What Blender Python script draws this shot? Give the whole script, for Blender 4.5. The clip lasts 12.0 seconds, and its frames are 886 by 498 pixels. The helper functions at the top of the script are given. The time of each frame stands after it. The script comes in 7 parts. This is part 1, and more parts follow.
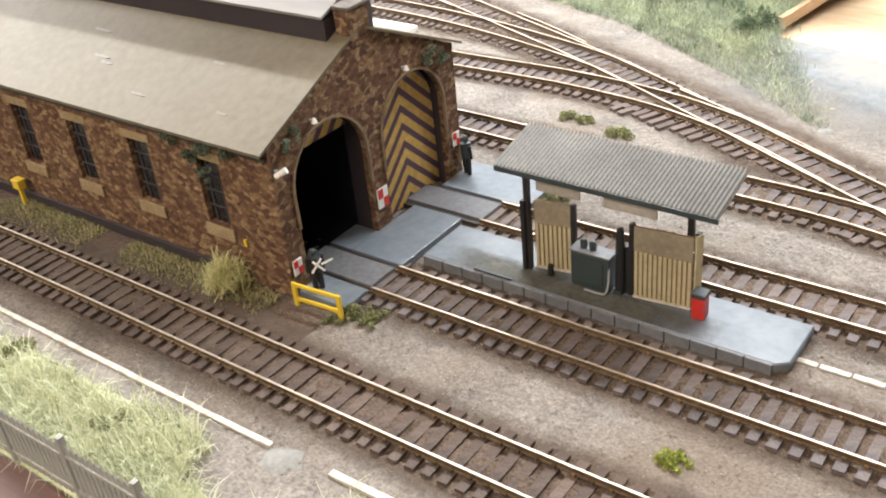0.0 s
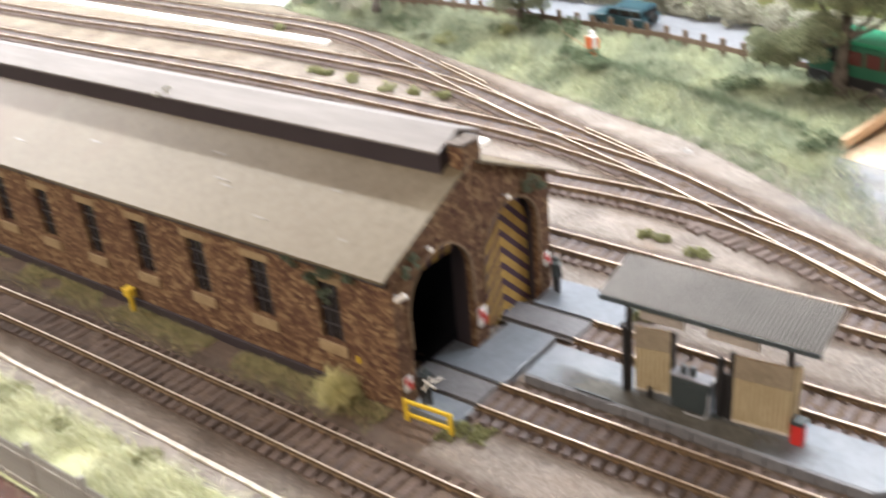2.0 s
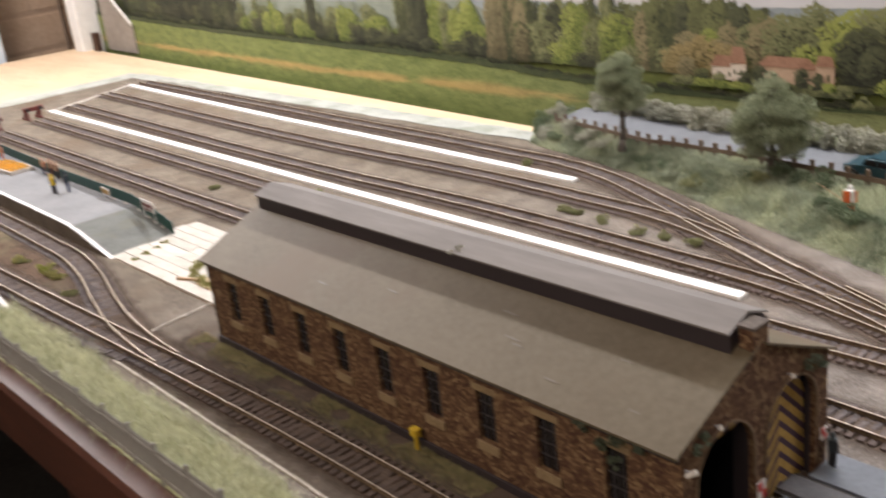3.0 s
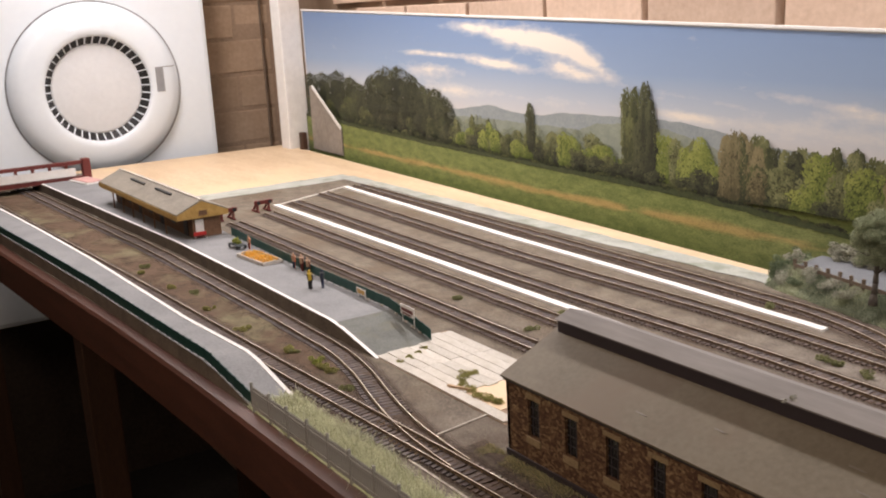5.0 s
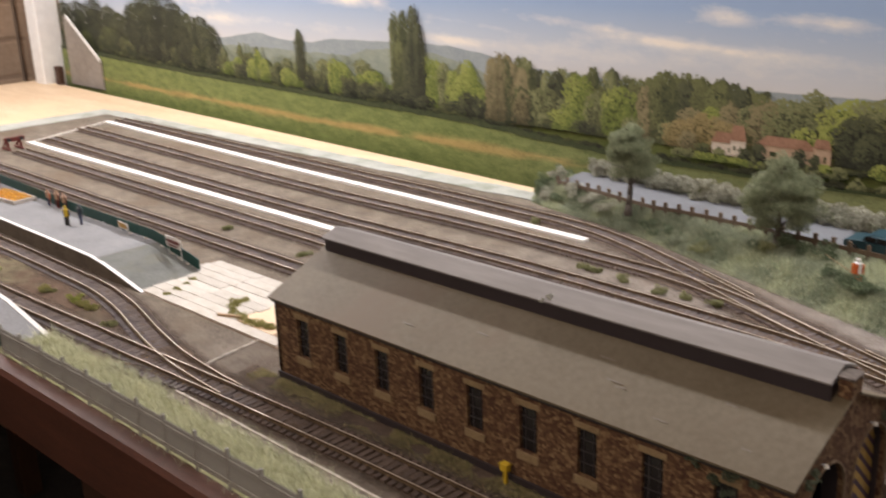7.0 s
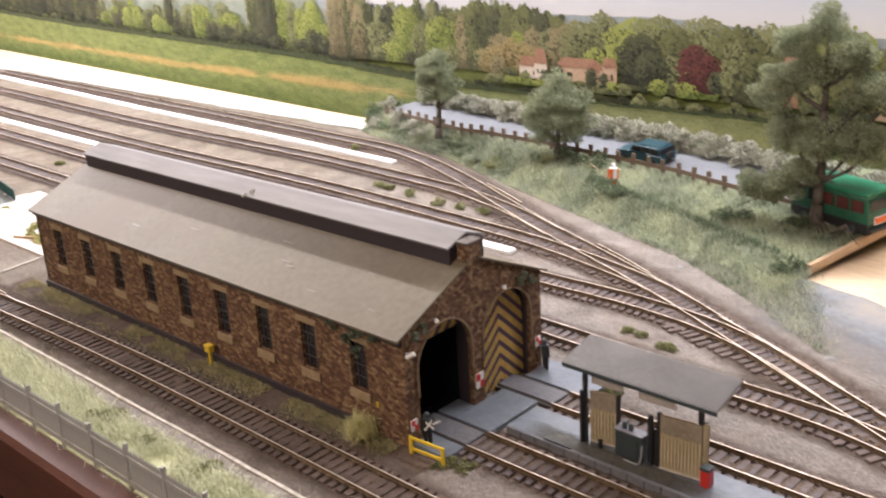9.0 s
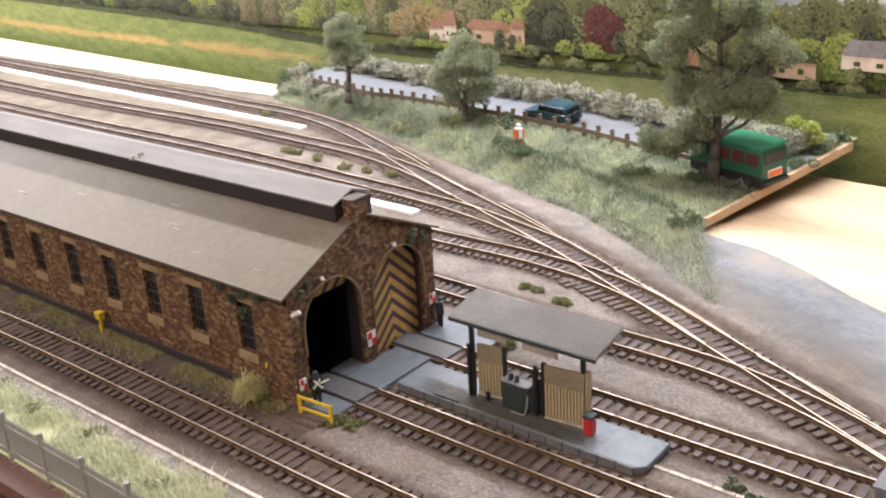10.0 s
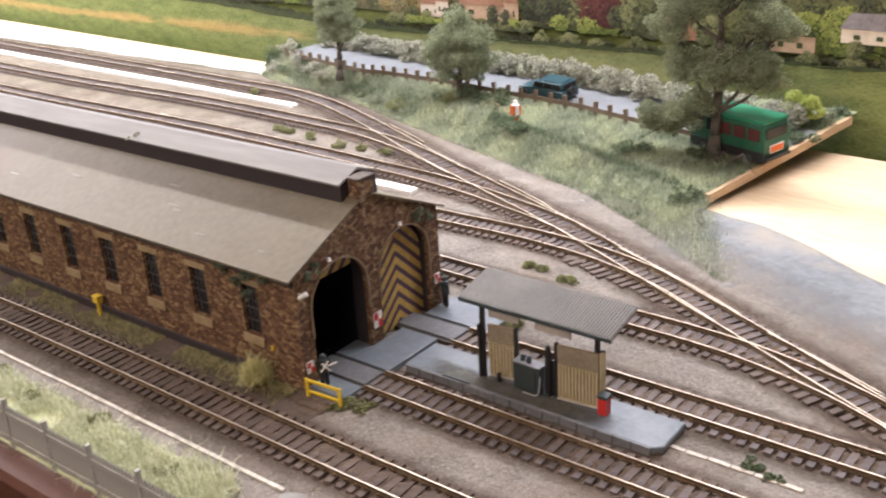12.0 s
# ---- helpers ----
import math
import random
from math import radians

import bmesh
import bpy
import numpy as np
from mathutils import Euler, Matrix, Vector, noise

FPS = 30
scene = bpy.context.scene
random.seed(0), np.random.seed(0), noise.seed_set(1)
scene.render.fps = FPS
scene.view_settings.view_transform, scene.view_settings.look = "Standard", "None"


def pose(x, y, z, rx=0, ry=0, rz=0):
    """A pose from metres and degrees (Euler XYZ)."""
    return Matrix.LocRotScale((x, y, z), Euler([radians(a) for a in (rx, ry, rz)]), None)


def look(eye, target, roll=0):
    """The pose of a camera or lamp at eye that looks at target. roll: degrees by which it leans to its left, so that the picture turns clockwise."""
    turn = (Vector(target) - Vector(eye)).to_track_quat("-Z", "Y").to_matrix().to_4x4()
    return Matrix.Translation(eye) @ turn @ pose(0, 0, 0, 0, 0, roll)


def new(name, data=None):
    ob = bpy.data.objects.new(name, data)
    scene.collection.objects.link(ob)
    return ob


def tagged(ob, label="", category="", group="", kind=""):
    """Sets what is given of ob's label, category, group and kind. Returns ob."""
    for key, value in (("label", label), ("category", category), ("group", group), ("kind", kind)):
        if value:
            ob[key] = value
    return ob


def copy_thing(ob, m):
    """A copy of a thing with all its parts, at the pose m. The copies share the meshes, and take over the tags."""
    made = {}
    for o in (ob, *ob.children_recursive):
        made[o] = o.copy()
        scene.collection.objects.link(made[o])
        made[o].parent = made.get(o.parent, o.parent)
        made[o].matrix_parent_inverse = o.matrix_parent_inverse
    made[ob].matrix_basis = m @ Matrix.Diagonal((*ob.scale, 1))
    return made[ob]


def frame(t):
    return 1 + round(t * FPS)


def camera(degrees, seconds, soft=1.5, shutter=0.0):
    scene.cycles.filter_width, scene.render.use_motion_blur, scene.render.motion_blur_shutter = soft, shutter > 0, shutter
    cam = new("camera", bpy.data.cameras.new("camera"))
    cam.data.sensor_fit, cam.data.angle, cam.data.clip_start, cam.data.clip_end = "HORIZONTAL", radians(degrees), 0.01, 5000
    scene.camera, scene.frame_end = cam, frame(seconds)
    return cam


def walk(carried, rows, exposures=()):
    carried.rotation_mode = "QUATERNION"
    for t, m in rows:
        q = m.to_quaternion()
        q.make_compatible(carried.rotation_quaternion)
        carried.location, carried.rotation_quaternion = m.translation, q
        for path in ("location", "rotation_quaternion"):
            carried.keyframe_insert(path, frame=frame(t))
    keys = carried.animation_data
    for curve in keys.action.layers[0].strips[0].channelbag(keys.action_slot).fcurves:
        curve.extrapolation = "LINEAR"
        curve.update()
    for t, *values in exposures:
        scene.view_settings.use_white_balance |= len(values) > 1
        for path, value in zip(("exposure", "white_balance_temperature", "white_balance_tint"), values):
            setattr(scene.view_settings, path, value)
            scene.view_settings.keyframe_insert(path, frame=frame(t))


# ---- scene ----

cam = camera(47.67, 12.0, soft=2.0, shutter=0.5)
PATH = [
    (0.0, look((0.2446, -0.2250, 0.2055), (-0.0247, 0.1051, -0.0562), -6.10)),
    (0.5, look((0.2407, -0.2304, 0.2010), (-0.0198, 0.1109, -0.0553), -5.13)),
    (1.0, look((0.2437, -0.2345, 0.2044), (-0.0141, 0.1140, -0.0449), -4.84)),
    (1.5, look((0.2372, -0.2423, 0.2138), (-0.0155, 0.1122, -0.0321), -4.29)),
    (2.0, look((0.2251, -0.2543, 0.2360), (-0.0587, 0.0883, 0.0077), -5.34)),
    (2.5, look((0.2108, -0.2700, 0.2576), (-0.1216, 0.0466, 0.0594), -6.18)),
    (3.0, look((0.2097, -0.2921, 0.2814), (-0.1547, 0.0024, 0.1067), -7.04)),
    (3.5, look((0.2014, -0.3301, 0.2993), (-0.1894, -0.0638, 0.1368), -5.84)),
    (3.7, look((0.1885, -0.3435, 0.3030), (-0.2071, -0.0812, 0.1460), -5.08)),
    (4.5, look((0.1705, -0.3880, 0.3140), (-0.2422, -0.1351, 0.1888), -3.70)),
    (5.3, look((0.1592, -0.4180, 0.3190), (-0.2468, -0.1514, 0.2002), -2.65)),
    (5.5, look((0.1577, -0.4140, 0.3168), (-0.2418, -0.1406, 0.1915), -2.60)),
    (6.0, look((0.1577, -0.3990, 0.3040), (-0.2165, -0.0984, 0.1638), -1.94)),
    (6.5, look((0.1677, -0.3981, 0.3029), (-0.1847, -0.0740, 0.1586), -2.00)),
    (7.0, look((0.1676, -0.3968, 0.2994), (-0.1705, -0.0614, 0.1470), -2.18)),
    (7.2, look((0.1651, -0.3938, 0.2953), (-0.1626, -0.0513, 0.1363), -1.85)),
    (8.0, look((0.2420, -0.3600, 0.2830), (-0.0804, -0.0142, 0.1186), -2.50)),
    (8.8, look((0.3219, -0.3267, 0.2706), (-0.0073, 0.0102, 0.1031), -3.20)),
    (9.0, look((0.3279, -0.3236, 0.2673), (0.0021, 0.0150, 0.0964), -3.50)),
    (9.5, look((0.3369, -0.3125, 0.2630), (0.0239, 0.0327, 0.0816), -3.61)),
    (10.0, look((0.3478, -0.3059, 0.2564), (0.0474, 0.0483, 0.0712), -3.54)),
    (10.5, look((0.3417, -0.3002, 0.2530), (0.0520, 0.0593, 0.0611), -3.32)),
    (11.0, look((0.3363, -0.2958, 0.2532), (0.0547, 0.0674, 0.0563), -3.22)),
    (11.5, look((0.3365, -0.2993, 0.2530), (0.0543, 0.0651, 0.0591), -3.10)),
    (12.0, look((0.3316, -0.3080, 0.2548), (0.0409, 0.0484, 0.0587), -3.66)),
]
EXPOSURES = [(0.0, 1.45, 6350, 6), (1.0, 1.47, 6350, 9), (2.0, 1.42, 6300, 10), (2.5, 0.9, 6450, 13), (3.0, 0.2, 6650, 14), (3.5, -0.1, 6650, 13), (4.5, -0.22, 6950, 16), (5.5, -0.2, 7000, 18), (6.0, -0.08, 6900, 17), (7.0, -0.02, 6800, 16), (8.0, 0.45, 6600, 16), (9.0, 0.88, 6450, 17), (10.0, 1.0, 6350, 15), (12.0, 1.0, 6350, 15)]
walk(cam, PATH, EXPOSURES)

# ---- light: a rear tube, a far-end lamp and an added front fill in a closed garage ----
world = bpy.data.worlds.new("world")
scene.world = world
world.use_nodes = True
world.node_tree.nodes["Background"].inputs[0].default_value = (0.9, 0.85, 0.8, 1)
world.node_tree.nodes["Background"].inputs[1].default_value = 0.02


def area_lamp(name, place, target, size_x, size_y, watts, colour):
    data = bpy.data.lights.new(name, "AREA")
    data.shape, data.size, data.size_y, data.energy, data.color = "RECTANGLE", size_x, size_y, watts, colour
    ob = new(name, data)
    ob.matrix_world = look(place, target)
    return ob


area_lamp("lamp_rear", (-0.53, 0.455, 0.555), (-0.53, 0.10, 0.0), 1.9, 0.030, 11.3, (0.98, 0.985, 1.0))
# unseen lamp, placed for the bright dryer and far end of the backdrop
area_lamp("lamp_room", (-1.65, 0.02, 0.98), (-1.45, 0.36, 0.0), 0.9, 0.30, 18.5, (0.97, 0.94, 0.93))
# unseen fill lamp, added to brighten the shed's front and the foreground
area_lamp("fill_front", (0.0, -1.22, 1.16), (-0.2, 0.0, 0.0), 1.5, 0.60, 11.0, (1.0, 0.82, 0.66))


# ---- materials ----
def ramp(nt, fac, stops):
    n = nt.nodes.new("ShaderNodeValToRGB")
    e = n.color_ramp.elements
    while len(e) < len(stops):
        e.new(0.5)
    for k, (p, c) in enumerate(stops):
        e[k].position, e[k].color = p, (*c, 1)
    nt.links.new(fac, n.inputs[0])
    return n.outputs[0]


def mix(nt, fac, a, b, kind="MIX"):
    n = nt.nodes.new("ShaderNodeMix")
    n.data_type, n.blend_type = "RGBA", kind
    for socket, v in ((n.inputs[0], fac), (n.inputs[6], a), (n.inputs[7], b)):
        if hasattr(v, "is_linked"):
            nt.links.new(v, socket)
        elif isinstance(v, tuple):
            socket.default_value = (*v, 1)
        else:
            socket.default_value = v
    return n.outputs[2]


def maths(nt, op, a, b=0.0, c=0.0):
    n = nt.nodes.new("ShaderNodeMath")
    n.operation = op
    for socket, v in zip(n.inputs, (a, b, c)):
        if hasattr(v, "is_linked"):
            nt.links.new(v, socket)
        else:
            socket.default_value = v
    return n.outputs[0]


def noise_tex(nt, vec, scale, detail=3.0, rough=0.6, stretch=None):
    if stretch:
        m = nt.nodes.new("ShaderNodeMapping")
        m.inputs["Scale"].default_value = stretch
        nt.links.new(vec, m.inputs[0])
        vec = m.outputs[0]
    n = nt.nodes.new("ShaderNodeTexNoise")
    n.inputs["Scale"].default_value, n.inputs["Detail"].default_value, n.inputs["Roughness"].default_value = scale, detail, rough
    nt.links.new(vec, n.inputs["Vector"])
    return n.outputs["Fac"]


def base_mat(name, rough=0.8, metal=0.0, spec=0.4):
    m = bpy.data.materials.new(name)
    m.use_nodes = True
    nt = m.node_tree
    b = nt.nodes["Principled BSDF"]
    b.inputs["Roughness"].default_value, b.inputs["Metallic"].default_value = rough, metal
    b.inputs["Specular IOR Level"].default_value = spec
    tc = nt.nodes.new("ShaderNodeTexCoord")
    return m, nt, b, tc.outputs["Object"]


def bump(nt, b, height, strength, dist):
    n = nt.nodes.new("ShaderNodeBump")
    n.inputs["Strength"].default_value, n.inputs["Distance"].default_value = strength, dist
    nt.links.new(height, n.inputs["Height"])
    nt.links.new(n.outputs[0], b.inputs["Normal"])


def mottled(name, dark, light, coarse=30, fine=400, rough=0.85, metal=0.0, bmp=0.4, dist=0.0006, spec=0.3, stain=None, stain_scale=12, stretch=None, vary=0.0):
    """A surface with grain at two scales, and stains of a third colour."""
    m, nt, b, vec = base_mat(name, rough, metal, spec)
    big, small = noise_tex(nt, vec, coarse, 4, stretch=stretch), noise_tex(nt, vec, fine, 3, stretch=stretch)
    f = maths(nt, "ADD", maths(nt, "MULTIPLY", big, 0.5), maths(nt, "MULTIPLY", small, 0.5))
    col = ramp(nt, f, [(0.34, dark), (0.66, light)])
    if stain:
        s = ramp(nt, noise_tex(nt, vec, stain_scale, 5, 0.65), [(0.50, (0, 0, 0)), (0.68, (1, 1, 1))])
        col = mix(nt, s, col, stain)
    if vary:
        info = nt.nodes.new("ShaderNodeObjectInfo")
        k = maths(nt, "MULTIPLY_ADD", info.outputs["Random"], 2 * vary, 1 - vary)
        hsv = nt.nodes.new("ShaderNodeHueSaturation")
        nt.links.new(k, hsv.inputs["Value"])
        nt.links.new(col, hsv.inputs["Color"])
        col = hsv.outputs[0]
    nt.links.new(col, b.inputs["Base Color"])
    if bmp:
        bump(nt, b, f, bmp, dist)
    return m


def speckled(m, scale, low, high):
    """Breaks a surface's colour up into single grains, darker and lighter ones."""
    nt = m.node_tree
    b = nt.nodes["Principled BSDF"]
    tc = nt.nodes.new("ShaderNodeTexCoord")
    grains = noise_tex(nt, tc.outputs["Object"], scale, 2, 0.5)
    hsv = nt.nodes.new("ShaderNodeHueSaturation")
    nt.links.new(ramp(nt, grains, [(0.36, (low,) * 3), (0.50, (1.0, 1.0, 1.0)), (0.66, (high,) * 3)]), hsv.inputs["Value"])
    nt.links.new(b.inputs["Base Color"].links[0].from_socket, hsv.inputs["Color"])
    nt.links.new(hsv.outputs[0], b.inputs["Base Color"])
    return m


def leafy(name, dark, light, rough=0.8):
    """Foliage whose blades or leaves differ one from another."""
    m, nt, b, vec = base_mat(name, rough, 0, 0.2)
    geo = nt.nodes.new("ShaderNodeNewGeometry")
    f = maths(nt, "ADD", maths(nt, "MULTIPLY", geo.outputs["Random Per Island"], 0.6), maths(nt, "MULTIPLY", noise_tex(nt, vec, 60, 3), 0.5))
    col = ramp(nt, f, [(0.2, dark), (0.85, light)])
    nt.links.new(col, b.inputs["Base Color"])
    thin = nt.nodes.new("ShaderNodeBsdfTranslucent")
    nt.links.new(col, thin.inputs["Color"])
    both = nt.nodes.new("ShaderNodeMixShader")
    both.inputs[0].default_value = 0.35
    nt.links.new(b.outputs[0], both.inputs[1])
    nt.links.new(thin.outputs[0], both.inputs[2])
    nt.links.new(both.outputs[0], nt.nodes["Material Output"].inputs["Surface"])
    return m


def plain(name, c, rough=0.6, metal=0.0, spec=0.4):
    dark = tuple(v * 0.82 for v in c)
    return mottled(name, dark, c, 60, 900, rough, metal, 0.12, 0.0002, spec)


def faded(m, scale):
    """Lets a thin layer break up and end where its own "fade" value falls to nothing."""
    nt = m.node_tree
    at = nt.nodes.new("ShaderNodeAttribute")
    at.attribute_name = "fade"
    tc = nt.nodes.new("ShaderNodeTexCoord")
    n1, n2 = noise_tex(nt, tc.outputs["Object"], scale, 5, 0.65), noise_tex(nt, tc.outputs["Object"], 1500, 2)
    k = maths(nt, "ADD", at.outputs["Fac"], maths(nt, "MULTIPLY", maths(nt, "SUBTRACT", n1, 0.5), 1.0))
    k = maths(nt, "ADD", k, maths(nt, "MULTIPLY", maths(nt, "SUBTRACT", n2, 0.5), 0.9))
    k = ramp(nt, k, [(0.05, (0, 0, 0)), (1.0, (0.92, 0.92, 0.92))])
    both, clear = nt.nodes.new("ShaderNodeMixShader"), nt.nodes.new("ShaderNodeBsdfTransparent")
    nt.links.new(k, both.inputs[0])
    nt.links.new(clear.outputs[0], both.inputs[1])
    nt.links.new(nt.nodes["Principled BSDF"].outputs[0], both.inputs[2])
    nt.links.new(both.outputs[0], nt.nodes["Material Output"].inputs["Surface"])
    return m


EARTH = speckled(mottled("ballast_earth", (0.118, 0.101, 0.090), (0.285, 0.256, 0.229), 38, 420, 0.95, 0, 1.0, 0.0012, 0.2, (0.172, 0.138, 0.112), 9), 950, 0.76, 1.18)


def browned(m, x0, x1, tint):
    """Earth that turns browner along the layout, from x0 to x1."""
    nt = m.node_tree
    b = nt.nodes["Principled BSDF"]
    tc = nt.nodes.new("ShaderNodeTexCoord")
    sep = nt.nodes.new("ShaderNodeSeparateXYZ")
    nt.links.new(tc.outputs["Object"], sep.inputs[0])
    drift = maths(nt, "MULTIPLY_ADD", maths(nt, "SUBTRACT", noise_tex(nt, tc.outputs["Object"], 8, 3), 0.5), 0.25, sep.outputs[0])
    k = ramp(nt, maths(nt, "DIVIDE", maths(nt, "SUBTRACT", drift, x0), x1 - x0), [(0.0, (0, 0, 0)), (1.0, (1, 1, 1))])
    old = b.inputs["Base Color"].links[0].from_socket
    nt.links.new(mix(nt, k, old, mix(nt, 1.0, old, tint, "MULTIPLY")), b.inputs["Base Color"])
    return m


browned(EARTH, -0.10, -0.55, (0.80, 0.76, 0.67))
BED = faded(speckled(mottled("track_ballast", (0.067, 0.048, 0.037), (0.156, 0.117, 0.092), 25, 900, 0.95, 0, 0.9, 0.0010, 0.2, (0.108, 0.076, 0.056), 9), 1000, 0.70, 1.28), 90)
SLEEPER = mottled("sleeper_grey_brown", (0.078, 0.064, 0.063), (0.156, 0.134, 0.134), 120, 900, 0.8, 0, 0.5, 0.0004, 0.25, (0.105, 0.076, 0.060), 14, vary=0.22)
SLEEPER_DARK = mottled("sleeper_dark_brown", (0.062, 0.044, 0.038), (0.136, 0.104, 0.089), 120, 900, 0.8, 0, 0.5, 0.0004, 0.25, (0.088, 0.058, 0.044), 14, vary=0.22)
CHAIR = mottled("rail_chair", (0.045, 0.028, 0.018), (0.26, 0.17, 0.085), 200, 800, 0.7, 0.2, 0.3, 0.0002, vary=0.45)
RUST = mottled("rail_rust", (0.058, 0.038, 0.024), (0.175, 0.122, 0.073), 90, 800, 0.75, 0.2, 0.3, 0.0002)
STEEL = mottled("rail_head", (0.42, 0.355, 0.275), (0.64, 0.565, 0.47), 60, 300, 0.55, 0.85, 0.05, 0.0001, 0.5)
GRASS = leafy("grass_blades", (0.31, 0.325, 0.185), (0.74, 0.745, 0.55))
GRASS_BANK = leafy("bank_grass", (0.155, 0.185, 0.125), (0.42, 0.45, 0.335))
GRASS_PALE = leafy("bank_grass_pale", (0.22, 0.25, 0.15), (0.56, 0.58, 0.41))
STRAW = leafy("yellow_straw", (0.40, 0.38, 0.16), (0.80, 0.76, 0.44))
GRASS_DRY = leafy("dry_grass", (0.32, 0.28, 0.13), (0.66, 0.58, 0.34))
SHRUB = leafy("shrub_green", (0.06, 0.085, 0.05), (0.22, 0.27, 0.17))
TUFT = leafy("tuft_green", (0.115, 0.128, 0.055), (0.34, 0.345, 0.18))
MOSS = leafy("olive_moss", (0.17, 0.165, 0.055), (0.44, 0.42, 0.17))
LIME_BRIGHT = leafy("lime_leaves", (0.20, 0.25, 0.05), (0.54, 0.58, 0.19))
LIME = leafy("lime_bush", (0.15, 0.18, 0.035), (0.42, 0.45, 0.12))
LEAF = leafy("tree_foliage", (0.112, 0.136, 0.078), (0.40, 0.435, 0.285))
LICHEN = leafy("hedge_lichen", (0.20, 0.20, 0.16), (0.55, 0.545, 0.445))
BARK = mottled("bark", (0.05, 0.045, 0.04), (0.15, 0.13, 0.11), 80, 600, 0.9)
PLY = mottled("plywood", (0.57, 0.405, 0.25), (0.73, 0.565, 0.39), 6, 60, 0.55, 0, 0.1, 0.0003, 0.4, (0.70, 0.53, 0.34), 5, stretch=(1, 5, 5))
BOARD_EDGE = mottled("board_edge", (0.36, 0.24, 0.14), (0.56, 0.40, 0.26), 20, 300, 0.7, 0, 0.2, stretch=(1, 1, 6))
FASCIA = mottled("fascia_brown", (0.055, 0.022, 0.014), (0.13, 0.05, 0.032), 8, 160, 0.42, 0, 0.15, 0.0004, 0.5, stretch=(1, 6, 6))
FOAM = plain("white_strip", (0.86, 0.85, 0.82), 0.6)
WHITE_PAINT = mottled("white_line_paint", (0.33, 0.30, 0.255), (0.70, 0.655, 0.595), 170, 700, 0.8, 0, 0.5, 0.0003)
SPILL = mottled("plaster_grey", (0.28, 0.295, 0.27), (0.48, 0.485, 0.44), 25, 300, 0.9, 0, 0.6, 0.001, 0.3, (0.24, 0.265, 0.21), 22)
ROOF_CARD = mottled("roof_card", (0.112, 0.092, 0.060), (0.160, 0.134, 0.093), 14, 260, 0.55, 0, 0.08, 0.0002, 0.30, (0.132, 0.100, 0.066), 9)
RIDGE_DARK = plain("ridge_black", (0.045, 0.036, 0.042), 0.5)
RIDGE_TOP = mottled("ridge_top", (0.155, 0.143, 0.136), (0.25, 0.235, 0.225), 12, 120, 0.7, stretch=(0.15, 1, 1))
GLASS_DARK = plain("window_dark", (0.02, 0.018, 0.02), 0.25)
FRAME_GREY = plain("window_bar", (0.055, 0.05, 0.055), 0.6)
LINTEL = mottled("lintel_stone", (0.20, 0.14, 0.08), (0.36, 0.27, 0.16), 120, 900, 0.8)
APRON = mottled("apron_concrete", (0.098, 0.116, 0.142), (0.155, 0.178, 0.21), 25, 300, 0.38, 0, 0.1, 0.0002, 0.5, (0.185, 0.203, 0.23), 20)
PLAT_GREY = mottled("platform_grey", (0.165, 0.170, 0.178), (0.250, 0.256, 0.265), 25, 400, 0.7, 0, 0.1, 0.0002)
PLAT_DARK = mottled("platform_side", (0.105, 0.088, 0.07), (0.21, 0.178, 0.145), 40, 400, 0.85)
PLANK = mottled("crossing_plank", (0.088, 0.089, 0.097), (0.155, 0.156, 0.166), 30, 500, 0.6)
YELLOW = plain("yellow_paint", (0.72, 0.50, 0.04), 0.45)
RED = plain("red_paint", (0.55, 0.035, 0.03), 0.4)
MAROON = plain("maroon_paint", (0.15, 0.030, 0.026), 0.5)
BLACK = plain("black_paint", (0.02, 0.02, 0.022), 0.45)
WHITE = plain("white_paint", (0.82, 0.81, 0.79), 0.5)
GREY_DARK = plain("dark_grey_paint", (0.042, 0.055, 0.060), 0.45)
GREY_MID = plain("mid_grey", (0.30, 0.31, 0.33), 0.6)
CREAM = mottled("cream_panel", (0.38, 0.32, 0.20), (0.53, 0.455, 0.305), 60, 500, 0.7)
SHELTER_ROOF = mottled("corrugated_grey", (0.36, 0.355, 0.345), (0.54, 0.535, 0.52), 40, 500, 0.5, 0.1)
CONCRETE = mottled("concrete_slab", (0.44, 0.415, 0.37), (0.66, 0.63, 0.575), 25, 400, 0.85, 0, 0.4, 0.0006, 0.3, (0.40, 0.37, 0.31), 26, vary=0.10)
GREEN_FENCE = plain("fence_green", (0.015, 0.07, 0.06), 0.5)
FENCE_GREY = mottled("palisade_grey", (0.26, 0.255, 0.235), (0.44, 0.43, 0.40), 60, 500, 0.7)
ROAD = mottled("road_tar", (0.125, 0.132, 0.145), (0.19, 0.20, 0.215), 20, 500, 0.8)
FENCE_WOOD = mottled("fence_wood", (0.09, 0.065, 0.05), (0.20, 0.15, 0.11), 60, 500, 0.85)
VAN_GREEN = plain("van_green", (0.020, 0.098, 0.058), 0.42)
CAR_BLUE = plain("car_blue", (0.024, 0.064, 0.084), 0.35)
TYRE = plain("tyre", (0.025, 0.025, 0.025), 0.8)
ORANGE = plain("orange_cloth", (0.75, 0.16, 0.04), 0.7)
NAVY = plain("navy_cloth", (0.03, 0.04, 0.09), 0.7)
SKIN_TAN = plain("figure_buff", (0.50, 0.33, 0.22), 0.7)
STATION_WALL = mottled("station_brick", (0.11, 0.06, 0.036), (0.22, 0.125, 0.075), 60, 500, 0.8)
STATION_TRIM = mottled("station_ochre", (0.34, 0.20, 0.055), (0.52, 0.34, 0.12), 90, 500, 0.6)
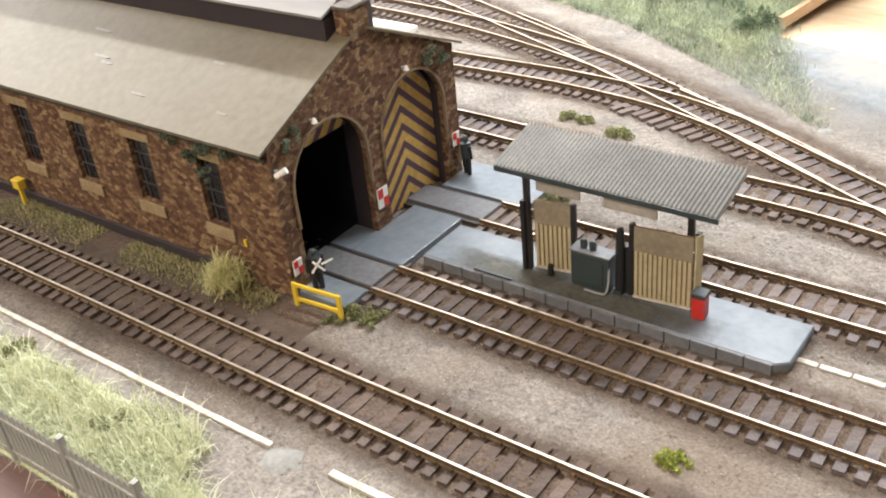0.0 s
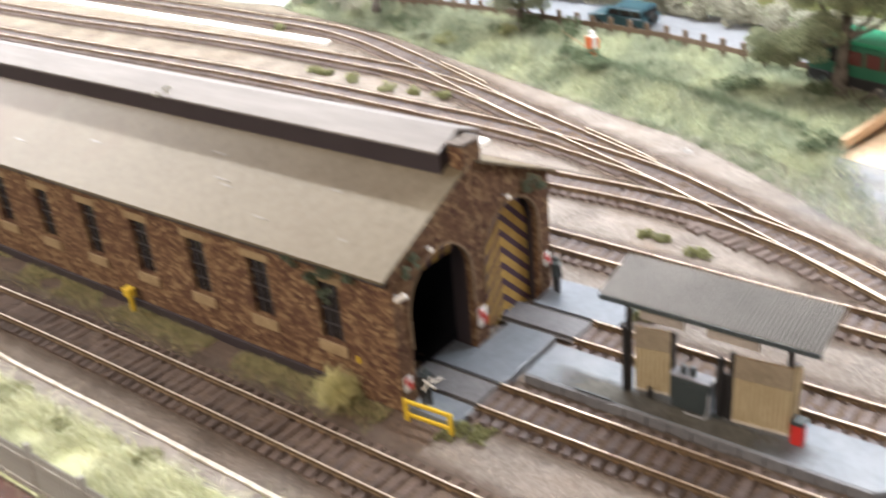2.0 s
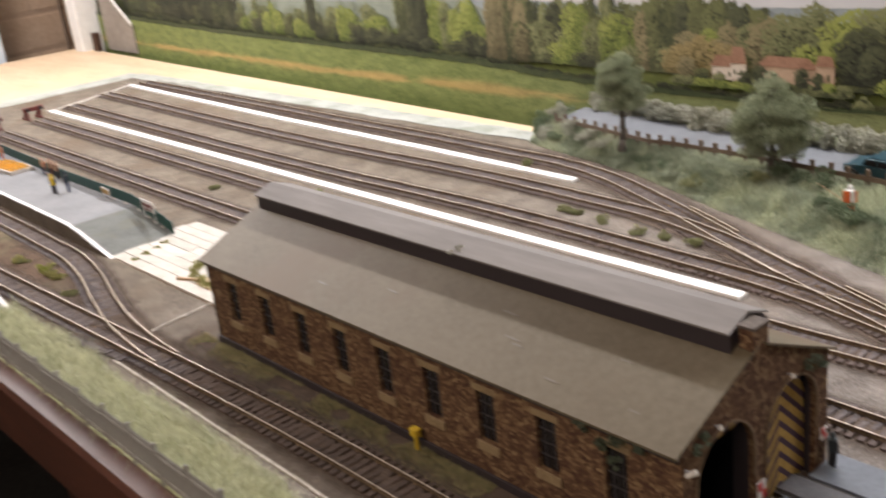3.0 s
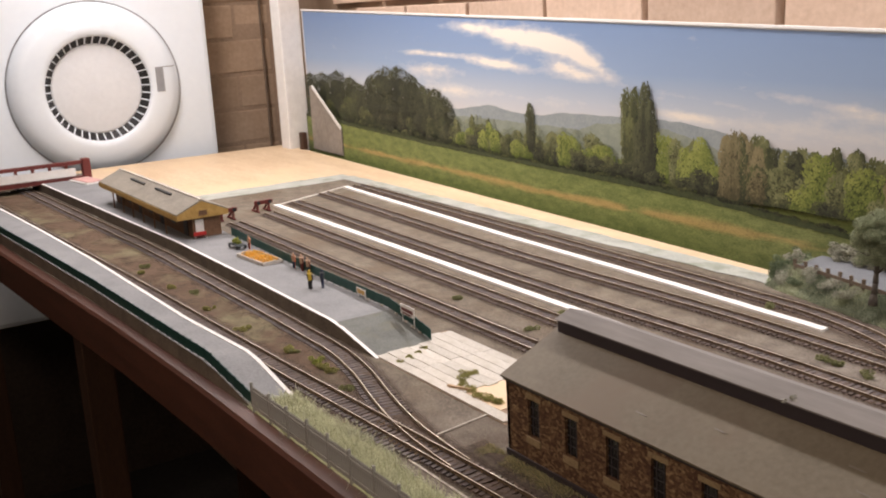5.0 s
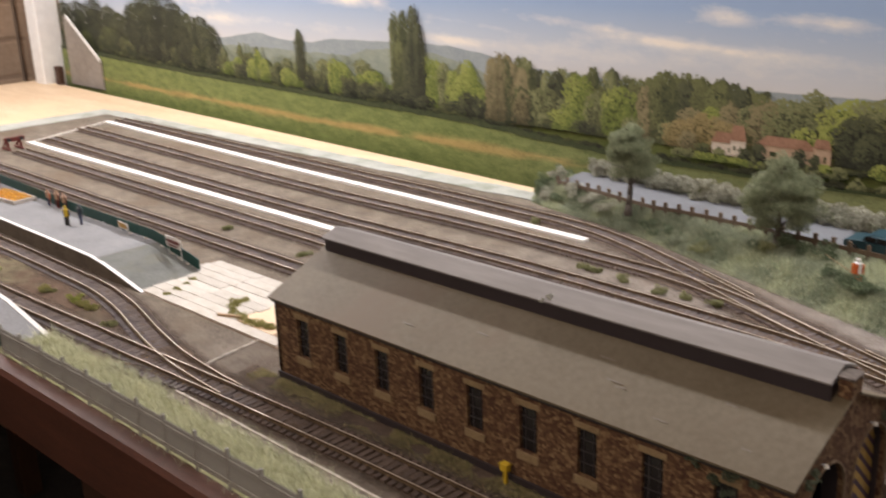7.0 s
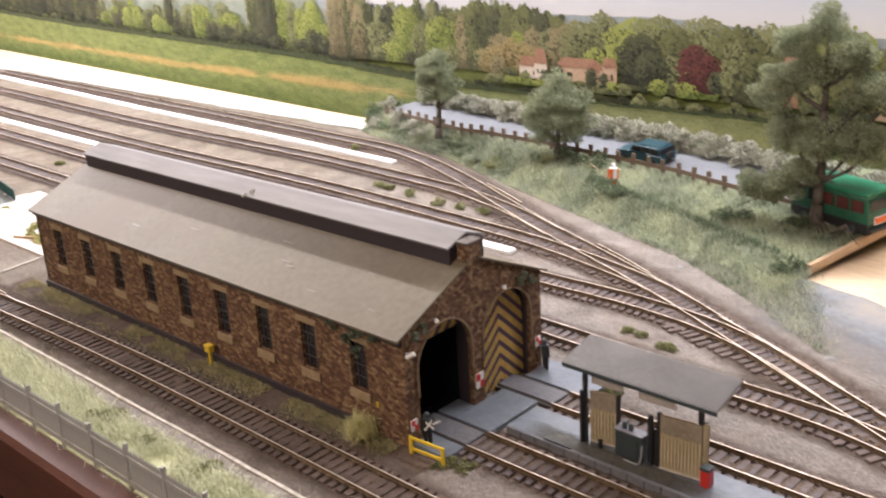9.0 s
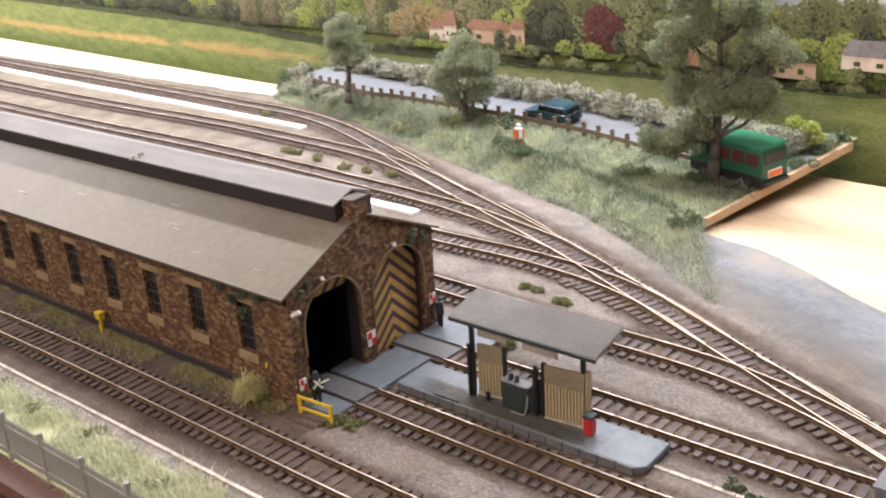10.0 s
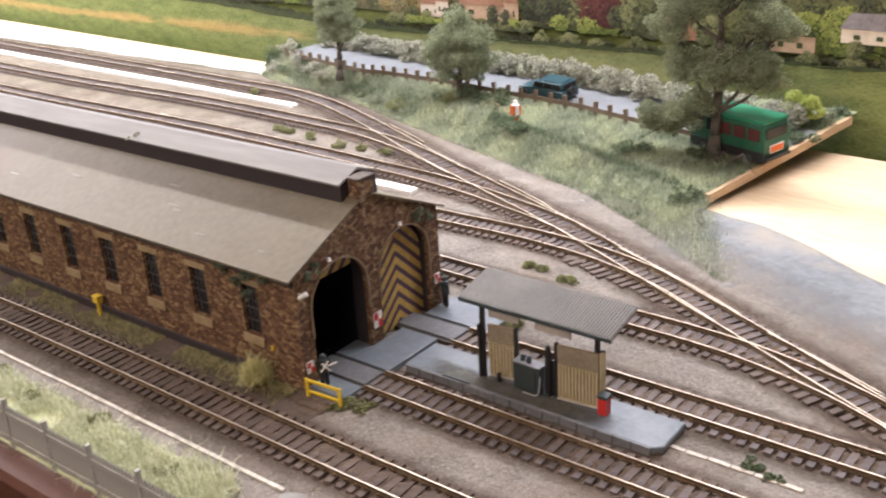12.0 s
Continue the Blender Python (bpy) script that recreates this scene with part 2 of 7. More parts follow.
STATION_ROOF = mottled("station_roof", (0.17, 0.155, 0.13), (0.28, 0.255, 0.215), 20, 250, 0.7)
ORANGE_FLOWER = leafy("orange_flowers", (0.60, 0.25, 0.03), (0.95, 0.60, 0.12))
ENAMEL = mottled("white_enamel", (0.74, 0.81, 0.875), (0.775, 0.845, 0.905), 6, 60, 0.22, 0, 0.0, 0.0001, 0.5)
BRICK = mottled("wall_brick", (0.34, 0.245, 0.17), (0.47, 0.35, 0.255), 9, 90, 0.9, 0, 0.5, 0.002, 0.2, vary=0.12)
BRICK_PINK = mottled("pale_brick", (0.50, 0.37, 0.28), (0.66, 0.51, 0.41), 9, 90, 0.9, 0, 0.5, 0.002, 0.2, vary=0.1)
MORTAR = mottled("mortar", (0.26, 0.185, 0.13), (0.38, 0.28, 0.205), 12, 120, 0.95)
PLASTER = mottled("room_plaster", (0.50, 0.47, 0.43), (0.62, 0.59, 0.55), 3, 60, 0.9)
FLOOR = mottled("garage_floor", (0.022, 0.021, 0.021), (0.045, 0.042, 0.040), 4, 60, 0.85)
TIMBER = mottled("timber_leg", (0.040, 0.019, 0.012), (0.075, 0.038, 0.022), 6, 90, 0.6, stretch=(6, 6, 1))
INTERIOR_SHADE = plain("interior_shade", (0.016, 0.017, 0.023), 0.9, 0, 0.1)
SLAT_GAP = plain("slat_gap_brown", (0.25, 0.175, 0.09), 0.8)
BLOCK_GREY = mottled("block_grey", (0.12, 0.125, 0.14), (0.19, 0.195, 0.21), 40, 500, 0.7)


def stone_card():
    """Random rubble of ochre and brown, as printed on card."""
    m, nt, b, vec = base_mat("rubble_stone", 0.85, 0, 0.2)
    wob = nt.nodes.new("ShaderNodeTexNoise")
    wob.inputs["Scale"].default_value = 220
    nt.links.new(vec, wob.inputs["Vector"])
    add = nt.nodes.new("ShaderNodeVectorMath")
    add.operation = "MULTIPLY_ADD"
    nt.links.new(wob.outputs["Color"], add.inputs[0])
    add.inputs[1].default_value = (0.0022, 0.0022, 0.0022)
    nt.links.new(vec, add.inputs[2])
    mp = nt.nodes.new("ShaderNodeMapping")
    mp.inputs["Scale"].default_value = (1, 1, 1.5)
    nt.links.new(add.outputs[0], mp.inputs[0])
    v = nt.nodes.new("ShaderNodeTexVoronoi")
    v.inputs["Scale"].default_value = 350
    nt.links.new(mp.outputs[0], v.inputs["Vector"])
    e = nt.nodes.new("ShaderNodeTexVoronoi")
    e.feature = "DISTANCE_TO_EDGE"
    e.inputs["Scale"].default_value = 330
    nt.links.new(mp.outputs[0], e.inputs["Vector"])
    sep = nt.nodes.new("ShaderNodeSeparateColor")
    nt.links.new(v.outputs["Color"], sep.inputs[0])
    f = maths(nt, "ADD", maths(nt, "MULTIPLY", sep.outputs[0], 0.50), maths(nt, "MULTIPLY", noise_tex(nt, vec, 420, 2, 0.5, (1, 1, 1.5)), 0.50))
    f = maths(nt, "ADD", f, maths(nt, "MULTIPLY", maths(nt, "SUBTRACT", noise_tex(nt, vec, 45, 3), 0.5), 0.18))
    col = ramp(nt, f, [(0.25, (0.072, 0.038, 0.029)), (0.45, (0.124, 0.070, 0.045)), (0.62, (0.202, 0.127, 0.074)), (0.85, (0.355, 0.252, 0.142))])
    joint = ramp(nt, e.outputs["Distance"], [(0.0, (0, 0, 0)), (0.22, (1, 1, 1))])
    col = mix(nt, maths(nt, "MULTIPLY_ADD", joint, 0.45, 0.55), (0.085, 0.042, 0.023), col)
    nt.links.new(col, b.inputs["Base Color"])
    bump(nt, b, joint, 0.3, 0.0003)
    return m


def chevron(name, y0, slope, period, shift):
    """Yellow and black warning stripes that meet in points above one another."""
    m, nt, b, vec = base_mat(name, 0.6, 0, 0.3)
    sep = nt.nodes.new("ShaderNodeSeparateXYZ")
    nt.links.new(vec, sep.inputs[0])
    off = maths(nt, "ABSOLUTE", maths(nt, "SUBTRACT", sep.outputs[1], y0))
    s = maths(nt, "ADD", maths(nt, "MULTIPLY_ADD", off, slope, sep.outputs[2]), shift)
    k = maths(nt, "GREATER_THAN", maths(nt, "FRACT", maths(nt, "DIVIDE", s, period)), 0.44)
    wear = noise_tex(nt, vec, 300, 3)
    yellow = ramp(nt, wear, [(0.3, (0.42, 0.26, 0.07)), (0.7, (0.58, 0.39, 0.12))])
    nt.links.new(mix(nt, k, (0.085, 0.05, 0.075), yellow), b.inputs["Base Color"])
    return m


SLOT = plain("slot_dark", (0.040, 0.032, 0.028), 0.7)
GROOVE_SHADE = plain("groove_shade", (0.165, 0.160, 0.158), 0.6)
GRIT = leafy("loose_grit", (0.16, 0.135, 0.11), (0.45, 0.40, 0.34), 0.95)
FILLER = mottled("grey_filler", (0.17, 0.165, 0.155), (0.27, 0.262, 0.25), 60, 500, 0.9)
SHADE_GRIME = faded(mottled("platform_shade_grime", (0.065, 0.064, 0.056), (0.13, 0.128, 0.115), 60, 500, 0.8), 120)
PARAPET_CAP = mottled("parapet_cap", (0.07, 0.058, 0.05), (0.15, 0.125, 0.11), 60, 500, 0.8)
STONE = stone_card()
CHEVRON = chevron("chevron_door", 0.0645, 0.95, 0.0081, 0.0022)
CHEVRON_TOP = chevron("chevron_header", -0.02, -1.2, 0.0098, 0.003)


# ---- mesh helpers ----
def part(name, bm, material, parent=None, label="", smooth=False):
    me = bpy.data.meshes.new(name)
    bmesh.ops.recalc_face_normals(bm, faces=bm.faces[:])
    bm.to_mesh(me)
    bm.free()
    return link(name, me, material, parent, label, smooth)


def link(name, me, material, parent=None, label="", smooth=False):
    for m in (material if isinstance(material, (list, tuple)) else [material]):
        if m.name not in me.materials:
            me.materials.append(m)
    if smooth:
        me.polygons.foreach_set("use_smooth", [True] * len(me.polygons))
    ob = new(name, me)
    if parent:
        ob.parent = parent
    if label:
        ob["label"] = label
    return ob


def raw(name, verts, faces, material, parent=None, label="", smooth=False):
    me = bpy.data.meshes.new(name)
    me.from_pydata([tuple(map(float, v)) for v in verts], [], faces)
    me.update()
    return link(name, me, material, parent, label, smooth)


def thing(name, label, category, group="", m=None):
    ob = new(name)
    ob.empty_display_size = 0.005
    if m is not None:
        ob.matrix_basis = m
    return tagged(ob, label, category, group)


def box(bm, x0, x1, y0, y1, z0, z1, bevel=0.0, turn=None):
    r = bmesh.ops.create_cube(bm, size=1)
    vs = r["verts"]
    for v in vs:
        v.co = Vector(((x0 + x1) / 2 + v.co.x * (x1 - x0), (y0 + y1) / 2 + v.co.y * (y1 - y0), (z0 + z1) / 2 + v.co.z * (z1 - z0)))
    if bevel:
        es = list({e for v in vs for e in v.link_edges})
        out = bmesh.ops.bevel(bm, geom=es, offset=bevel, segments=2, profile=0.6, affect="EDGES")
        vs = list({v for f in out["faces"] for v in f.verts} | {v for v in vs if v.is_valid})
    if turn is not None:
        bmesh.ops.transform(bm, matrix=turn, verts=vs)
    return vs


def boxed(*dims, bevel=0.0, turn=None):
    bm = bmesh.new()
    box(bm, *dims, bevel=bevel, turn=turn)
    return bm


def cyl(bm, a, b, r0, r1=None, seg=12):
    a, b = Vector(a), Vector(b)
    r1 = r0 if r1 is None else r1
    m = Matrix.Translation((a + b) / 2) @ (b - a).to_track_quat("Z", "Y").to_matrix().to_4x4()
    return bmesh.ops.create_cone(bm, cap_ends=True, segments=seg, radius1=r0, radius2=r1, depth=(b - a).length, matrix=m)["verts"]


def cylinder(a, b, r0, r1=None, seg=12):
    bm = bmesh.new()
    cyl(bm, a, b, r0, r1, seg)
    return bm


def prism(points, axis, a, b, bevel=0.0):
    """A flat outline pushed from a to b along an axis. points: pairs in the other two axes."""
    bm = bmesh.new()

    def put(p, d):
        return {"x": (d, p[0], p[1]), "y": (p[0], d, p[1]), "z": (p[0], p[1], d)}[axis]

    low, high = [bm.verts.new(put(p, a)) for p in points], [bm.verts.new(put(p, b)) for p in points]
    bm.faces.new(low), bm.faces.new(high[::-1])
    for k in range(len(points)):
        bm.faces.new((low[k], high[k], high[k - 1], low[k - 1]))
    if bevel:
        bmesh.ops.bevel(bm, geom=bm.edges[:], offset=bevel, segments=1, affect="EDGES")
    return bm


def holed(outline, holes, a, b):
    """A wall in the plane x, from a to b, with holes through it. Pairs of y and z."""
    bm = bmesh.new()
    edges = []
    for loop in [outline, *holes]:
        vs = [bm.verts.new((a, y, z)) for y, z in loop]
        edges += [bm.edges.new((vs[k - 1], vs[k])) for k in range(len(vs))]
    faces = [g for g in bmesh.ops.triangle_fill(bm, use_beauty=True, edges=edges)["geom"] if isinstance(g, bmesh.types.BMFace)]
    up = bmesh.ops.extrude_face_region(bm, geom=faces)["geom"]
    bmesh.ops.translate(bm, vec=(b - a, 0, 0), verts=[g for g in up if isinstance(g, bmesh.types.BMVert)])
    return bm


def lathe(profile, centre, axis_m=None, seg=48):
    """Turns pairs of radius and height round z."""
    bm = bmesh.new()
    rings = []
    for r, h in profile:
        rings.append([bm.verts.new((r * math.cos(2 * math.pi * k / seg), r * math.sin(2 * math.pi * k / seg), h)) for k in range(seg)])
    for lo, hi in zip(rings, rings[1:]):
        for k in range(seg):
            bm.faces.new((lo[k - 1], lo[k], hi[k], hi[k - 1]))
    if profile[0][0] > 1e-6:
        bm.faces.new(rings[0][::-1])
    if profile[-1][0] > 1e-6:
        bm.faces.new(rings[-1])
    bmesh.ops.transform(bm, matrix=Matrix.Translation(centre) @ (axis_m or Matrix()), verts=bm.verts[:])
    return bm


def interp(x, table):
    xs, ys = zip(*sorted(table))
    return float(np.interp(x, xs, ys))


rng = np.random.default_rng(7)


def blades(name, spots, length, width, lean, material, label, category="grass"):
    """Many thin blades, each a bent strip of two triangles and a tip. spots: rows of x, y, z."""
    n = len(spots)
    a = rng.uniform(0, 2 * math.pi, n)
    l = length * rng.uniform(0.5, 1.3, n)
    tilt = lean * rng.uniform(0.2, 1.3, n)
    side = np.stack([-np.sin(a), np.cos(a), 0 * a], 1) * (width * rng.uniform(0.6, 1.3, n))[:, None]
    fwd = np.stack([np.cos(a), np.sin(a), 0 * a], 1)
    up = np.array([0, 0, 1.0])
    mid = spots + 0.55 * l[:, None] * (np.cos(tilt * 0.6)[:, None] * up + np.sin(tilt * 0.6)[:, None] * fwd)
    tip = mid + 0.5 * l[:, None] * (np.cos(tilt * 1.5)[:, None] * up + np.sin(tilt * 1.5)[:, None] * fwd)
    v = np.stack([spots - side, spots + side, mid + 0.7 * side, mid - 0.7 * side, tip], 1).reshape(-1, 3)
    base = np.arange(n) * 5
    quads = np.stack([base, base + 1, base + 2, base + 3], 1)
    tris = np.stack([base + 3, base + 2, base + 4], 1)
    ob = raw(name, v, quads.tolist() + tris.tolist(), material)
    return tagged(ob, label, category, kind="stuff")


def leaves(centres, radii, count, size, flat=0.7):
    """Leaf cards strewn through round clumps: vertices and faces."""
    cs, rs = np.asarray(centres, float), np.asarray(radii, float)
    pick = rng.choice(len(cs), count, p=rs**2 / (rs**2).sum())
    d = rng.normal(size=(count, 3))
    d /= np.linalg.norm(d, axis=1)[:, None]
    p = cs[pick] + d * (rs[pick] * rng.uniform(0.45, 1.05, count) ** 0.6)[:, None] * np.array([1, 1, flat])
    u = rng.normal(size=(count, 3))
    u /= np.linalg.norm(u, axis=1)[:, None]
    w = np.cross(u, rng.normal(size=(count, 3)))
    w /= np.linalg.norm(w, axis=1)[:, None]
    s = size * rng.uniform(0.5, 1.3, count)[:, None]
    v = np.stack([p - u * s, p + w * s * 0.7, p + u * s, p - w * s * 0.7], 1).reshape(-1, 3)
    f = (np.arange(count)[:, None] * 4 + np.arange(4)).tolist()
    return v, f


# ---- the room ----
SKEW = math.degrees(math.atan(-0.06))
BACK = pose(0, 0.516, 0, 0, 0, SKEW)
tagged(part("floor", boxed(-3.2, 2.4, -2.4, 1.6, -1.02, -0.95), FLOOR), "dark concrete garage floor", "floor", kind="structure")
tagged(part("ceiling", boxed(-3.2, 2.4, -2.4, 1.6, 1.50, 1.56), PLASTER), "pale plastered garage ceiling", "ceiling", kind="structure")
wall_n = tagged(part("wall_north", boxed(-3.0, 2.6, 0.12, 0.22, -0.96, 1.50), MORTAR), "pale brick garage wall behind the layout", "wall", kind="structure")
wall_n.matrix_basis = BACK
# brick colour is darkened here to stand for the shade below the table
wall_w = tagged(part("wall_west", boxed(-2.70, -2.60, -2.4, 0.755, -0.96, 1.50), mottled("shaded_brick", (0.035, 0.026, 0.021), (0.07, 0.053, 0.043), 9, 90, 0.9)), "brown brick garage wall coloured near black for shade", "wall", kind="structure")
tagged(part("wall_south", boxed(-2.70, 2.40, -2.5, -2.4, -0.96, 1.50), PLASTER), "plain garage wall", "wall", kind="structure")
tagged(part("wall_east", boxed(2.30, 2.40, -2.4, 0.46, -0.96, 1.50), PLASTER), "plain garage wall", "wall", kind="structure")

# ---- the layout's carcass ----
FRONT = [(0.60, -0.128), (0.0, -0.1285), (-0.4, -0.1315), (-0.68, -0.1365), (-0.93, -0.147), (-1.25, -0.168), (-2.17, -0.225)]


def edge_strip(lo, hi, z0, z1, x0=-2.17, x1=0.60, n=40):
    """A board that follows the layout's front edge, from lo to hi metres in front of it."""
    bm = bmesh.new()
    prev = None
    for k in range(n + 1):
        x = x0 + (x1 - x0) * k / n
        y = interp(x, FRONT)
        ring = [bm.verts.new(c) for c in ((x, y - lo, z0), (x, y - hi, z0), (x, y - hi, z1 - 0.003), (x, y - hi + 0.003, z1), (x, y - lo, z1))]
        if prev:
            for i in range(5):
                bm.faces.new((prev[i - 1], prev[i], ring[i], ring[i - 1]))
        else:
            bm.faces.new(ring)
        prev = ring
    bm.faces.new(prev[::-1])
    return bm


def back_edge(x):
    return 0.480 - 0.062 * x


table = thing("layout_table", "plywood-topped model railway table with brown painted fascia on timber legs", "table")
bm = bmesh.new()
top = [(x, interp(x, FRONT) + 0.0014) for x in np.linspace(-2.17, 0.60, 24)] + [(0.60, back_edge(0.60)), (-2.17, back_edge(-2.17))]
part("table_top", prism(top, "z", -0.018, -0.0055), PLY, table, "bare plywood table top")
part("fascia", edge_strip(-0.0012, 0.014, -0.034, -0.0042), FASCIA, table, "dark brown glossy fascia board")
part("lower_rail", edge_strip(-0.004, 0.008, -0.062, -0.0345), FASCIA, table, "dark brown lower rail")
for x in (-0.56, -1.28, -2.05, 0.35):
    y = interp(x, FRONT) + 0.03
    part("leg", boxed(x - 0.022, x + 0.022, y + 0.012, y + 0.056, -0.95, -0.0625, bevel=0.003), TIMBER, table, "brown timber leg")
for x in (-1.28, -2.05, 0.35):
    part("leg", boxed(x - 0.022, x + 0.022, 0.36, 0.404, -0.95, -0.0625, bevel=0.003), TIMBER, table, "brown timber leg")
part("cross_rail", boxed(-2.15, 0.58, 0.31, 0.33, -0.062, -0.019), TIMBER, table)

# ---- ground sheet ----
# foot of the bank, the road's fence and its far side: x and y
BANK_FOOT = [(-0.56, 0.470), (-0.52, 0.458), (-0.379, 0.429), (-0.2625, 0.385), (-0.171, 0.354), (-0.093, 0.327), (-0.026, 0.304), (0.0476, 0.262), (0.10, 0.225), (0.125, 0.210)]
FENCE_LINE = [(-0.56, 0.491), (-0.521, 0.484), (-0.356, 0.449), (-0.2817, 0.441), (-0.1017, 0.4224), (-0.0386, 0.408), (0.0172, 0.397), (0.10, 0.381)]


def tilt_z(x, y):
    """The raised board slopes up to the back, less so at its far end."""
    return (0.005 + (y - 0.3146) * 0.105) * interp(x, [(-0.56, 0.58), (-0.41, 0.75), (-0.25, 1.0), (0.12, 1.0)])


def board_side(y):
    return 0.063 + (y - 0.3146) * 0.25 if y > 0.3146 else 0.063 + (0.3146 - y) * 0.60


def grain(x, y, f, a):
    return a * noise.noise((x * f, y * f, 0.3))


bm = bmesh.new()
nx, ny = 520, 185
gx = np.linspace(-1.59, 0.42, nx)
verts, faces = [], []
for x in gx:
    lo = interp(x, FRONT) + 0.001
    hi = min(0.470 - 0.005 * x, 0.474) if x < -0.5 else interp(x, [(-0.5, 0.47), (-0.2, 0.42), (0.05, 0.311), (0.105, 0.300), (0.153, 0.274), (0.2207, 0.234), (0.42, 0.125)])
    for y in np.linspace(lo, hi, ny):
        verts.append((x, y, -0.0043 + grain(x, y, 60, 0.0004) + grain(x, y, 420, 0.0001)))
for i in range(nx - 1):
    for j in range(ny - 1):
        a = i * ny + j
        faces.append((a, a + ny, a + ny + 1, a + 1))
tagged(raw("ground", verts, faces, EARTH, smooth=True), "grey-brown scattered ballast and earth", "ground", kind="structure")

# the same ground under the station's far lines
verts, faces = [], []
nx, ny = 90, 60
for x in np.linspace(-2.168, -1.5905, nx):
    for y in np.linspace(interp(x, FRONT) + 0.001, 0.088, ny):
        verts.append((x, y, -0.0043 + grain(x, y, 60, 0.0004)))
for i in range(nx - 1):
    for j in range(ny - 1):
        a = i * ny + j
        faces.append((a, a + ny, a + ny + 1, a + 1))
tagged(raw("ground", verts, faces, EARTH, smooth=True), "brown earth between the far platforms", "ground", kind="structure")

# grey plaster skirt between the track bed and the bare wood
verts, faces = [], []
for k in range(60):
    x = -1.60 + 1.07 * k / 59
    for j in range(5):
        y = 0.464 + 0.0095 * j + 0.004 * noise.noise((x * 20, j, 0))
        verts.append((x, y - 0.012 * (x + 0.5) * 0, -0.0034 - 0.0005 * j + grain(x, y, 150, 0.0006)))
for k in range(59):
    for j in range(4):
        a = k * 5 + j
        faces.append((a, a + 5, a + 6, a + 1))
tagged(raw("plaster_skirt", verts, faces, SPILL, smooth=True), "pale grey plaster skirt along the plywood", "plaster", kind="structure")
verts, faces = [], []
for k in range(50):
    y = -0.01 + 0.50 * k / 49
    for j in range(4):
        x = -1.625 + 0.02 * j + 0.006 * noise.noise((y * 20, j, 4))
        verts.append((x, y, -0.0036 + grain(x, y, 150, 0.0006)))
for k in range(49):
    for j in range(3):
        a = k * 4 + j
        faces.append((a, a + 4, a + 5, a + 1))
tagged(raw("plaster_skirt", verts, faces, SPILL, smooth=True), "pale grey plaster skirt beside the plywood", "plaster", kind="structure")
# thin grey wash that runs out over the bare wood at the yard's end
verts, faces, fade = [], [], []
for k in range(40):
    x = 0.05 + 0.37 * k / 39
    y0 = interp(x, [(0.05, 0.311), (0.105, 0.306), (0.153, 0.280), (0.2207, 0.240), (0.42, 0.130)])
    for j in range(9):
        y = y0 + 0.004 * noise.noise((x * 25, 0, 9)) - 0.0115 * j
        verts.append((x, y, -0.0032 - 0.0016 * (j == 0) + grain(x, y, 120, 0.0001)))
        fade.append(min(0.75 + 0.6 * j, (8 - j) / 5.0, (x - 0.058) / 0.04 + 2.0 * max(0.0, 0.02 - abs(y - y0)) / 0.02))
for k in range(39):
    for j in range(8):
        a = k * 9 + j
        faces.append((a, a + 9, a + 10, a + 1))
WASH = faded(mottled("grey_wash", (0.150, 0.160, 0.174), (0.255, 0.265, 0.278), 14, 200, 0.8, 0, 0.1, 0.0003, 0.3, (0.30, 0.27, 0.235), 11), 40)
ob = raw("grey_wash", verts, faces, WASH, smooth=True)
at = ob.data.attributes.new("fade", "FLOAT", "POINT")
at.data.foreach_set("value", [float(v) for v in fade])
tagged(ob, "thin grey wash drying out over the plywood", "plaster", kind="structure")


# ---- tracks ----
def smooth_path(pts, step):
    """Even steps along a curve through the points: rows of x, y, heading."""
    p = np.array(pts, float)
    d = np.r_[0, np.cumsum(np.hypot(*np.diff(p, axis=0).T))]
    m = np.gradient(p, d, axis=0)
    s = np.arange(0, d[-1], step)
    k = np.clip(np.searchsorted(d, s, side="right") - 1, 0, len(d) - 2)
    h = (d[k + 1] - d[k])[:, None]
    t = ((s - d[k])[:, None]) / h
    q = (2 * t**3 - 3 * t**2 + 1) * p[k] + (t**3 - 2 * t**2 + t) * h * m[k] + (3 * t**2 - 2 * t**3) * p[k + 1] + (t**3 - t**2) * h * m[k + 1]
    g = np.gradient(q, axis=0)
    return np.c_[q, np.arctan2(g[:, 1], g[:, 0])]


RAIL_PROFILE = [(-0.0008, -0.0024), (0.0008, -0.0024), (0.0008, -0.0021), (0.00025, -0.0018), (0.00025, -0.0009), (0.00046, -0.0007), (0.00046, -0.0001),
                (0.00036, 0.0), (-0.00036, 0.0), (-0.00046, -0.0001), (-0.00046, -0.0007), (-0.00025, -0.0009), (-0.00025, -0.0018), (-0.0008, -0.0021)]


def rail(path, off, parent, lift=0.0):
    n, k = len(path), len(RAIL_PROFILE)
    verts, faces = [], []
    for x, y, a in path:
        for u, z in RAIL_PROFILE:
            verts.append((x - (off + u) * math.sin(a), y + (off + u) * math.cos(a), z + lift))
    for i in range(n - 1):
        for j in range(k):
            a, b = i * k + j, i * k + (j + 1) % k
            faces.append((a, b, b + k, a + k))
    faces += [tuple(range(k))[::-1], tuple(range((n - 1) * k, n * k))]
    ob = raw("rail", verts, faces, [RUST, STEEL], parent, "rusty steel rail with a bright worn head")
    idx = [0] * len(ob.data.polygons)
    for i in range(n - 1):
        for j in (6, 7, 8):
            idx[i * k + j] = 1
    ob.data.polygons.foreach_set("material_index", idx)
    return ob


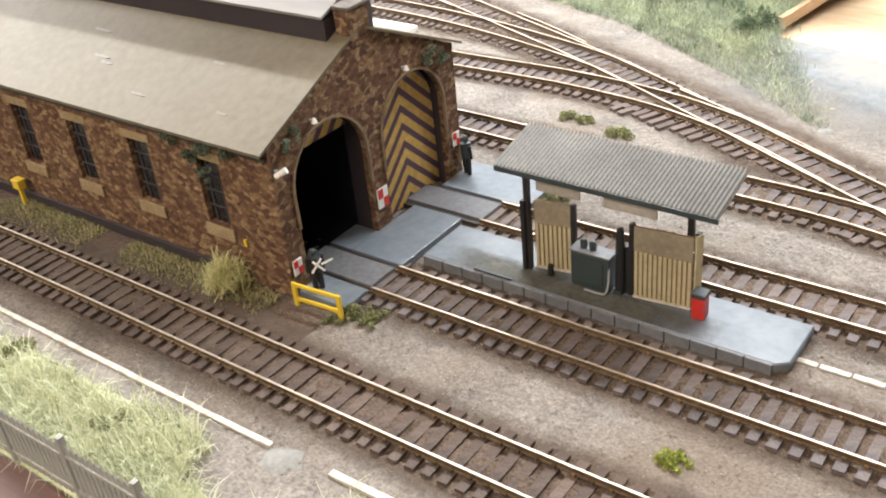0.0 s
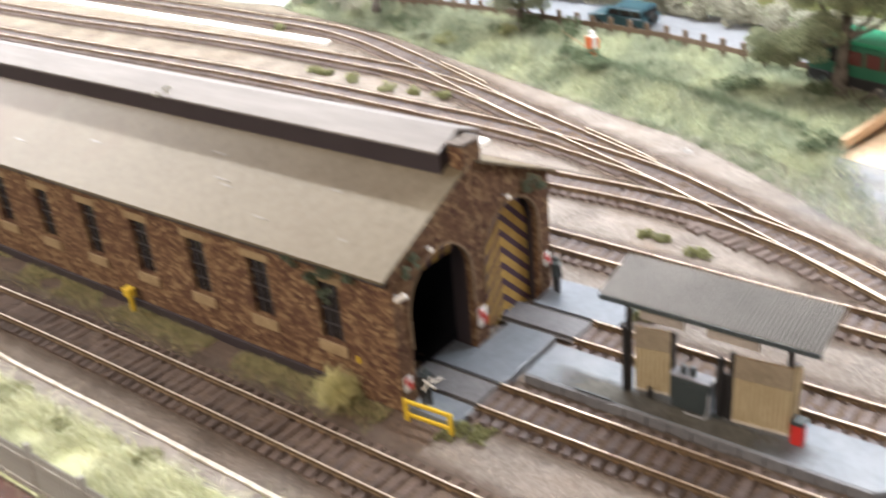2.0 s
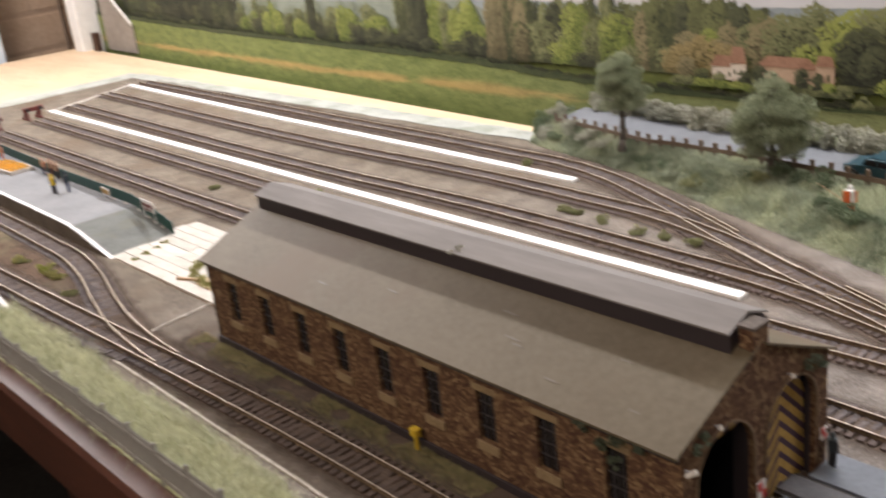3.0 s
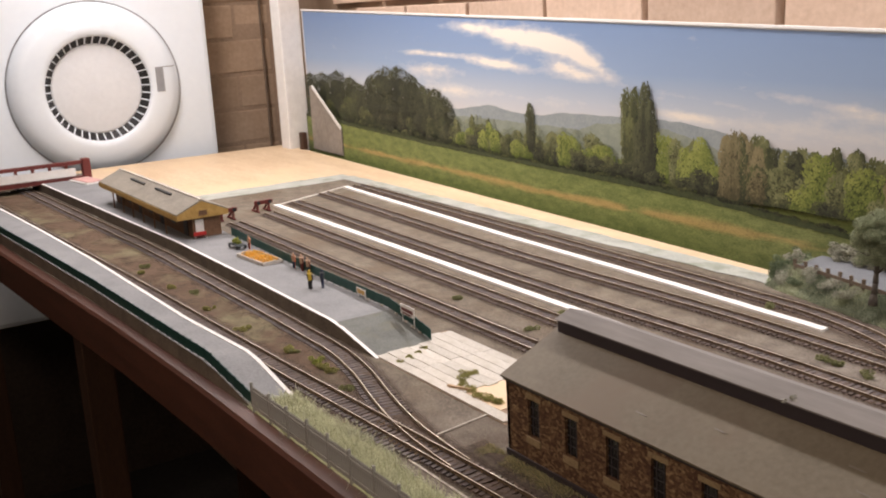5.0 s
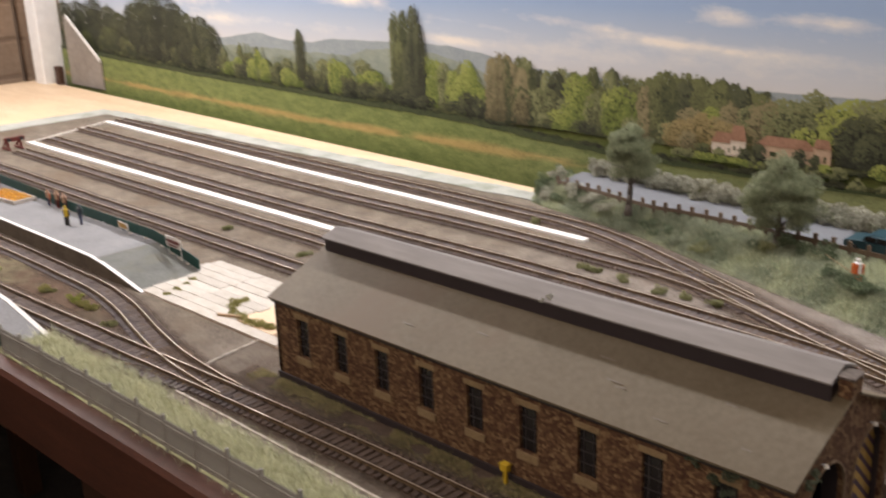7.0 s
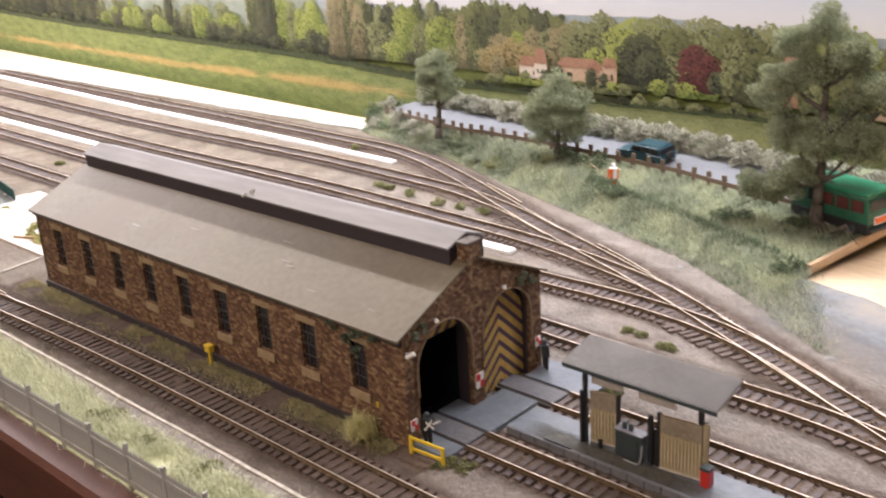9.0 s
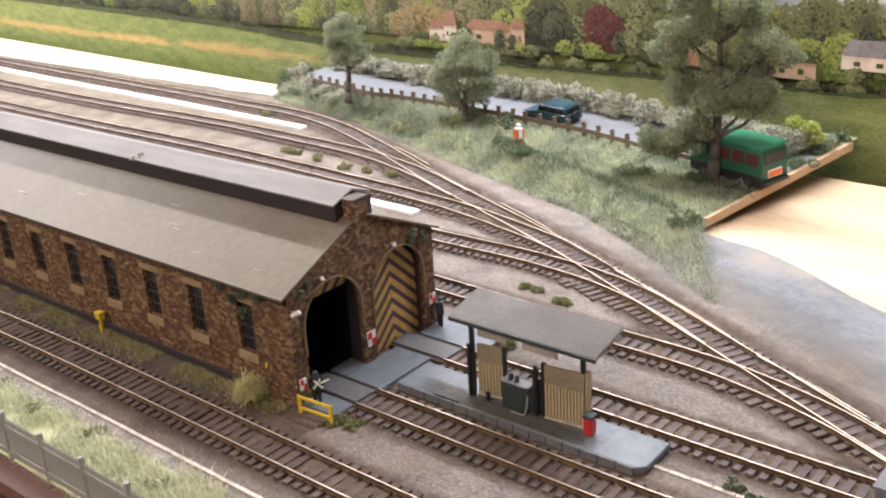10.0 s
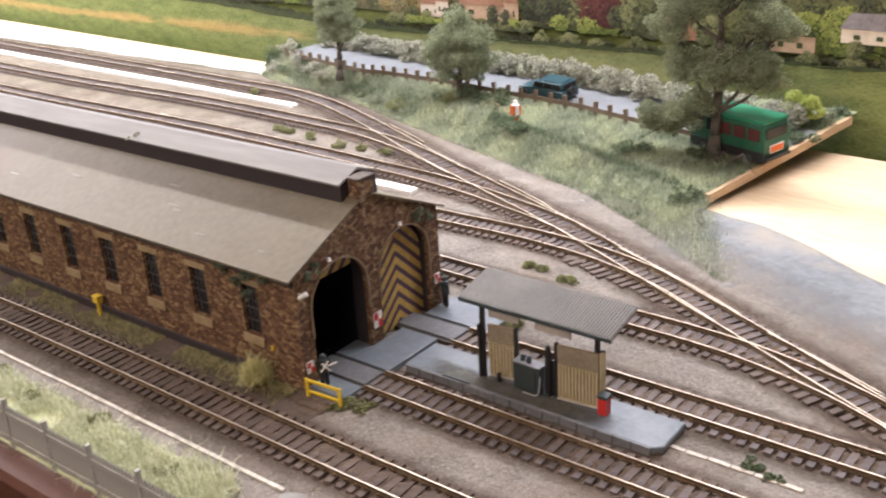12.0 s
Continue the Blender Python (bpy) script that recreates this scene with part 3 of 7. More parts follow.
def sleeper_mesh(length, mat):
    bm = bmesh.new()
    box(bm, -0.00172, 0.00172, -length / 2, length / 2, -0.0046, -0.0024)
    for s in (-1, 1):
        for e in (-1, 1):
            box(bm, -0.0006, 0.0006, s * 0.00825 + e * 0.0011 - 0.0005, s * 0.00825 + e * 0.0011 + 0.0005, -0.0024, -0.0015)
    me = bpy.data.meshes.new("sleeper")
    bm.to_mesh(me)
    bm.free()
    me.materials.append(mat)
    me.materials.append(CHAIR)
    me.polygons.foreach_set("material_index", [0] * 6 + [1] * 24)
    return me


def set_fade(ob, values):
    at = ob.data.attributes.new("fade", "FLOAT", "POINT")
    at.data.foreach_set("value", [float(v) for v in values])


SLEEPERS = {m: [sleeper_mesh(0.0285 + 0.004 * k, m) for k in range(5)] for m in (SLEEPER, SLEEPER_DARK)}
PITCH = 0.0062


def track(label, pts, rails=(-0.00825, 0.00825), skip=(), lift=0.0, bed=True, trims=None, wide=(), wood=SLEEPER, spread=0.014):
    """A length of track: bed, rails and sleepers. skip: stretches of x with no sleepers. wide: stretches of x with long ones."""
    t = thing("railway_track", label, "railway track", "tracks of the layout")
    fine = smooth_path(pts, 0.005)
    for k, off in enumerate(rails):
        p = fine
        if trims and trims[k]:
            p = fine[(fine[:, 0] >= trims[k][0]) & (fine[:, 0] <= trims[k][1])]
        if len(p) > 1:
            rail(p, off, t, lift)
    for n, (x, y, a) in enumerate(smooth_path(pts, PITCH)):
        if any(lo < x < hi for lo, hi in skip):
            continue
        w = max([0] + [round(4 * (hi - x) / (hi - lo)) for lo, hi in wide if lo < x < hi])
        ob = new("sleeper", SLEEPERS[wood if x > -0.36 else SLEEPER][w])
        flip = 1 if math.cos(a) > 0 else -1
        ob.matrix_basis = pose(x + flip * 0.002 * w * math.sin(a), y - flip * 0.002 * w * math.cos(a), 0.0002 * rng.uniform(-1, 0.6), 0, 0, math.degrees(a) + rng.uniform(-1.5, 1.5))
        ob.parent = t
    if bed:
        verts, faces, fade = [], [], []
        m = 29
        for x, y, a in smooth_path(pts, 0.0021):
            for j in range(m):
                u = (j / (m - 1) - 0.5) * 2 * (0.014 + spread)
                px, py = x - u * math.sin(a), y + u * math.cos(a)
                edge = max(0, abs(u) - 0.012) / spread
                dip = interp(abs(u), [(0.0050, 0.0001), (0.0080, 0.0004), (0.0105, 0.0010), (0.0145, 0.0009), (0.0180, 0.0003)])
                lumps = (grain(px, py, 210, 0.0012) + grain(px, py, 90, 0.0005)) * (1 - min(1.0, edge))
                verts.append((px, py, max(-0.0041, -0.0029 - dip - 0.0005 * edge + grain(px, py, 500, 0.0005) + lumps)))
                fade.append(1.12 - 1.55 * edge)
        for i in range(len(verts) // m - 1):
            for j in range(m - 1):
                a = i * m + j
                faces.append((a, a + m, a + m + 1, a + 1))
        ob = raw("ballast", verts, faces, BED, t, "dark brown ballast", True)
        ob["kind"] = "stuff"
        set_fade(ob, fade)
    return t


DIAG = [(-1.48, 0.448), (-0.85, 0.4275), (-0.55, 0.4175), (-0.44, 0.4105), (-0.38, 0.3955), (-0.32, 0.372), (-0.16, 0.2985), (0.0, 0.2305), (0.14, 0.1605), (0.25, 0.1045), (0.42, 0.020)]
track("long front running line with rusty rails on dark sleepers", [(0.44, -0.0523), (0.1, -0.0520), (-0.25, -0.0522), (-0.40, -0.0590), (-0.50, -0.0645), (-0.65, -0.0725), (-1.07, -0.0905), (-1.58, -0.118), (-2.16, -0.150)], wide=((-0.50, -0.41),), wood=SLEEPER_DARK)
track("platform loop line that curves out of the front line", [(-0.36, -0.0570), (-0.42, -0.0550), (-0.48, -0.0490), (-0.54, -0.0365), (-0.60, -0.0215), (-0.66, -0.0120), (-0.74, -0.0100), (-1.0, -0.0110), (-1.2, -0.0130), (-1.58, -0.030), (-2.16, -0.056)],
      skip=((-0.50, -0.30),), lift=0.00012, trims=((-2, -0.385), (-2, -0.385)))
track("shed road that runs out past the fuelling point", [(0.44, 0.00825), (0.2, 0.00825), (-0.02, 0.00825), (-0.055, 0.00825)], skip=((-0.31, 0.024),), trims=((0.0215, 2), (0.0215, 2)))
track("second shed road behind the fuelling point", [(0.258, 0.0675), (0.15, 0.0684), (0.0, 0.0686), (-0.006, 0.0686)], skip=((-0.31, 0.030),), trims=((0.030, 2), (0.030, 2)))
track("rear yard line that swings across into the ladder", DIAG, wide=((-0.30, -0.17), (-0.11, -0.02), (0.04, 0.12), (0.17, 0.25)), spread=0.026)
track("yard siding beside a white walkway strip", [(-1.46, 0.366), (-0.75, 0.3425), (-0.46, 0.3445), (-0.37, 0.340), (-0.27, 0.3315), (-0.20, 0.313), (-0.13, 0.2845)], skip=((-0.30, 0),), lift=0.00012)
track("yard siding that joins the ladder", [(-1.42, 0.292), (-0.67, 0.2745), (-0.40, 0.2765), (-0.23, 0.269), (-0.12, 0.2600), (-0.06, 0.2480), (0.0, 0.2305), (0.04, 0.2110)], skip=((-0.115, 1),), lift=0.00012)
track("yard siding behind the engine shed", [(-1.36, 0.218), (-0.65, 0.2080), (-0.30, 0.2050), (-0.08, 0.2035), (0.0, 0.2045), (0.05, 0.1985), (0.10, 0.182), (0.15, 0.156)], skip=((0.045, 1),), lift=0.00012)
track("yard siding close behind the engine shed", [(-1.33, 0.146), (-0.74, 0.1400), (-0.30, 0.1385), (-0.02, 0.1375), (0.08, 0.1335), (0.17, 0.1290), (0.22, 0.116), (0.27, 0.0930)], skip=((0.175, 1),), lift=0.00012)
# check rails beside the crossings
for x, y in ((-0.235, 0.3485), (-0.055, 0.2680), (0.085, 0.1990), (0.205, 0.1385)):
    c = thing("check_rail", "short rusty check rail beside a turnout crossing", "rail", "check rails")
    rail(smooth_path([(x - 0.035, y + 0.0145), (x, y - 0.0005), (x + 0.035, y - 0.0175)], 0.006), 0.0, c, 0.0001)

# white walkway strips and painted kerbs
for nm, pts, w in (("walkway_strip", [(-1.485, 0.4242), (-0.94, 0.3965), (-0.62, 0.3865), (-0.41, 0.377)], 0.0098), ("walkway_strip", [(-1.42, 0.256), (-1.0, 0.250), (-0.68, 0.2445), (-0.138, 0.2375)], 0.0098)):
    q = np.array(pts)
    out = [(x, y + w / 2) for x, y in q] + [(x, y - w / 2) for x, y in q[::-1]]
    tagged(part(nm, prism(out, "z", -0.0046, -0.0016), FOAM), "white foam board strip laid between the tracks", "strip", "white strips")
cross = prism([(-1.489, 0.424), (-1.483, 0.424), (-1.414, 0.258), (-1.420, 0.258)], "z", -0.0046, -0.0022)
tagged(part("end_strip", cross, WHITE_PAINT), "thin white strip across the end of the yard", "strip", "white strips")


def kerb(x0, x1, y0, y1, piece, w, gap=0.0):
    """A row of short white kerb pieces."""
    n = max(1, round((x1 - x0) / piece))
    for k in range(n):
        a, b = x0 + (x1 - x0) * k / n + gap / 2, x0 + (x1 - x0) * (k + 1) / n - gap / 2
        y = y0 + (y1 - y0) * (k + 0.5) / n + rng.uniform(-0.0002, 0.0002)
        ob = part("white_kerb", boxed(-(b - a) / 2, (b - a) / 2, -w / 2, w / 2, -0.0052, -0.0034, bevel=0.0003), WHITE_PAINT)
        ob.matrix_basis = pose((a + b) / 2, y, 0, 0, 0, rng.uniform(-0.6, 0.6))
        tagged(ob, "worn white-painted kerb piece set in the ground", "kerb", "white kerbs")


kerb(-0.425, -0.09, -0.0786, -0.0788, 0.048, 0.0019)
kerb(-0.09, 0.0495, -0.0786, -0.0795, 0.035, 0.0021)
kerb(0.0735, 0.20, -0.0785, -0.0810, 0.042, 0.0026)
kerb(0.168, 0.230, 0.0380, 0.0380, 0.0098, 0.0023, 0.0007)
ob = part("white_kerb", boxed(-0.0008, 0.0008, -0.027, 0.027, -0.0050, -0.0030), WHITE_PAINT)
ob.matrix_basis = pose(-0.451, -0.013, 0, 0, 0, 8)
tagged(ob, "thin white line laid across bare ground", "kerb", "white kerbs")


# ---- engine shed ----
G0 = -0.0050
X1, Y0, Y1, EAVE = -0.3872, -0.0158, 0.0950, 0.0585
RY = (Y0 + Y1) / 2
shed = thing("engine_shed", "long brown rubble-stone engine shed with grey roof and two arched doors", "engine shed")
WIN = [-0.0345 - 0.0402 * k for k in range(9)]
HALF, SILL, HEAD = 0.0062, 0.0192, 0.0467


def side_wall(y0, y1):
    """The long wall with its nine window openings, built of strips and piers."""
    part("front_wall", boxed(X1, -0.003, y0, y1, G0, SILL), STONE, shed)
    part("wall_head", boxed(X1, -0.003, y0, y1, HEAD, EAVE), STONE, shed)
    edges = [X1] + sorted(v for w in WIN for v in (w - HALF, w + HALF)) + [-0.003]
    for a, b in zip(edges[::2], edges[1::2]):
        part("wall_pier", boxed(a, b, y0, y1, SILL, HEAD), STONE, shed)


side_wall(Y0, Y0 + 0.003)
part("rear_wall", boxed(X1, -0.003, Y1 - 0.003, Y1, G0, EAVE), STONE, shed)


def arch(c, spring, half, low, rise=1.0, n=14):
    return [(c - half, low)] + [(c - half * math.cos(math.pi * k / n), spring + half * rise * math.sin(math.pi * k / n)) for k in range(n + 1)] + [(c + half, low)]


ARCHES = (0.0140, 0.0648)
SPRING, AH = 0.0362, 0.0208
PEAK = 0.0835
gable = [(Y0, G0), (Y1, G0), (Y1, EAVE), (RY + 0.0060, PEAK - 0.0015), (RY + 0.0052, 0.0918), (RY - 0.0052, 0.0918), (RY - 0.0060, PEAK - 0.0015), (Y0, EAVE)]
outline = [(Y0, G0)]
for c in ARCHES:
    outline += arch(c, SPRING, AH, G0)
outline += gable[1:]
bm = holed(outline, [], -0.003, 0.0)
part("gable_wall", bm, STONE, shed)
part("far_gable", holed([(Y0, G0), (Y1, G0), (Y1, EAVE), (RY, PEAK), (Y0, EAVE)], [], X1 + 0.0002, X1 + 0.003), STONE, shed)
part("parapet", boxed(-0.0066, 0.0005, RY - 0.0056, RY + 0.0056, PEAK - 0.006, 0.0915, bevel=0.0006), STONE, shed)
part("parapet_cap", boxed(-0.0072, 0.0011, RY - 0.0061, RY + 0.0061, 0.0916, 0.0932, bevel=0.0006), PARAPET_CAP, shed, "weathered brown parapet cap")
ARCH_TAN = mottled("arch_tan", (0.14, 0.095, 0.06), (0.26, 0.19, 0.125), 120, 900, 0.8)
for c in ARCHES:
    ring_o, ring_i = arch(c, SPRING, AH + 0.0008, 0.022), arch(c, SPRING, AH - 0.0002, 0.022)
    part("arch_ring", prism(ring_o + ring_i[::-1], "x", -0.0005, 0.0008), ARCH_TAN, shed, "thin tan arch surround")
# piers that give the doorways depth, coloured black for the shade inside
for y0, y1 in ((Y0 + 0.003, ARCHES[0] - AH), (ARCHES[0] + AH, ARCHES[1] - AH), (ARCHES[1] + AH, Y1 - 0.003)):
    part("door_jamb", boxed(-0.011, -0.0031, y0, y1, G0, 0.050), RIDGE_DARK, shed, "inner jamb coloured black for the doorway's shade")
# near-black floor, screen and lining put in for the shed's inner shade
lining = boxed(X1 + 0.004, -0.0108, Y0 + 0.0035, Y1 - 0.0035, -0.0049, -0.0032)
part("shed_floor", lining, INTERIOR_SHADE, shed, "shed floor coloured near black for the shade inside")
part("shade_screen", boxed(-0.062, -0.060, Y0 + 0.0035, Y1 - 0.0035, G0, EAVE - 0.002), INTERIOR_SHADE, shed, "near-black screen added for the shade inside the shed")
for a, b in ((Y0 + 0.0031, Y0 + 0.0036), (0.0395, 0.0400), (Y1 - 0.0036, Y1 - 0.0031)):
    part("shade_lining", boxed(-0.0598, -0.0112, a, b, -0.0043, EAVE - 0.002), INTERIOR_SHADE, shed, "near-black lining added for the shade inside the shed")
part("inner_ceiling", boxed(-0.0598, -0.0112, Y0 + 0.0037, 0.0394, EAVE - 0.0034, EAVE - 0.0022), INTERIOR_SHADE, shed, "near-black lining added for the shade inside the shed")
part("door_soffit", boxed(-0.0111, -0.0108, ARCHES[0] + AH - 0.0004, ARCHES[0] + AH + 0.0080, G0, 0.054), INTERIOR_SHADE, shed, "near-black lining added for the shade inside the shed")
part("striped_door", prism(arch(ARCHES[1], SPRING, AH - 0.0003, -0.0035), "x", -0.0075, -0.0062), CHEVRON, shed, "door with yellow and black chevron stripes")
head = [p for p in arch(ARCHES[0], SPRING, AH - 0.0003, 0.0482, n=40) if p[1] >= 0.0482]
head = [(ARCHES[0] - 0.0170, 0.0482)] + [p for p in head if abs(p[0] - ARCHES[0]) < 0.0170] + [(ARCHES[0] + 0.0170, 0.0482)]
part("striped_header", prism(head, "x", -0.0062, -0.0050), CHEVRON_TOP, shed, "striped panel over the open doorway")

slope = math.atan2(PEAK - EAVE, RY - Y0)
for sgn in (1, -1):
    y_e, z_e = (Y0 - 0.0042, EAVE - 0.0018) if sgn > 0 else (Y1 + 0.0042, EAVE - 0.0018)
    y_r = RY - sgn * 0.002
    z_r = z_e + abs(y_r - y_e) * math.tan(slope)
    prof = [(y_e, z_e + 0.0002), (y_e, z_e + 0.0014), (y_r, z_r + 0.0014), (y_r, z_r + 0.0002)]
    roof_x1 = 0.0006 if sgn > 0 else 0.0022
    part("roof_slope", prism(prof, "x", X1 - 0.0014, roof_x1), ROOF_CARD, shed, "grey card roof slope with faint brush marks")
GLUE = mottled("dried_glue", (0.140, 0.120, 0.094), (0.180, 0.156, 0.126), 60, 500, 0.4)
# streaks of old glue on the card
for x, y, l in ((-0.115, 0.004, 0.018), (-0.108, 0.0015, 0.012), (-0.078, -0.0085, 0.014), (-0.128, 0.016, 0.02), (-0.21, 0.006, 0.016), (-0.265, -0.004, 0.018), (-0.05, 0.012, 0.01), (-0.03, -0.008, 0.008)):
    z = EAVE - 0.0018 + (y - (Y0 - 0.0042)) * math.tan(slope) + 0.0014
    bm = prism([(-l / 2, 0), (-l / 3, -0.0005), (-l / 6, -0.0008), (l / 8, -0.0005), (l / 3, -0.0007), (l / 2, 0.0001), (l / 4, 0.0007), (0, 0.0005), (-l / 4, 0.0008)], "z", -0.0003, 0.00006)
    ob = part("glue_streak", bm, GLUE, shed)
    ob.matrix_basis = pose(x, y, z, math.degrees(slope), 0, -4)
# ridge ventilator
VY0, VY1, VZ = RY - 0.0098, RY + 0.0170, 0.0893
part("vent_side", prism([(VY0, PEAK - 0.008), (VY0, VZ - 0.0006), (VY1, VZ - 0.0006), (VY1, PEAK - 0.012)], "x", X1 + 0.004, -0.0078), RIDGE_DARK, shed, "black ridge ventilator side")
vm = (VY0 + VY1) / 2
for a, b in ((VY0 - 0.0012, vm), (VY1 + 0.0012, vm)):
    part("vent_roof", prism([(a, VZ), (a, VZ + 0.0010), (b, VZ + 0.0062), (b, VZ + 0.0050)], "x", X1 + 0.002, -0.0077), RIDGE_TOP, shed, "streaky grey ventilator roof")
for w in WIN:
    part("window_sill", boxed(w - 0.0079, w + 0.0079, Y0 - 0.0012, Y0 - 0.0001, SILL - 0.0055, SILL - 0.0004, bevel=0.0003), LINTEL, shed)
    part("window_lintel", boxed(w - 0.0084, w + 0.0084, Y0 - 0.0006, Y0 - 0.0001, HEAD + 0.0004, HEAD + 0.0040, bevel=0.0002), LINTEL, shed)
    win = part("window", boxed(w - HALF, w + HALF, Y0 + 0.0024, Y0 + 0.0029, SILL, HEAD), GLASS_DARK, shed, "dark narrow window")
    for k in (-0.5, 0.5):
        part("glazing_bar", boxed(w + k * HALF - 0.0003, w + k * HALF + 0.0003, Y0 + 0.0018, Y0 + 0.00235, SILL, HEAD), FRAME_GREY, win)
    for k in (0.25, 0.5, 0.75):
        z = SILL + (HEAD - SILL) * k
        part("glazing_bar", boxed(w - HALF, w + HALF, Y0 + 0.0019, Y0 + 0.00236, z - 0.0003, z + 0.0003), FRAME_GREY, win)
part("plinth", boxed(X1 - 0.001, -0.040, Y0 - 0.0014, Y0 - 0.0001, G0, 0.0012, bevel=0.0003), RIDGE_DARK, shed, "black plinth strip")
part("eaves_gutter", boxed(X1 - 0.002, -0.001, Y0 - 0.0014, Y0 - 0.0001, EAVE - 0.0048, EAVE - 0.0034, bevel=0.0003), RIDGE_DARK, shed, "black eaves gutter")


def checker_plate(place, axis, w, h):
    """A small red and white chequered warning plate."""
    t = thing("warning_plate", "small red and white chequered warning plate on the stone", "sign", "warning plates", pose(*place))
    part("plate", boxed(0, 0.0006, -w / 2, w / 2, -h / 2, h / 2), WHITE, t, "white plate")
    for y, z in ((-1, 1), (1, -1)):
        part("red_square", boxed(0.0006, 0.0009, y * w / 4 - w / 4.3, y * w / 4 + w / 4.3, z * h / 4 - h / 4.3, z * h / 4 + h / 4.3), RED, t)
    return t


checker_plate((0.0002, 0.0394, 0.0125), "x", 0.0062, 0.0086)
checker_plate((0.0002, -0.0122, 0.0085), "x", 0.0045, 0.0062)
checker_plate((0.0002, 0.0912, 0.0160), "x", 0.0045, 0.0062)


def lamp_unit():
    t = thing("gable_lamp", "small white floodlight on the shed corner", "lamp", "", pose(0.0002, -0.0138, 0.0495) @ Matrix.Scale(0.75, 4))
    part("bracket", boxed(0, 0.0022, -0.0008, 0.0008, -0.0008, 0.0008), GREY_MID, t)
    part("lamp_head", lathe([(0.0, -0.0035), (0.0013, -0.0035), (0.0017, 0.003), (0.0, 0.003)], (0.0036, 0.0004, -0.0006), pose(0, 0, 0, 0, 62, 35), 16), WHITE, t, "white lamp head")
    return t


lamp_unit()
for y in (0.0128, 0.0668):
    t = thing("door_lamp", "tiny lamp bracket over a shed doorway", "lamp", "door lamps", pose(0.0002, y - 0.006, 0.0605))
    part("bracket", boxed(0, 0.002, -0.0004, 0.0004, -0.0004, 0.0004), GREY_MID, t)
    part("shade", lathe([(0.0, 0.0012), (0.0005, 0.001), (0.0012, -0.0008), (0.0, -0.0008)], (0.0024, 0, 0), None, 12), WHITE, t)


# ---- apron before the doors ----
for y0, y1, x1 in ((-0.0145, -0.0012, 0.0240), (0.0180, 0.0585, 0.0250), (0.0788, 0.1035, 0.044)):
    tagged(part("apron", boxed(0.0002 if y0 > 0 else 0.0011, x1, y0, y1, -0.0055, -0.0008, bevel=0.0004), APRON), "blue-grey painted concrete apron before the shed", "apron", kind="structure")
for y0, y1, x1 in ((0.0012, 0.0153, 0.0235), (0.0615, 0.0757, 0.0330)):
    tagged(part("apron_infill", boxed(-0.0120 if y0 < 0.03 else -0.0060, x1, y0, y1, -0.0050, -0.0007, bevel=0.0003), PLANK), "grey board infill between the rails", "apron", kind="structure")
for y0, y1 in ((0.0180, 0.0344),):
    tagged(part("apron_threshold", boxed(-0.0120, -0.0001, y0, y1, -0.0050, -0.0009, bevel=0.0003), APRON), "blue-grey concrete threshold inside the open doorway", "apron", kind="structure")

for yc, x1 in ((0.0, 0.0235), (0.0166, 0.0235), (0.0600, 0.0330), (0.0772, 0.0330)):
    tagged(part("rail_slot", boxed(-0.0120 if yc < 0.03 else -0.0060, x1, yc - 0.0011, yc + 0.0011, -0.0049, -0.0019), SLOT), "dark rail slot sunk in the apron", "apron", kind="structure")

# ---- fuelling platform and its shelter ----
FUEL = pose(-0.0065, 0.0060, -0.0054) @ Matrix.Scale(1.0265, 4)
fp = thing("fuelling_platform", "low blue-grey concrete platform between two tracks", "platform", "", FUEL)
part("slab", prism([(0.0345, 0.0200), (0.170, 0.0200), (0.1738, 0.0230), (0.1738, 0.0452), (0.0345, 0.0452)], "z", 0.0028, 0.0060, 0.0005), APRON, fp, "blue-grey slab")
part("base", prism([(0.0352, 0.0206), (0.1695, 0.0206), (0.1732, 0.0234), (0.1732, 0.0446), (0.0352, 0.0446)], "z", -0.0050, 0.0027), PLAT_DARK, fp, "dark grey side wall")
n_block = 15
for k in range(n_block):
    a = 0.0352 + 0.1343 * k / n_block
    part("edging_block", boxed(a + 0.0002, a + 0.1343 / n_block - 0.0002, 0.0192, 0.02055, -0.0050, 0.0058, bevel=0.0003), BLOCK_GREY, fp, "dark grey edging block")
# grime along the edge, with the shelter roof's shadow painted into it
verts, faces, fade = [], [], []
for i in range(40):
    x = 0.040 + 0.112 * i / 39
    for j in range(9):
        verts.append((x, 0.0207 + 0.0125 * j / 8, 0.0062))
        fade.append(min(1.1, i / 8, (39 - i) / 10, 0.15 + (8 - j) / 4))
for i in range(39):
    for j in range(8):
        a = i * 9 + j
        faces.append((a, a + 9, a + 10, a + 1))
set_fade(raw("shade_grime_strip", verts, faces, SHADE_GRIME, fp, "strip of grime and painted shelter shadow along the platform edge"), fade)

ZT = 0.0062
shel = thing("fuelling_shelter", "open platform shelter with corrugated grey roof and slatted cream screens", "shelter", "", FUEL)
for x, y, h in ((0.0757, 0.0310, 0.0475), (0.1340, 0.0372, 0.0485)):
    part("post", boxed(x - 0.0010, x + 0.0010, y - 0.0010, y + 0.0010, ZT, h, bevel=0.0002), BLACK, shel, "black post")
for x, y in ((0.0745, 0.0300), (0.0918, 0.0350), (0.1152, 0.0330), (0.1366, 0.0372)):
    part("post", boxed(x - 0.0008, x + 0.0008, y - 0.0010, y + 0.0010, ZT, 0.0345, bevel=0.0002), BLACK, shel, "black post")


TAUPE = mottled("taupe_board", (0.20, 0.168, 0.122), (0.31, 0.265, 0.20), 60, 500, 0.7)
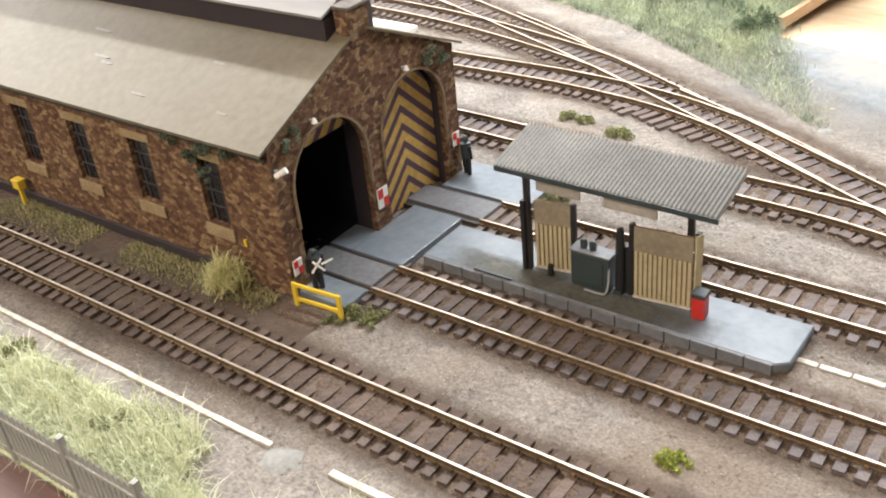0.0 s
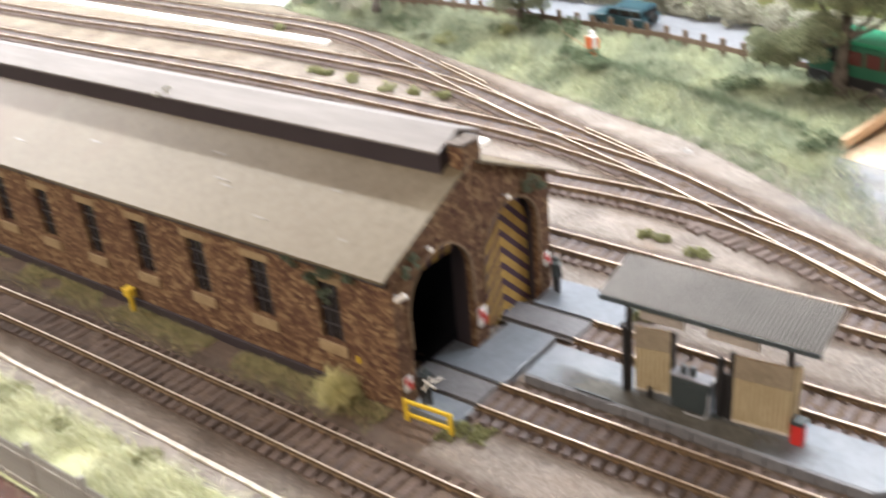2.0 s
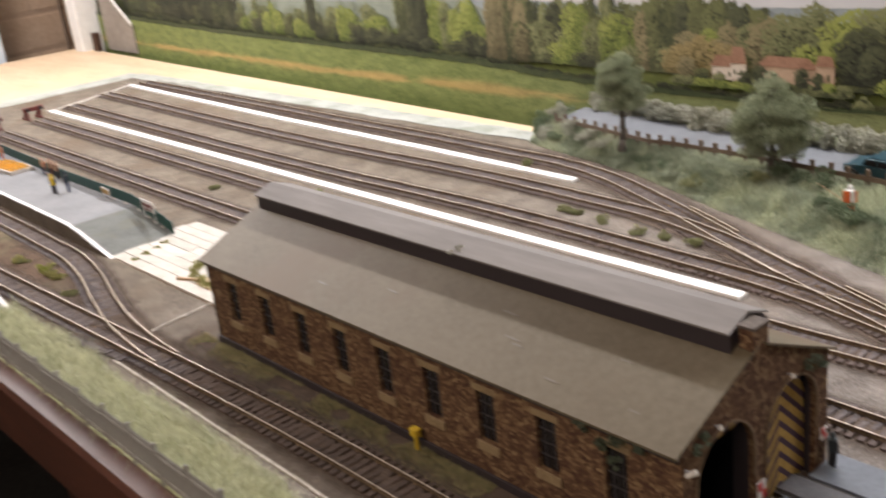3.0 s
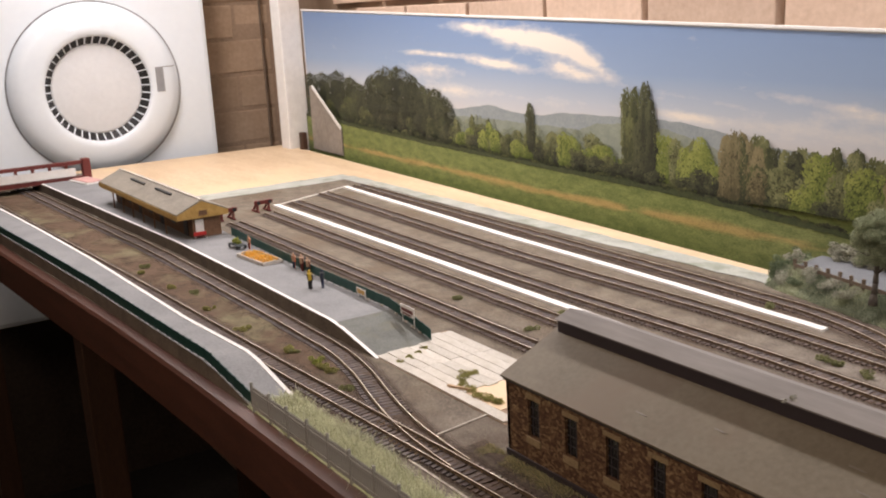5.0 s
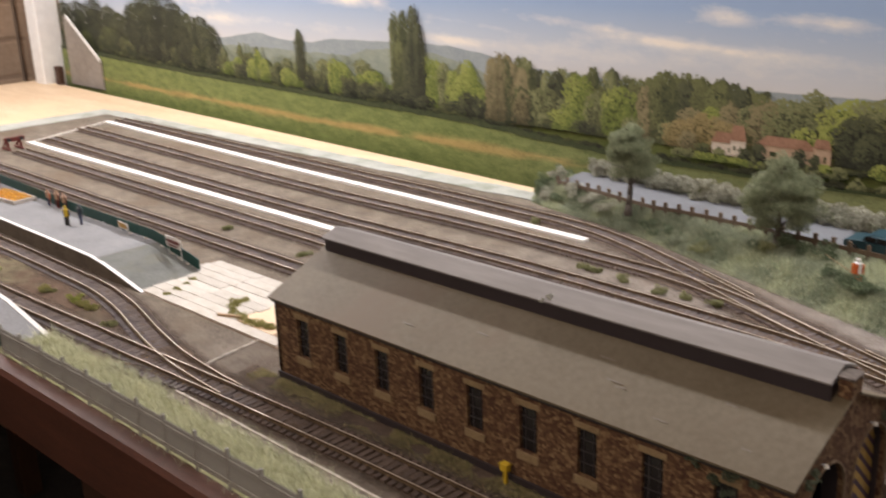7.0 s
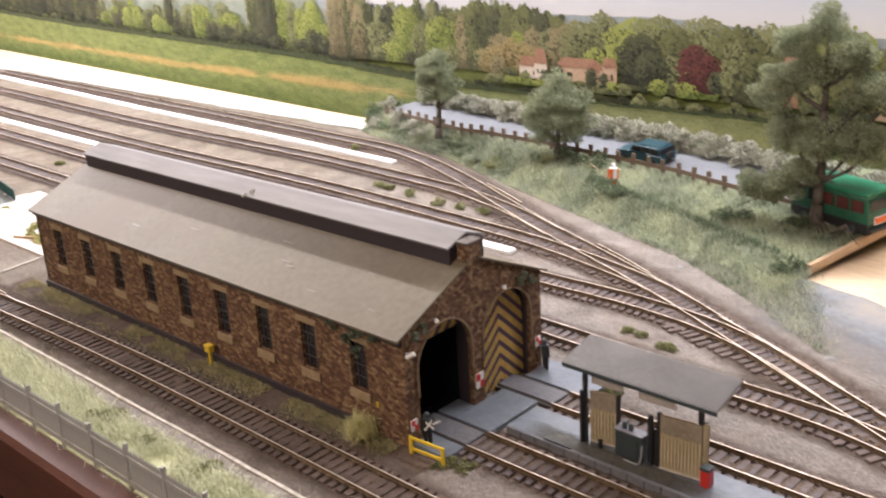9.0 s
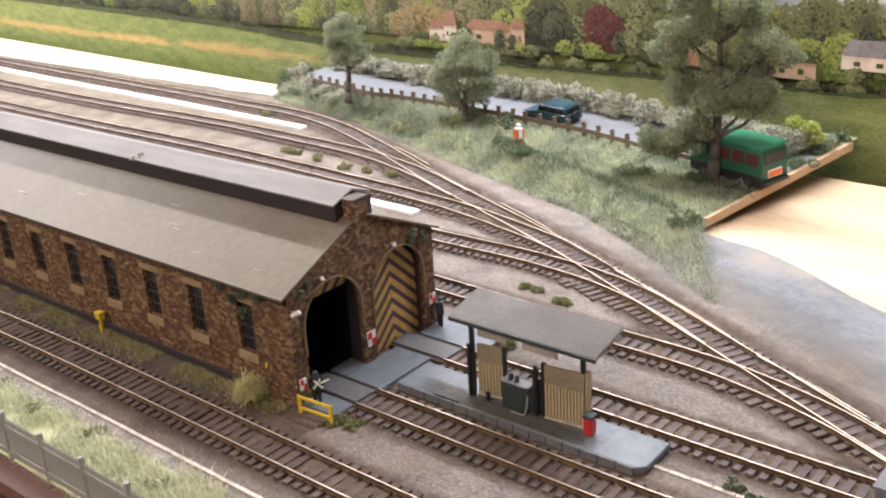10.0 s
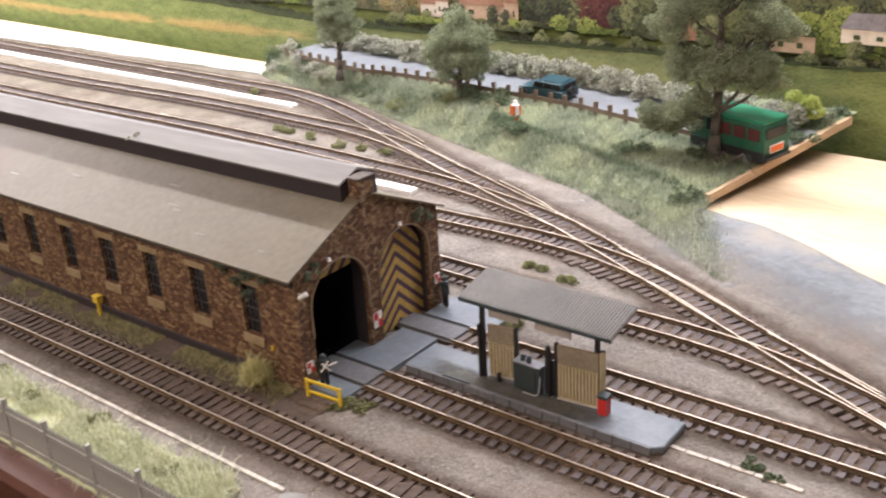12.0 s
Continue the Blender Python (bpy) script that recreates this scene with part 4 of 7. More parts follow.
VALANCE = mottled("pale_board", (0.27, 0.245, 0.222), (0.40, 0.365, 0.335), 60, 500, 0.7)


def screen(x0, x1, y0, y1):
    """A slatted screen from one post to another: plain above, slats below."""
    n = max(7, round(math.hypot(x1 - x0, y1 - y0) / 0.00165))
    s = part("screen", prism([(x0, y0), (x1, y1), (x1, y1 + 0.0008), (x0, y0 + 0.0008)], "z", ZT + 0.0005, 0.0338), SLAT_GAP, shel, "brown backing of the slatted screen")
    part("header", prism([(x0, y0 - 0.0004), (x1, y1 - 0.0004), (x1, y1 - 0.0001), (x0, y0 - 0.0001)], "z", 0.0248, 0.0338), TAUPE, s, "taupe upper panel")
    part("sill", prism([(x0, y0 - 0.0010), (x1, y1 - 0.0010), (x1, y1 - 0.0001), (x0, y0 - 0.0001)], "z", ZT, ZT + 0.0007), WHITE_PAINT, s, "white sill strip")
    for k in range(n):
        x, y = x0 + (x1 - x0) * (k + 0.5) / n, y0 + (y1 - y0) * (k + 0.5) / n
        part("slat", boxed(x - 0.00058, x + 0.00058, y - 0.0006, y - 0.0001, ZT + 0.0008, 0.0246), CREAM, s)


screen(0.0772, 0.0908, 0.0330, 0.0355)
screen(0.1162, 0.1362, 0.0325, 0.0345)
part("end_screen", prism([(0.1366, 0.0346), (0.1372, 0.0346), (0.1384, 0.0368), (0.1378, 0.0368)], "z", ZT, 0.0345), CREAM, shel, "cream end screen")
# corrugated roof; the shade in its grooves is put into darker faces
nr = 54
verts, faces = [], []
RX0, RX1, RYN, RYF, RZN, RZF = 0.0660, 0.1470, 0.0265, 0.0505, 0.0478, 0.0530
for k in range(nr * 4 + 1):
    x = RX0 + (RX1 - RX0) * k / (nr * 4)
    h = 0.0011 * math.cos(2 * math.pi * k / 4)
    for y, z in ((RYN, RZN), (RYF, RZF)):
        verts += [(x, y, z + h), (x, y, z + h - 0.0007)]
for k in range(nr * 4):
    a = k * 4
    faces += [(a, a + 4, a + 6, a + 2), (a + 1, a + 3, a + 7, a + 5), (a, a + 1, a + 5, a + 4), (a + 2, a + 6, a + 7, a + 3)]
faces += [(0, 2, 3, 1), (nr * 16, nr * 16 + 1, nr * 16 + 3, nr * 16 + 2)]
part_roof = raw("roof_sheet", verts, faces, [SHELTER_ROOF, GROOVE_SHADE], shel, "corrugated grey roof sheet with its grooves' shade in the colour")
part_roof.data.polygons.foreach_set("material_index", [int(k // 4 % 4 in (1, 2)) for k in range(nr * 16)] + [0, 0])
part("roof_edge", boxed(RX0, RX1, RYN - 0.0006, RYN - 0.00005, RZN - 0.0017, RZN + 0.0001), GREY_DARK, shel, "dark grey fascia")
part("roof_beam", boxed(RX0 + 0.002, RX1 - 0.002, 0.0315, 0.0330, 0.0462, 0.0478), BLACK, shel)
for x0, x1 in ((0.0815, 0.0985), (0.1072, 0.1262)):
    part("valance", boxed(x0, x1, 0.0278, 0.0284, 0.0412, 0.0464, bevel=0.0001), VALANCE, shel, "pale grey hanging board")

pump = thing("fuel_pump", "dark grey fuel pump cabinet with hose and domed caps", "fuel pump", "", FUEL)
part("cabinet", boxed(0.0936, 0.1085, 0.0290, 0.0345, ZT + 0.0004, 0.0200, bevel=0.0006), GREY_DARK, pump)
# paler than the cabinet: reflected light is put into the top's colour
part("top_plate", boxed(0.0932, 0.1089, 0.0286, 0.0349, 0.0201, 0.0208, bevel=0.0003), BLOCK_GREY, pump, "top plate in paler grey for the light it reflects")
part("front_panel", boxed(0.0944, 0.1062, 0.0286, 0.02895, 0.0085, 0.0180, bevel=0.0002), GREY_DARK, pump)
for x in (0.0975, 0.1010):
    part("filler_cap", lathe([(0.0, 0), (0.0012, 0), (0.0013, 0.002), (0.0009, 0.0034), (0.0, 0.0036)], (x, 0.0318, 0.0208), None, 14), GREY_DARK, pump, "grey filler cap")


def hose(name, pts, r, mat, parent):
    cu = bpy.data.curves.new(name, "CURVE")
    cu.dimensions, cu.bevel_depth, cu.bevel_resolution = "3D", r, 2
    sp = cu.splines.new("NURBS")
    sp.points.add(len(pts) - 1)
    for p, c in zip(sp.points, pts):
        p.co = (*c, 1)
    sp.use_endpoint_u, sp.order_u = True, 3
    cu.materials.append(mat)
    ob = new(name, cu)
    ob.parent = parent
    return ob


hose("hose", [(0.1080, 0.0300, 0.0170), (0.1092, 0.0280, 0.0120), (0.1085, 0.0268, 0.0072), (0.1050, 0.0270, 0.0068), (0.1000, 0.0272, 0.0068)], 0.0004, GREY_MID, pump)
col = thing("water_column", "dark upright pipe column beside the fuel pump", "pipe", "", FUEL)
part("column", lathe([(0, 0), (0.0016, 0), (0.0018, 0.004), (0.0015, 0.0225), (0.0011, 0.0255), (0.0, 0.0262)], (0.1112, 0.0322, ZT), None, 16), BLACK, col)
part("back_board", boxed(0.1125, 0.1150, 0.0326, 0.0336, ZT, 0.0250, bevel=0.0002), BLACK, col, "black back board")
part("foot", boxed(0.1094, 0.1124, 0.0302, 0.0342, ZT, ZT + 0.0014, bevel=0.0003), GREY_DARK, col)
tagged(part("valve_box", boxed(0.0842, 0.0858, 0.0288, 0.0306, ZT + 0.0004, 0.0110, bevel=0.0003), BLACK), "small black valve on the platform edge", "valve").matrix_basis = FUEL
fire = thing("fire_bucket_bin", "bright red bin with grey lid on the platform", "bin", "", FUEL)
part("bin_body", boxed(0.1380, 0.1424, 0.0300, 0.0345, 0.0060, 0.0142, bevel=0.0005), RED, fire, "bright red body")
part("lid", boxed(0.1377, 0.1427, 0.0297, 0.0348, 0.0143, 0.0160, bevel=0.0005), GREY_DARK, fire, "dark grey lid")
tagged(part("hose_reel_rod", boxed(0.0580, 0.0740, 0.0202, 0.0212, 0.0060, 0.0068, bevel=0.0002), GREY_DARK), "dark rod lying on the platform", "rod").matrix_basis = FUEL

# yellow gate rail by the shed corner
gate = thing("yellow_barrier", "bright yellow tubular barrier at the apron's edge", "barrier")
ga, gb = Vector((0.0040, -0.0190, 0)), Vector((0.0246, -0.0176, 0))
for p in (ga, gb):
    part("post", boxed(p.x - 0.0010, p.x + 0.0010, p.y - 0.0006, p.y + 0.0006, -0.0048, 0.0066, bevel=0.0003), YELLOW, gate)
for z in (0.0057, -0.0005):
    d = gb - ga
    part("rail_bar", boxed(-d.length / 2 + 0.001, d.length / 2 - 0.001, -0.0005, 0.0005, z - 0.0008, z + 0.0008, bevel=0.0003, turn=pose(*((ga + gb) / 2)[:2], 0, 0, 0, math.degrees(math.atan2(d.y, d.x)))), YELLOW, gate)

# yellow box by the shed wall
yb = thing("yellow_grit_box", "small yellow box on a post beside the shed wall", "box")
part("post", boxed(-0.1690, -0.1672, -0.0215, -0.0199, -0.0048, 0.0050), YELLOW, yb)
part("box_body", boxed(-0.1708, -0.1656, -0.0226, -0.0188, 0.0050, 0.0088, bevel=0.0005), YELLOW, yb)
part("lid", boxed(-0.1711, -0.1653, -0.0229, -0.0185, 0.0089, 0.0098, bevel=0.0003), YELLOW, yb)
tagged(part("tap_box", boxed(-0.0218, -0.0205, Y0 - 0.0012, Y0 - 0.0002, 0.0135, 0.0165, bevel=0.0003), YELLOW), "tiny yellow tap box on the shed wall", "box")
hut = thing("stop_block", "plain grey block closing the end of a siding", "stop block")
part("block", boxed(0.2590, 0.2990, 0.0560, 0.0850, -0.0050, 0.0085, bevel=0.0010), BLOCK_GREY, hut)
part("top_plate", boxed(0.2584, 0.2996, 0.0554, 0.0856, 0.0086, 0.0104, bevel=0.0004), BLOCK_GREY, hut)


# ---- palisade fence along the front edge ----
def front_fence():
    f = thing("palisade_fence", "grey palisade fence panels along the layout's front edge", "fence")
    xs = np.arange(-0.585, 0.12, 0.0335)
    pale = None
    for a, b in zip(xs, xs[1:]):
        ya, yb_ = interp(a, FRONT) + 0.002, interp(b, FRONT) + 0.002
        ang = math.degrees(math.atan2(yb_ - ya, b - a))
        lean = rng.uniform(-2, 2)
        p = part("post", boxed(-0.0009, 0.0009, -0.0011, 0.0011, -0.006, 0.0225, bevel=0.0002), FENCE_GREY, f, "grey post")
        p.matrix_basis = pose(a, ya, 0, lean, 0, ang)
        w = math.hypot(b - a, yb_ - ya)
        if pale is None:
            pale = bpy.data.meshes.new("pale")
            bm = prism([(-0.00085, 0), (0.00085, 0), (0.00085, 0.0200), (0, 0.0215), (-0.00085, 0.0200)], "y", -0.0004, 0.0002)
            bm.to_mesh(pale)
            bm.free()
            pale.materials.append(FENCE_GREY)
        n = 12
        for k in range(n):
            ob = new("pale", pale)
            ob.parent = f
            ob.matrix_basis = pose(a, ya, -0.0015, lean, 0, ang) @ pose(0.0022 + (w - 0.0044) * k / (n - 1), 0, 0)
        for z in (0.002, 0.0158):
            r = part("fence_rail", boxed(0.001, w - 0.001, -0.0010, -0.00045, z - 0.0005, z + 0.0005), FENCE_GREY, f)
            r.matrix_basis = pose(a, ya, 0, lean, 0, ang)


front_fence()

# ---- station platforms ----
ZP = 0.012
P1_F = [(-0.63, 0.0095), (-0.71, 0.0083), (-0.82, 0.0095), (-0.95, 0.0100), (-1.2, 0.0085), (-1.58, -0.0080), (-2.0, -0.027)]
P1_B = [(-0.63, 0.0765), (-0.72, 0.0760), (-0.885, 0.0760), (-1.2, 0.0855), (-1.4, 0.0900), (-2.0, 0.075)]
P2_F = [(-0.592, -0.0950), (-0.683, -0.0950), (-0.83, -0.1050), (-1.175, -0.1130), (-1.457, -0.1260), (-2.1, -0.165)]
P2_B = [(-0.596, -0.1310), (-0.667, -0.1350), (-0.83, -0.1425), (-1.03, -0.1510), (-1.26, -0.1650), (-2.1, -0.222)]


def platform(label, front, back, x0, x1, ramp_end, n=60):
    """A platform with a ramp down to ramp_end: surface, wall, and a white edge."""
    t = thing("station_platform", label, "platform", "station platforms")
    xs = np.linspace(x1, ramp_end, n)
    h = [ZP if x < x0 else ZP - (ZP + 0.0042) * ((x - x0) / (ramp_end - x0)) ** 1.05 for x in xs]

    def sheet(y_of, name, mat, z_of, label_=""):
        verts, faces = [], []
        for x, z in zip(xs, h):
            for y, dz in y_of(x, z):
                verts.append((x, y, dz))
        m = len(verts) // n
        for i in range(n - 1):
            for j in range(m - 1):
                a = i * m + j
                faces.append((a, a + m, a + m + 1, a + 1))
        return raw(name, verts, faces, mat, t, label_)

    sheet(lambda x, z: [(interp(x, front), z), (interp(x, back), z)], "surface", PLAT_GREY, None, "plain grey platform surface")
    sheet(lambda x, z: [(interp(x, front) - 0.0004, z + 0.0004), (interp(x, front) + 0.0036, z + 0.0004)], "white_edge", WHITE, None, "white painted platform edge")
    sheet(lambda x, z: [(interp(x, front) - 0.0004, z + 0.0004), (interp(x, front), -0.006)], "front_wall", PLAT_DARK, None, "dark brown platform wall")
    sheet(lambda x, z: [(interp(x, back), z), (interp(x, back), -0.006)], "rear_wall", PLAT_DARK, None)
    return t


platform("long grey island platform with a white edge and ramp", P1_F, P1_B, -0.712, -2.0, -0.630)
platform("narrow grey platform with a white edge beside the table's front", P2_F, P2_B, -0.683, -2.1, -0.592)
dark = raw("ramp_surface", [(-0.712, 0.0108, ZP + 0.0002), (-0.712, 0.0758, ZP + 0.0002), (-0.631, 0.0762, -0.0036), (-0.631, 0.0115, -0.0036)], [(0, 1, 2, 3)], mottled("ramp_grey", (0.105, 0.112, 0.105), (0.185, 0.195, 0.182), 40, 500, 0.85, 0, 0.5, 0.0006, 0.3, (0.15, 0.15, 0.12), 30))
tagged(dark, "dark gritty ramp surface at the platform's end", "ramp", kind="structure")


def green_fence(label, line, x0, x1, h, z_of, n_per=0.016):
    f = thing("platform_fence", label, "fence", "green platform fences")
    xs = np.arange(x1, x0, n_per)
    post = None
    for a, b in zip(xs, xs[1:]):
        ya, yb_ = interp(a, line), interp(b, line)
        za, zb = z_of(a), z_of(b)
        m = pose(a, ya, 0, 0, 0, math.degrees(math.atan2(yb_ - ya, b - a)))
        part("post", boxed(-0.0006, 0.0006, -0.0006, 0.0006, za, za + h * 1.06), GREEN_FENCE, f).matrix_basis = m
        w = math.hypot(b - a, yb_ - ya)
        pan = prism([(0.0006, za + 0.0012), (w - 0.0006, zb + 0.0012), (w - 0.0006, zb + h), (0.0006, za + h)], "y", -0.0003, 0.0003)
        part("fence_panel", pan, GREEN_FENCE, f).matrix_basis = m
    return f


def ramp_z(x, x0, end):
    return ZP if x < x0 else ZP - (ZP + 0.0042) * (x - x0) / (end - x0)


green_fence("dark green slatted fence along the island platform", [(x, y - 0.0012) for x, y in P1_B], -0.628, -1.18, 0.0120, lambda x: ramp_z(x, -0.712, -0.630))
green_fence("dark green slatted fence along the near platform", [(x, y + 0.0016) for x, y in P2_B], -0.595, -1.62, 0.0120, lambda x: ramp_z(x, -0.683, -0.592))
for k, (x, y) in enumerate(((-0.655, 0.0762), (-0.668, 0.0762), (-0.681, 0.0762), (-0.70, 0.0762), (-0.73, 0.0762), (-0.76, 0.0762))):
    tagged(part("white_stone", boxed(x - 0.0018, x + 0.0018, y - 0.0036, y - 0.0020, ramp_z(x, -0.712, -0.63), ramp_z(x, -0.712, -0.63) + 0.0018, bevel=0.0004), WHITE_PAINT), "small whitewashed stone at the fence's foot", "stone", "white stones")


def name_board(x, y, z, w, h, tall, label, red):
    t = thing("platform_sign", label, "sign", "", pose(x, y, z, 0, 0, -3))
    for s in (-0.42, 0.42):
        part("leg", boxed(s * w - 0.0004, s * w + 0.0004, -0.0002, 0.0004, 0, tall), WHITE, t)
    part("board", boxed(-w / 2, w / 2, -0.0009, -0.0003, tall - h, tall, bevel=0.0002), WHITE, t)
    if red:
        part("lettering_bar", boxed(-w * 0.42, w * 0.42, -0.0012, -0.0009, tall - h * 0.62, tall - h * 0.30), MAROON, t, "maroon lettering bar")
        part("lettering_bar", boxed(-w * 0.36, w * 0.30, -0.0012, -0.0009, tall - h * 0.9, tall - h * 0.74), MAROON, t)
    else:
        part("lettering_bar", boxed(-w * 0.42, w * 0.42, -0.0012, -0.0009, tall - h * 0.85, tall - h * 0.15), STATION_TRIM, t, "tan lettering bar")
    return t


name_board(-0.672, 0.0712, 0.004, 0.029, 0.0105, 0.0215, "white station sign with maroon bars on the ramp fence", True)
name_board(-0.770, 0.0715, ZP, 0.022, 0.0070, 0.0110, "pale sign board fixed along the green fence", False)


def figure(x, y, z, h, turn, mats, label, strap=False):
    """A small painted railway figure, one plain shape."""
    bm = bmesh.new()
    for s in (-1, 1):
        cyl(bm, (s * 0.07 * h, 0, 0), (s * 0.06 * h, 0, 0.47 * h), 0.055 * h, 0.075 * h, 8)
        cyl(bm, (s * 0.16 * h, 0, 0.78 * h), (s * 0.17 * h, 0.03 * h, 0.45 * h), 0.04 * h, 0.035 * h, 8)
    n_leg = len(bm.faces)
    cyl(bm, (0, 0, 0.45 * h), (0, 0, 0.82 * h), 0.12 * h, 0.14 * h, 10)
    n_body = len(bm.faces)
    bmesh.ops.create_uvsphere(bm, u_segments=10, v_segments=7, radius=0.085 * h, matrix=Matrix.Translation((0, 0, 0.92 * h)))
    n_head = len(bm.faces)
    if strap:
        for a, b in (((-0.12, -0.16, 0.52), (0.10, -0.17, 0.80)), ((0.14, -0.16, 0.50), (-0.08, -0.17, 0.78)), ((0.10, -0.15, 0.66), (0.34, -0.20, 0.74))):
            cyl(bm, [c * h for c in a], [c * h for c in b], 0.028 * h, 0.024 * h, 6)
    me = bpy.data.meshes.new("model_figure")
    bm.to_mesh(me)
    idx = [0 if k < n_leg else 1 if k < n_body else 2 if k < n_head else 3 for k in range(len(bm.faces))]
    bm.free()
    for m in mats:
        me.materials.append(m)
    me.polygons.foreach_set("material_index", idx)
    ob = new("model_figure", me)
    ob.matrix_basis = pose(x, y, z, 0, 0, turn)
    return tagged(ob, label, "model figure", "painted figures")


figure(-0.845, 0.046, ZP, 0.022, 20, [BLACK, BLACK, YELLOW], "tiny painted figurine in black standing on the platform")
figure(-0.838, 0.058, ZP, 0.022, -30, [NAVY, NAVY, GREY_DARK], "tiny painted figurine in navy standing on the platform")
figure(-0.925, 0.0735, ZP, 0.021, 0, [MAROON, MAROON, SKIN_TAN], "tiny painted figurine in maroon by the green fence")
figure(-0.905, 0.0725, ZP, 0.021, 0, [GREY_DARK, MAROON, SKIN_TAN], "tiny painted figurine in dark clothes by the fence")
figure(-0.945, 0.0720, ZP, 0.019, 0, [NAVY, ORANGE, SKIN_TAN], "tiny painted figurine in orange by the fence")
figure(-1.085, 0.0710, ZP, 0.018, 0, [MAROON, ORANGE, SKIN_TAN], "tiny seated-looking figurine by the fence")

pl = thing("flower_bed", "white-walled raised bed full of orange flowers on the platform", "flower bed", "", pose(-1.018, 0.057, ZP, 0, 0, 4))
bm = bmesh.new()
for d in ((-0.037, 0.037, -0.0140, -0.0125), (-0.037, 0.037, 0.0125, 0.0140), (-0.037, -0.0355, -0.0124, 0.0124), (0.0355, 0.037, -0.0124, 0.0124)):
    box(bm, d[0], d[1], d[2], d[3], 0, 0.0042)
part("wall", bm, WHITE_PAINT, pl, "whitewashed bed wall")
v, f = leaves([(a, b, 0.004) for a in np.linspace(-0.028, 0.028, 8) for b in (-0.007, 0, 0.007)], [0.005] * 24, 1800, 0.0009)
raw("flower_mass", v, f, ORANGE_FLOWER, pl, "orange flowers")
tr = thing("luggage_trolley", "flat grey luggage trolley carrying a yellow bundle", "trolley", "", pose(-1.100, 0.060, ZP, 0, 0, 5))
part("deck", boxed(-0.016, 0.016, -0.006, 0.006, 0.0048, 0.0064, bevel=0.0003), GREY_DARK, tr)
for sx in (-0.011, 0.011):
    for sy in (-0.006, 0.006):
        part("wheel", lathe([(0, -0.0006), (0.0026, -0.0006), (0.0026, 0.0006), (0, 0.0006)], (sx, sy, 0.0026), pose(0, 0, 0, 90), 14), BLACK, tr)
v, f = leaves([(-0.004, 0, 0.009), (0.003, 0.001, 0.0085), (-0.002, 0, 0.012)], [0.0048, 0.004, 0.0035], 500, 0.0011)
raw("bundle", v, f, LIME, tr, "yellow bundle")


# ---- station building ----
def station():
    b = thing("station_building", "small brick station building with ochre trim and grey gabled roof", "building")
    x0, x1, y0, y1, z0, ze, zr = -1.60, -1.205, 0.022, 0.078, ZP, 0.0475, 0.0650
    bm = bmesh.new()
    box(bm, x0, x1, y0 + 0.014, y1, z0, ze)
    part("wall", bm, STATION_WALL, b)
    ym = (y0 + y1) / 2
    for x in (x0, x1 - 0.001):
        part("gable", prism([(y0 + 0.012, ze), (y1, ze), (ym, zr - 0.003)], "x", x, x + 0.001), STATION_WALL, b)
    xa, xb = x0 - 0.007, x1 + 0.007
    for s in (-1, 1):
        ye = y0 - 0.010 if s < 0 else y1 + 0.009
        part("roof_slope", prism([(ye, ze + 0.0008), (ye, ze + 0.0028), (ym, zr + 0.002), (ym, zr)], "x", xa, xb), STATION_ROOF, b, "grey felt roof slope")
        part("eaves_board", boxed(xa, xb, ye - 0.0012 if s < 0 else ye + 0.0002, ye - 0.0002 if s < 0 else ye + 0.0012, ze - 0.0060, ze + 0.0012), STATION_TRIM, b, "ochre eaves board")
        part("verge_board", prism([(ye, ze - 0.0060), (ye, ze + 0.0007), (ym, zr - 0.0001), (ym, ze - 0.0060)], "x", xb + 0.0002, xb + 0.0014), STATION_TRIM, b, "ochre gable board")
    part("ridge_cap", boxed(xa, xb, ym - 0.0016, ym + 0.0016, zr + 0.0012, zr + 0.0032), WHITE_PAINT, b, "white ridge capping")
    for x in (x0 + 0.10, x0 + 0.23):
        part("roof_slot", prism([(ym - 0.0130, zr - 0.0028), (ym - 0.0130, zr - 0.0008), (ym - 0.0106, zr + 0.0004), (ym - 0.0106, zr - 0.0014)], "x", x, x + 0.075), BLACK, b, "dark slot in the roof")
    part("gable_vent", boxed(xb + 0.0015, xb + 0.0024, ym - 0.006, ym + 0.006, ze - 0.003, ze + 0.0045), STATION_WALL, b, "dark brown gable vent")
    for k in range(7):
        x = x0 + 0.028 + k * 0.055
        part("window" if k % 2 else "door", boxed(x, x + 0.018, y0 + 0.0128, y0 + 0.0138, z0 + (0.010 if k % 2 else 0), z0 + 0.028), BLACK, b)
        part("canopy_post", boxed(x + 0.03, x + 0.0318, y0 - 0.0065, y0 - 0.0047, z0, ze), STATION_WALL, b, "brown canopy post") if k < 6 else None
    part("poster_board", boxed(x1 + 0.0002, x1 + 0.0012, 0.040, 0.052, z0 + 0.008, z0 + 0.026), WHITE, b, "white poster board")
    return b


station()
seat = thing("platform_bench", "red and white bench against the station's end wall", "bench", "", pose(-1.198, 0.044, ZP, 0, 0, 90) @ Matrix.Scale(0.72, 4))
part("seat", boxed(-0.013, 0.013, -0.004, 0.004, 0.0045, 0.0057), MAROON, seat)
part("backrest", boxed(-0.013, 0.013, 0.0032, 0.0042, 0.0057, 0.0125), RED, seat)
for sx in (-0.011, 0.011):
    part("leg", boxed(sx - 0.0006, sx + 0.0006, -0.0035, 0.0035, 0, 0.0045), WHITE, seat)

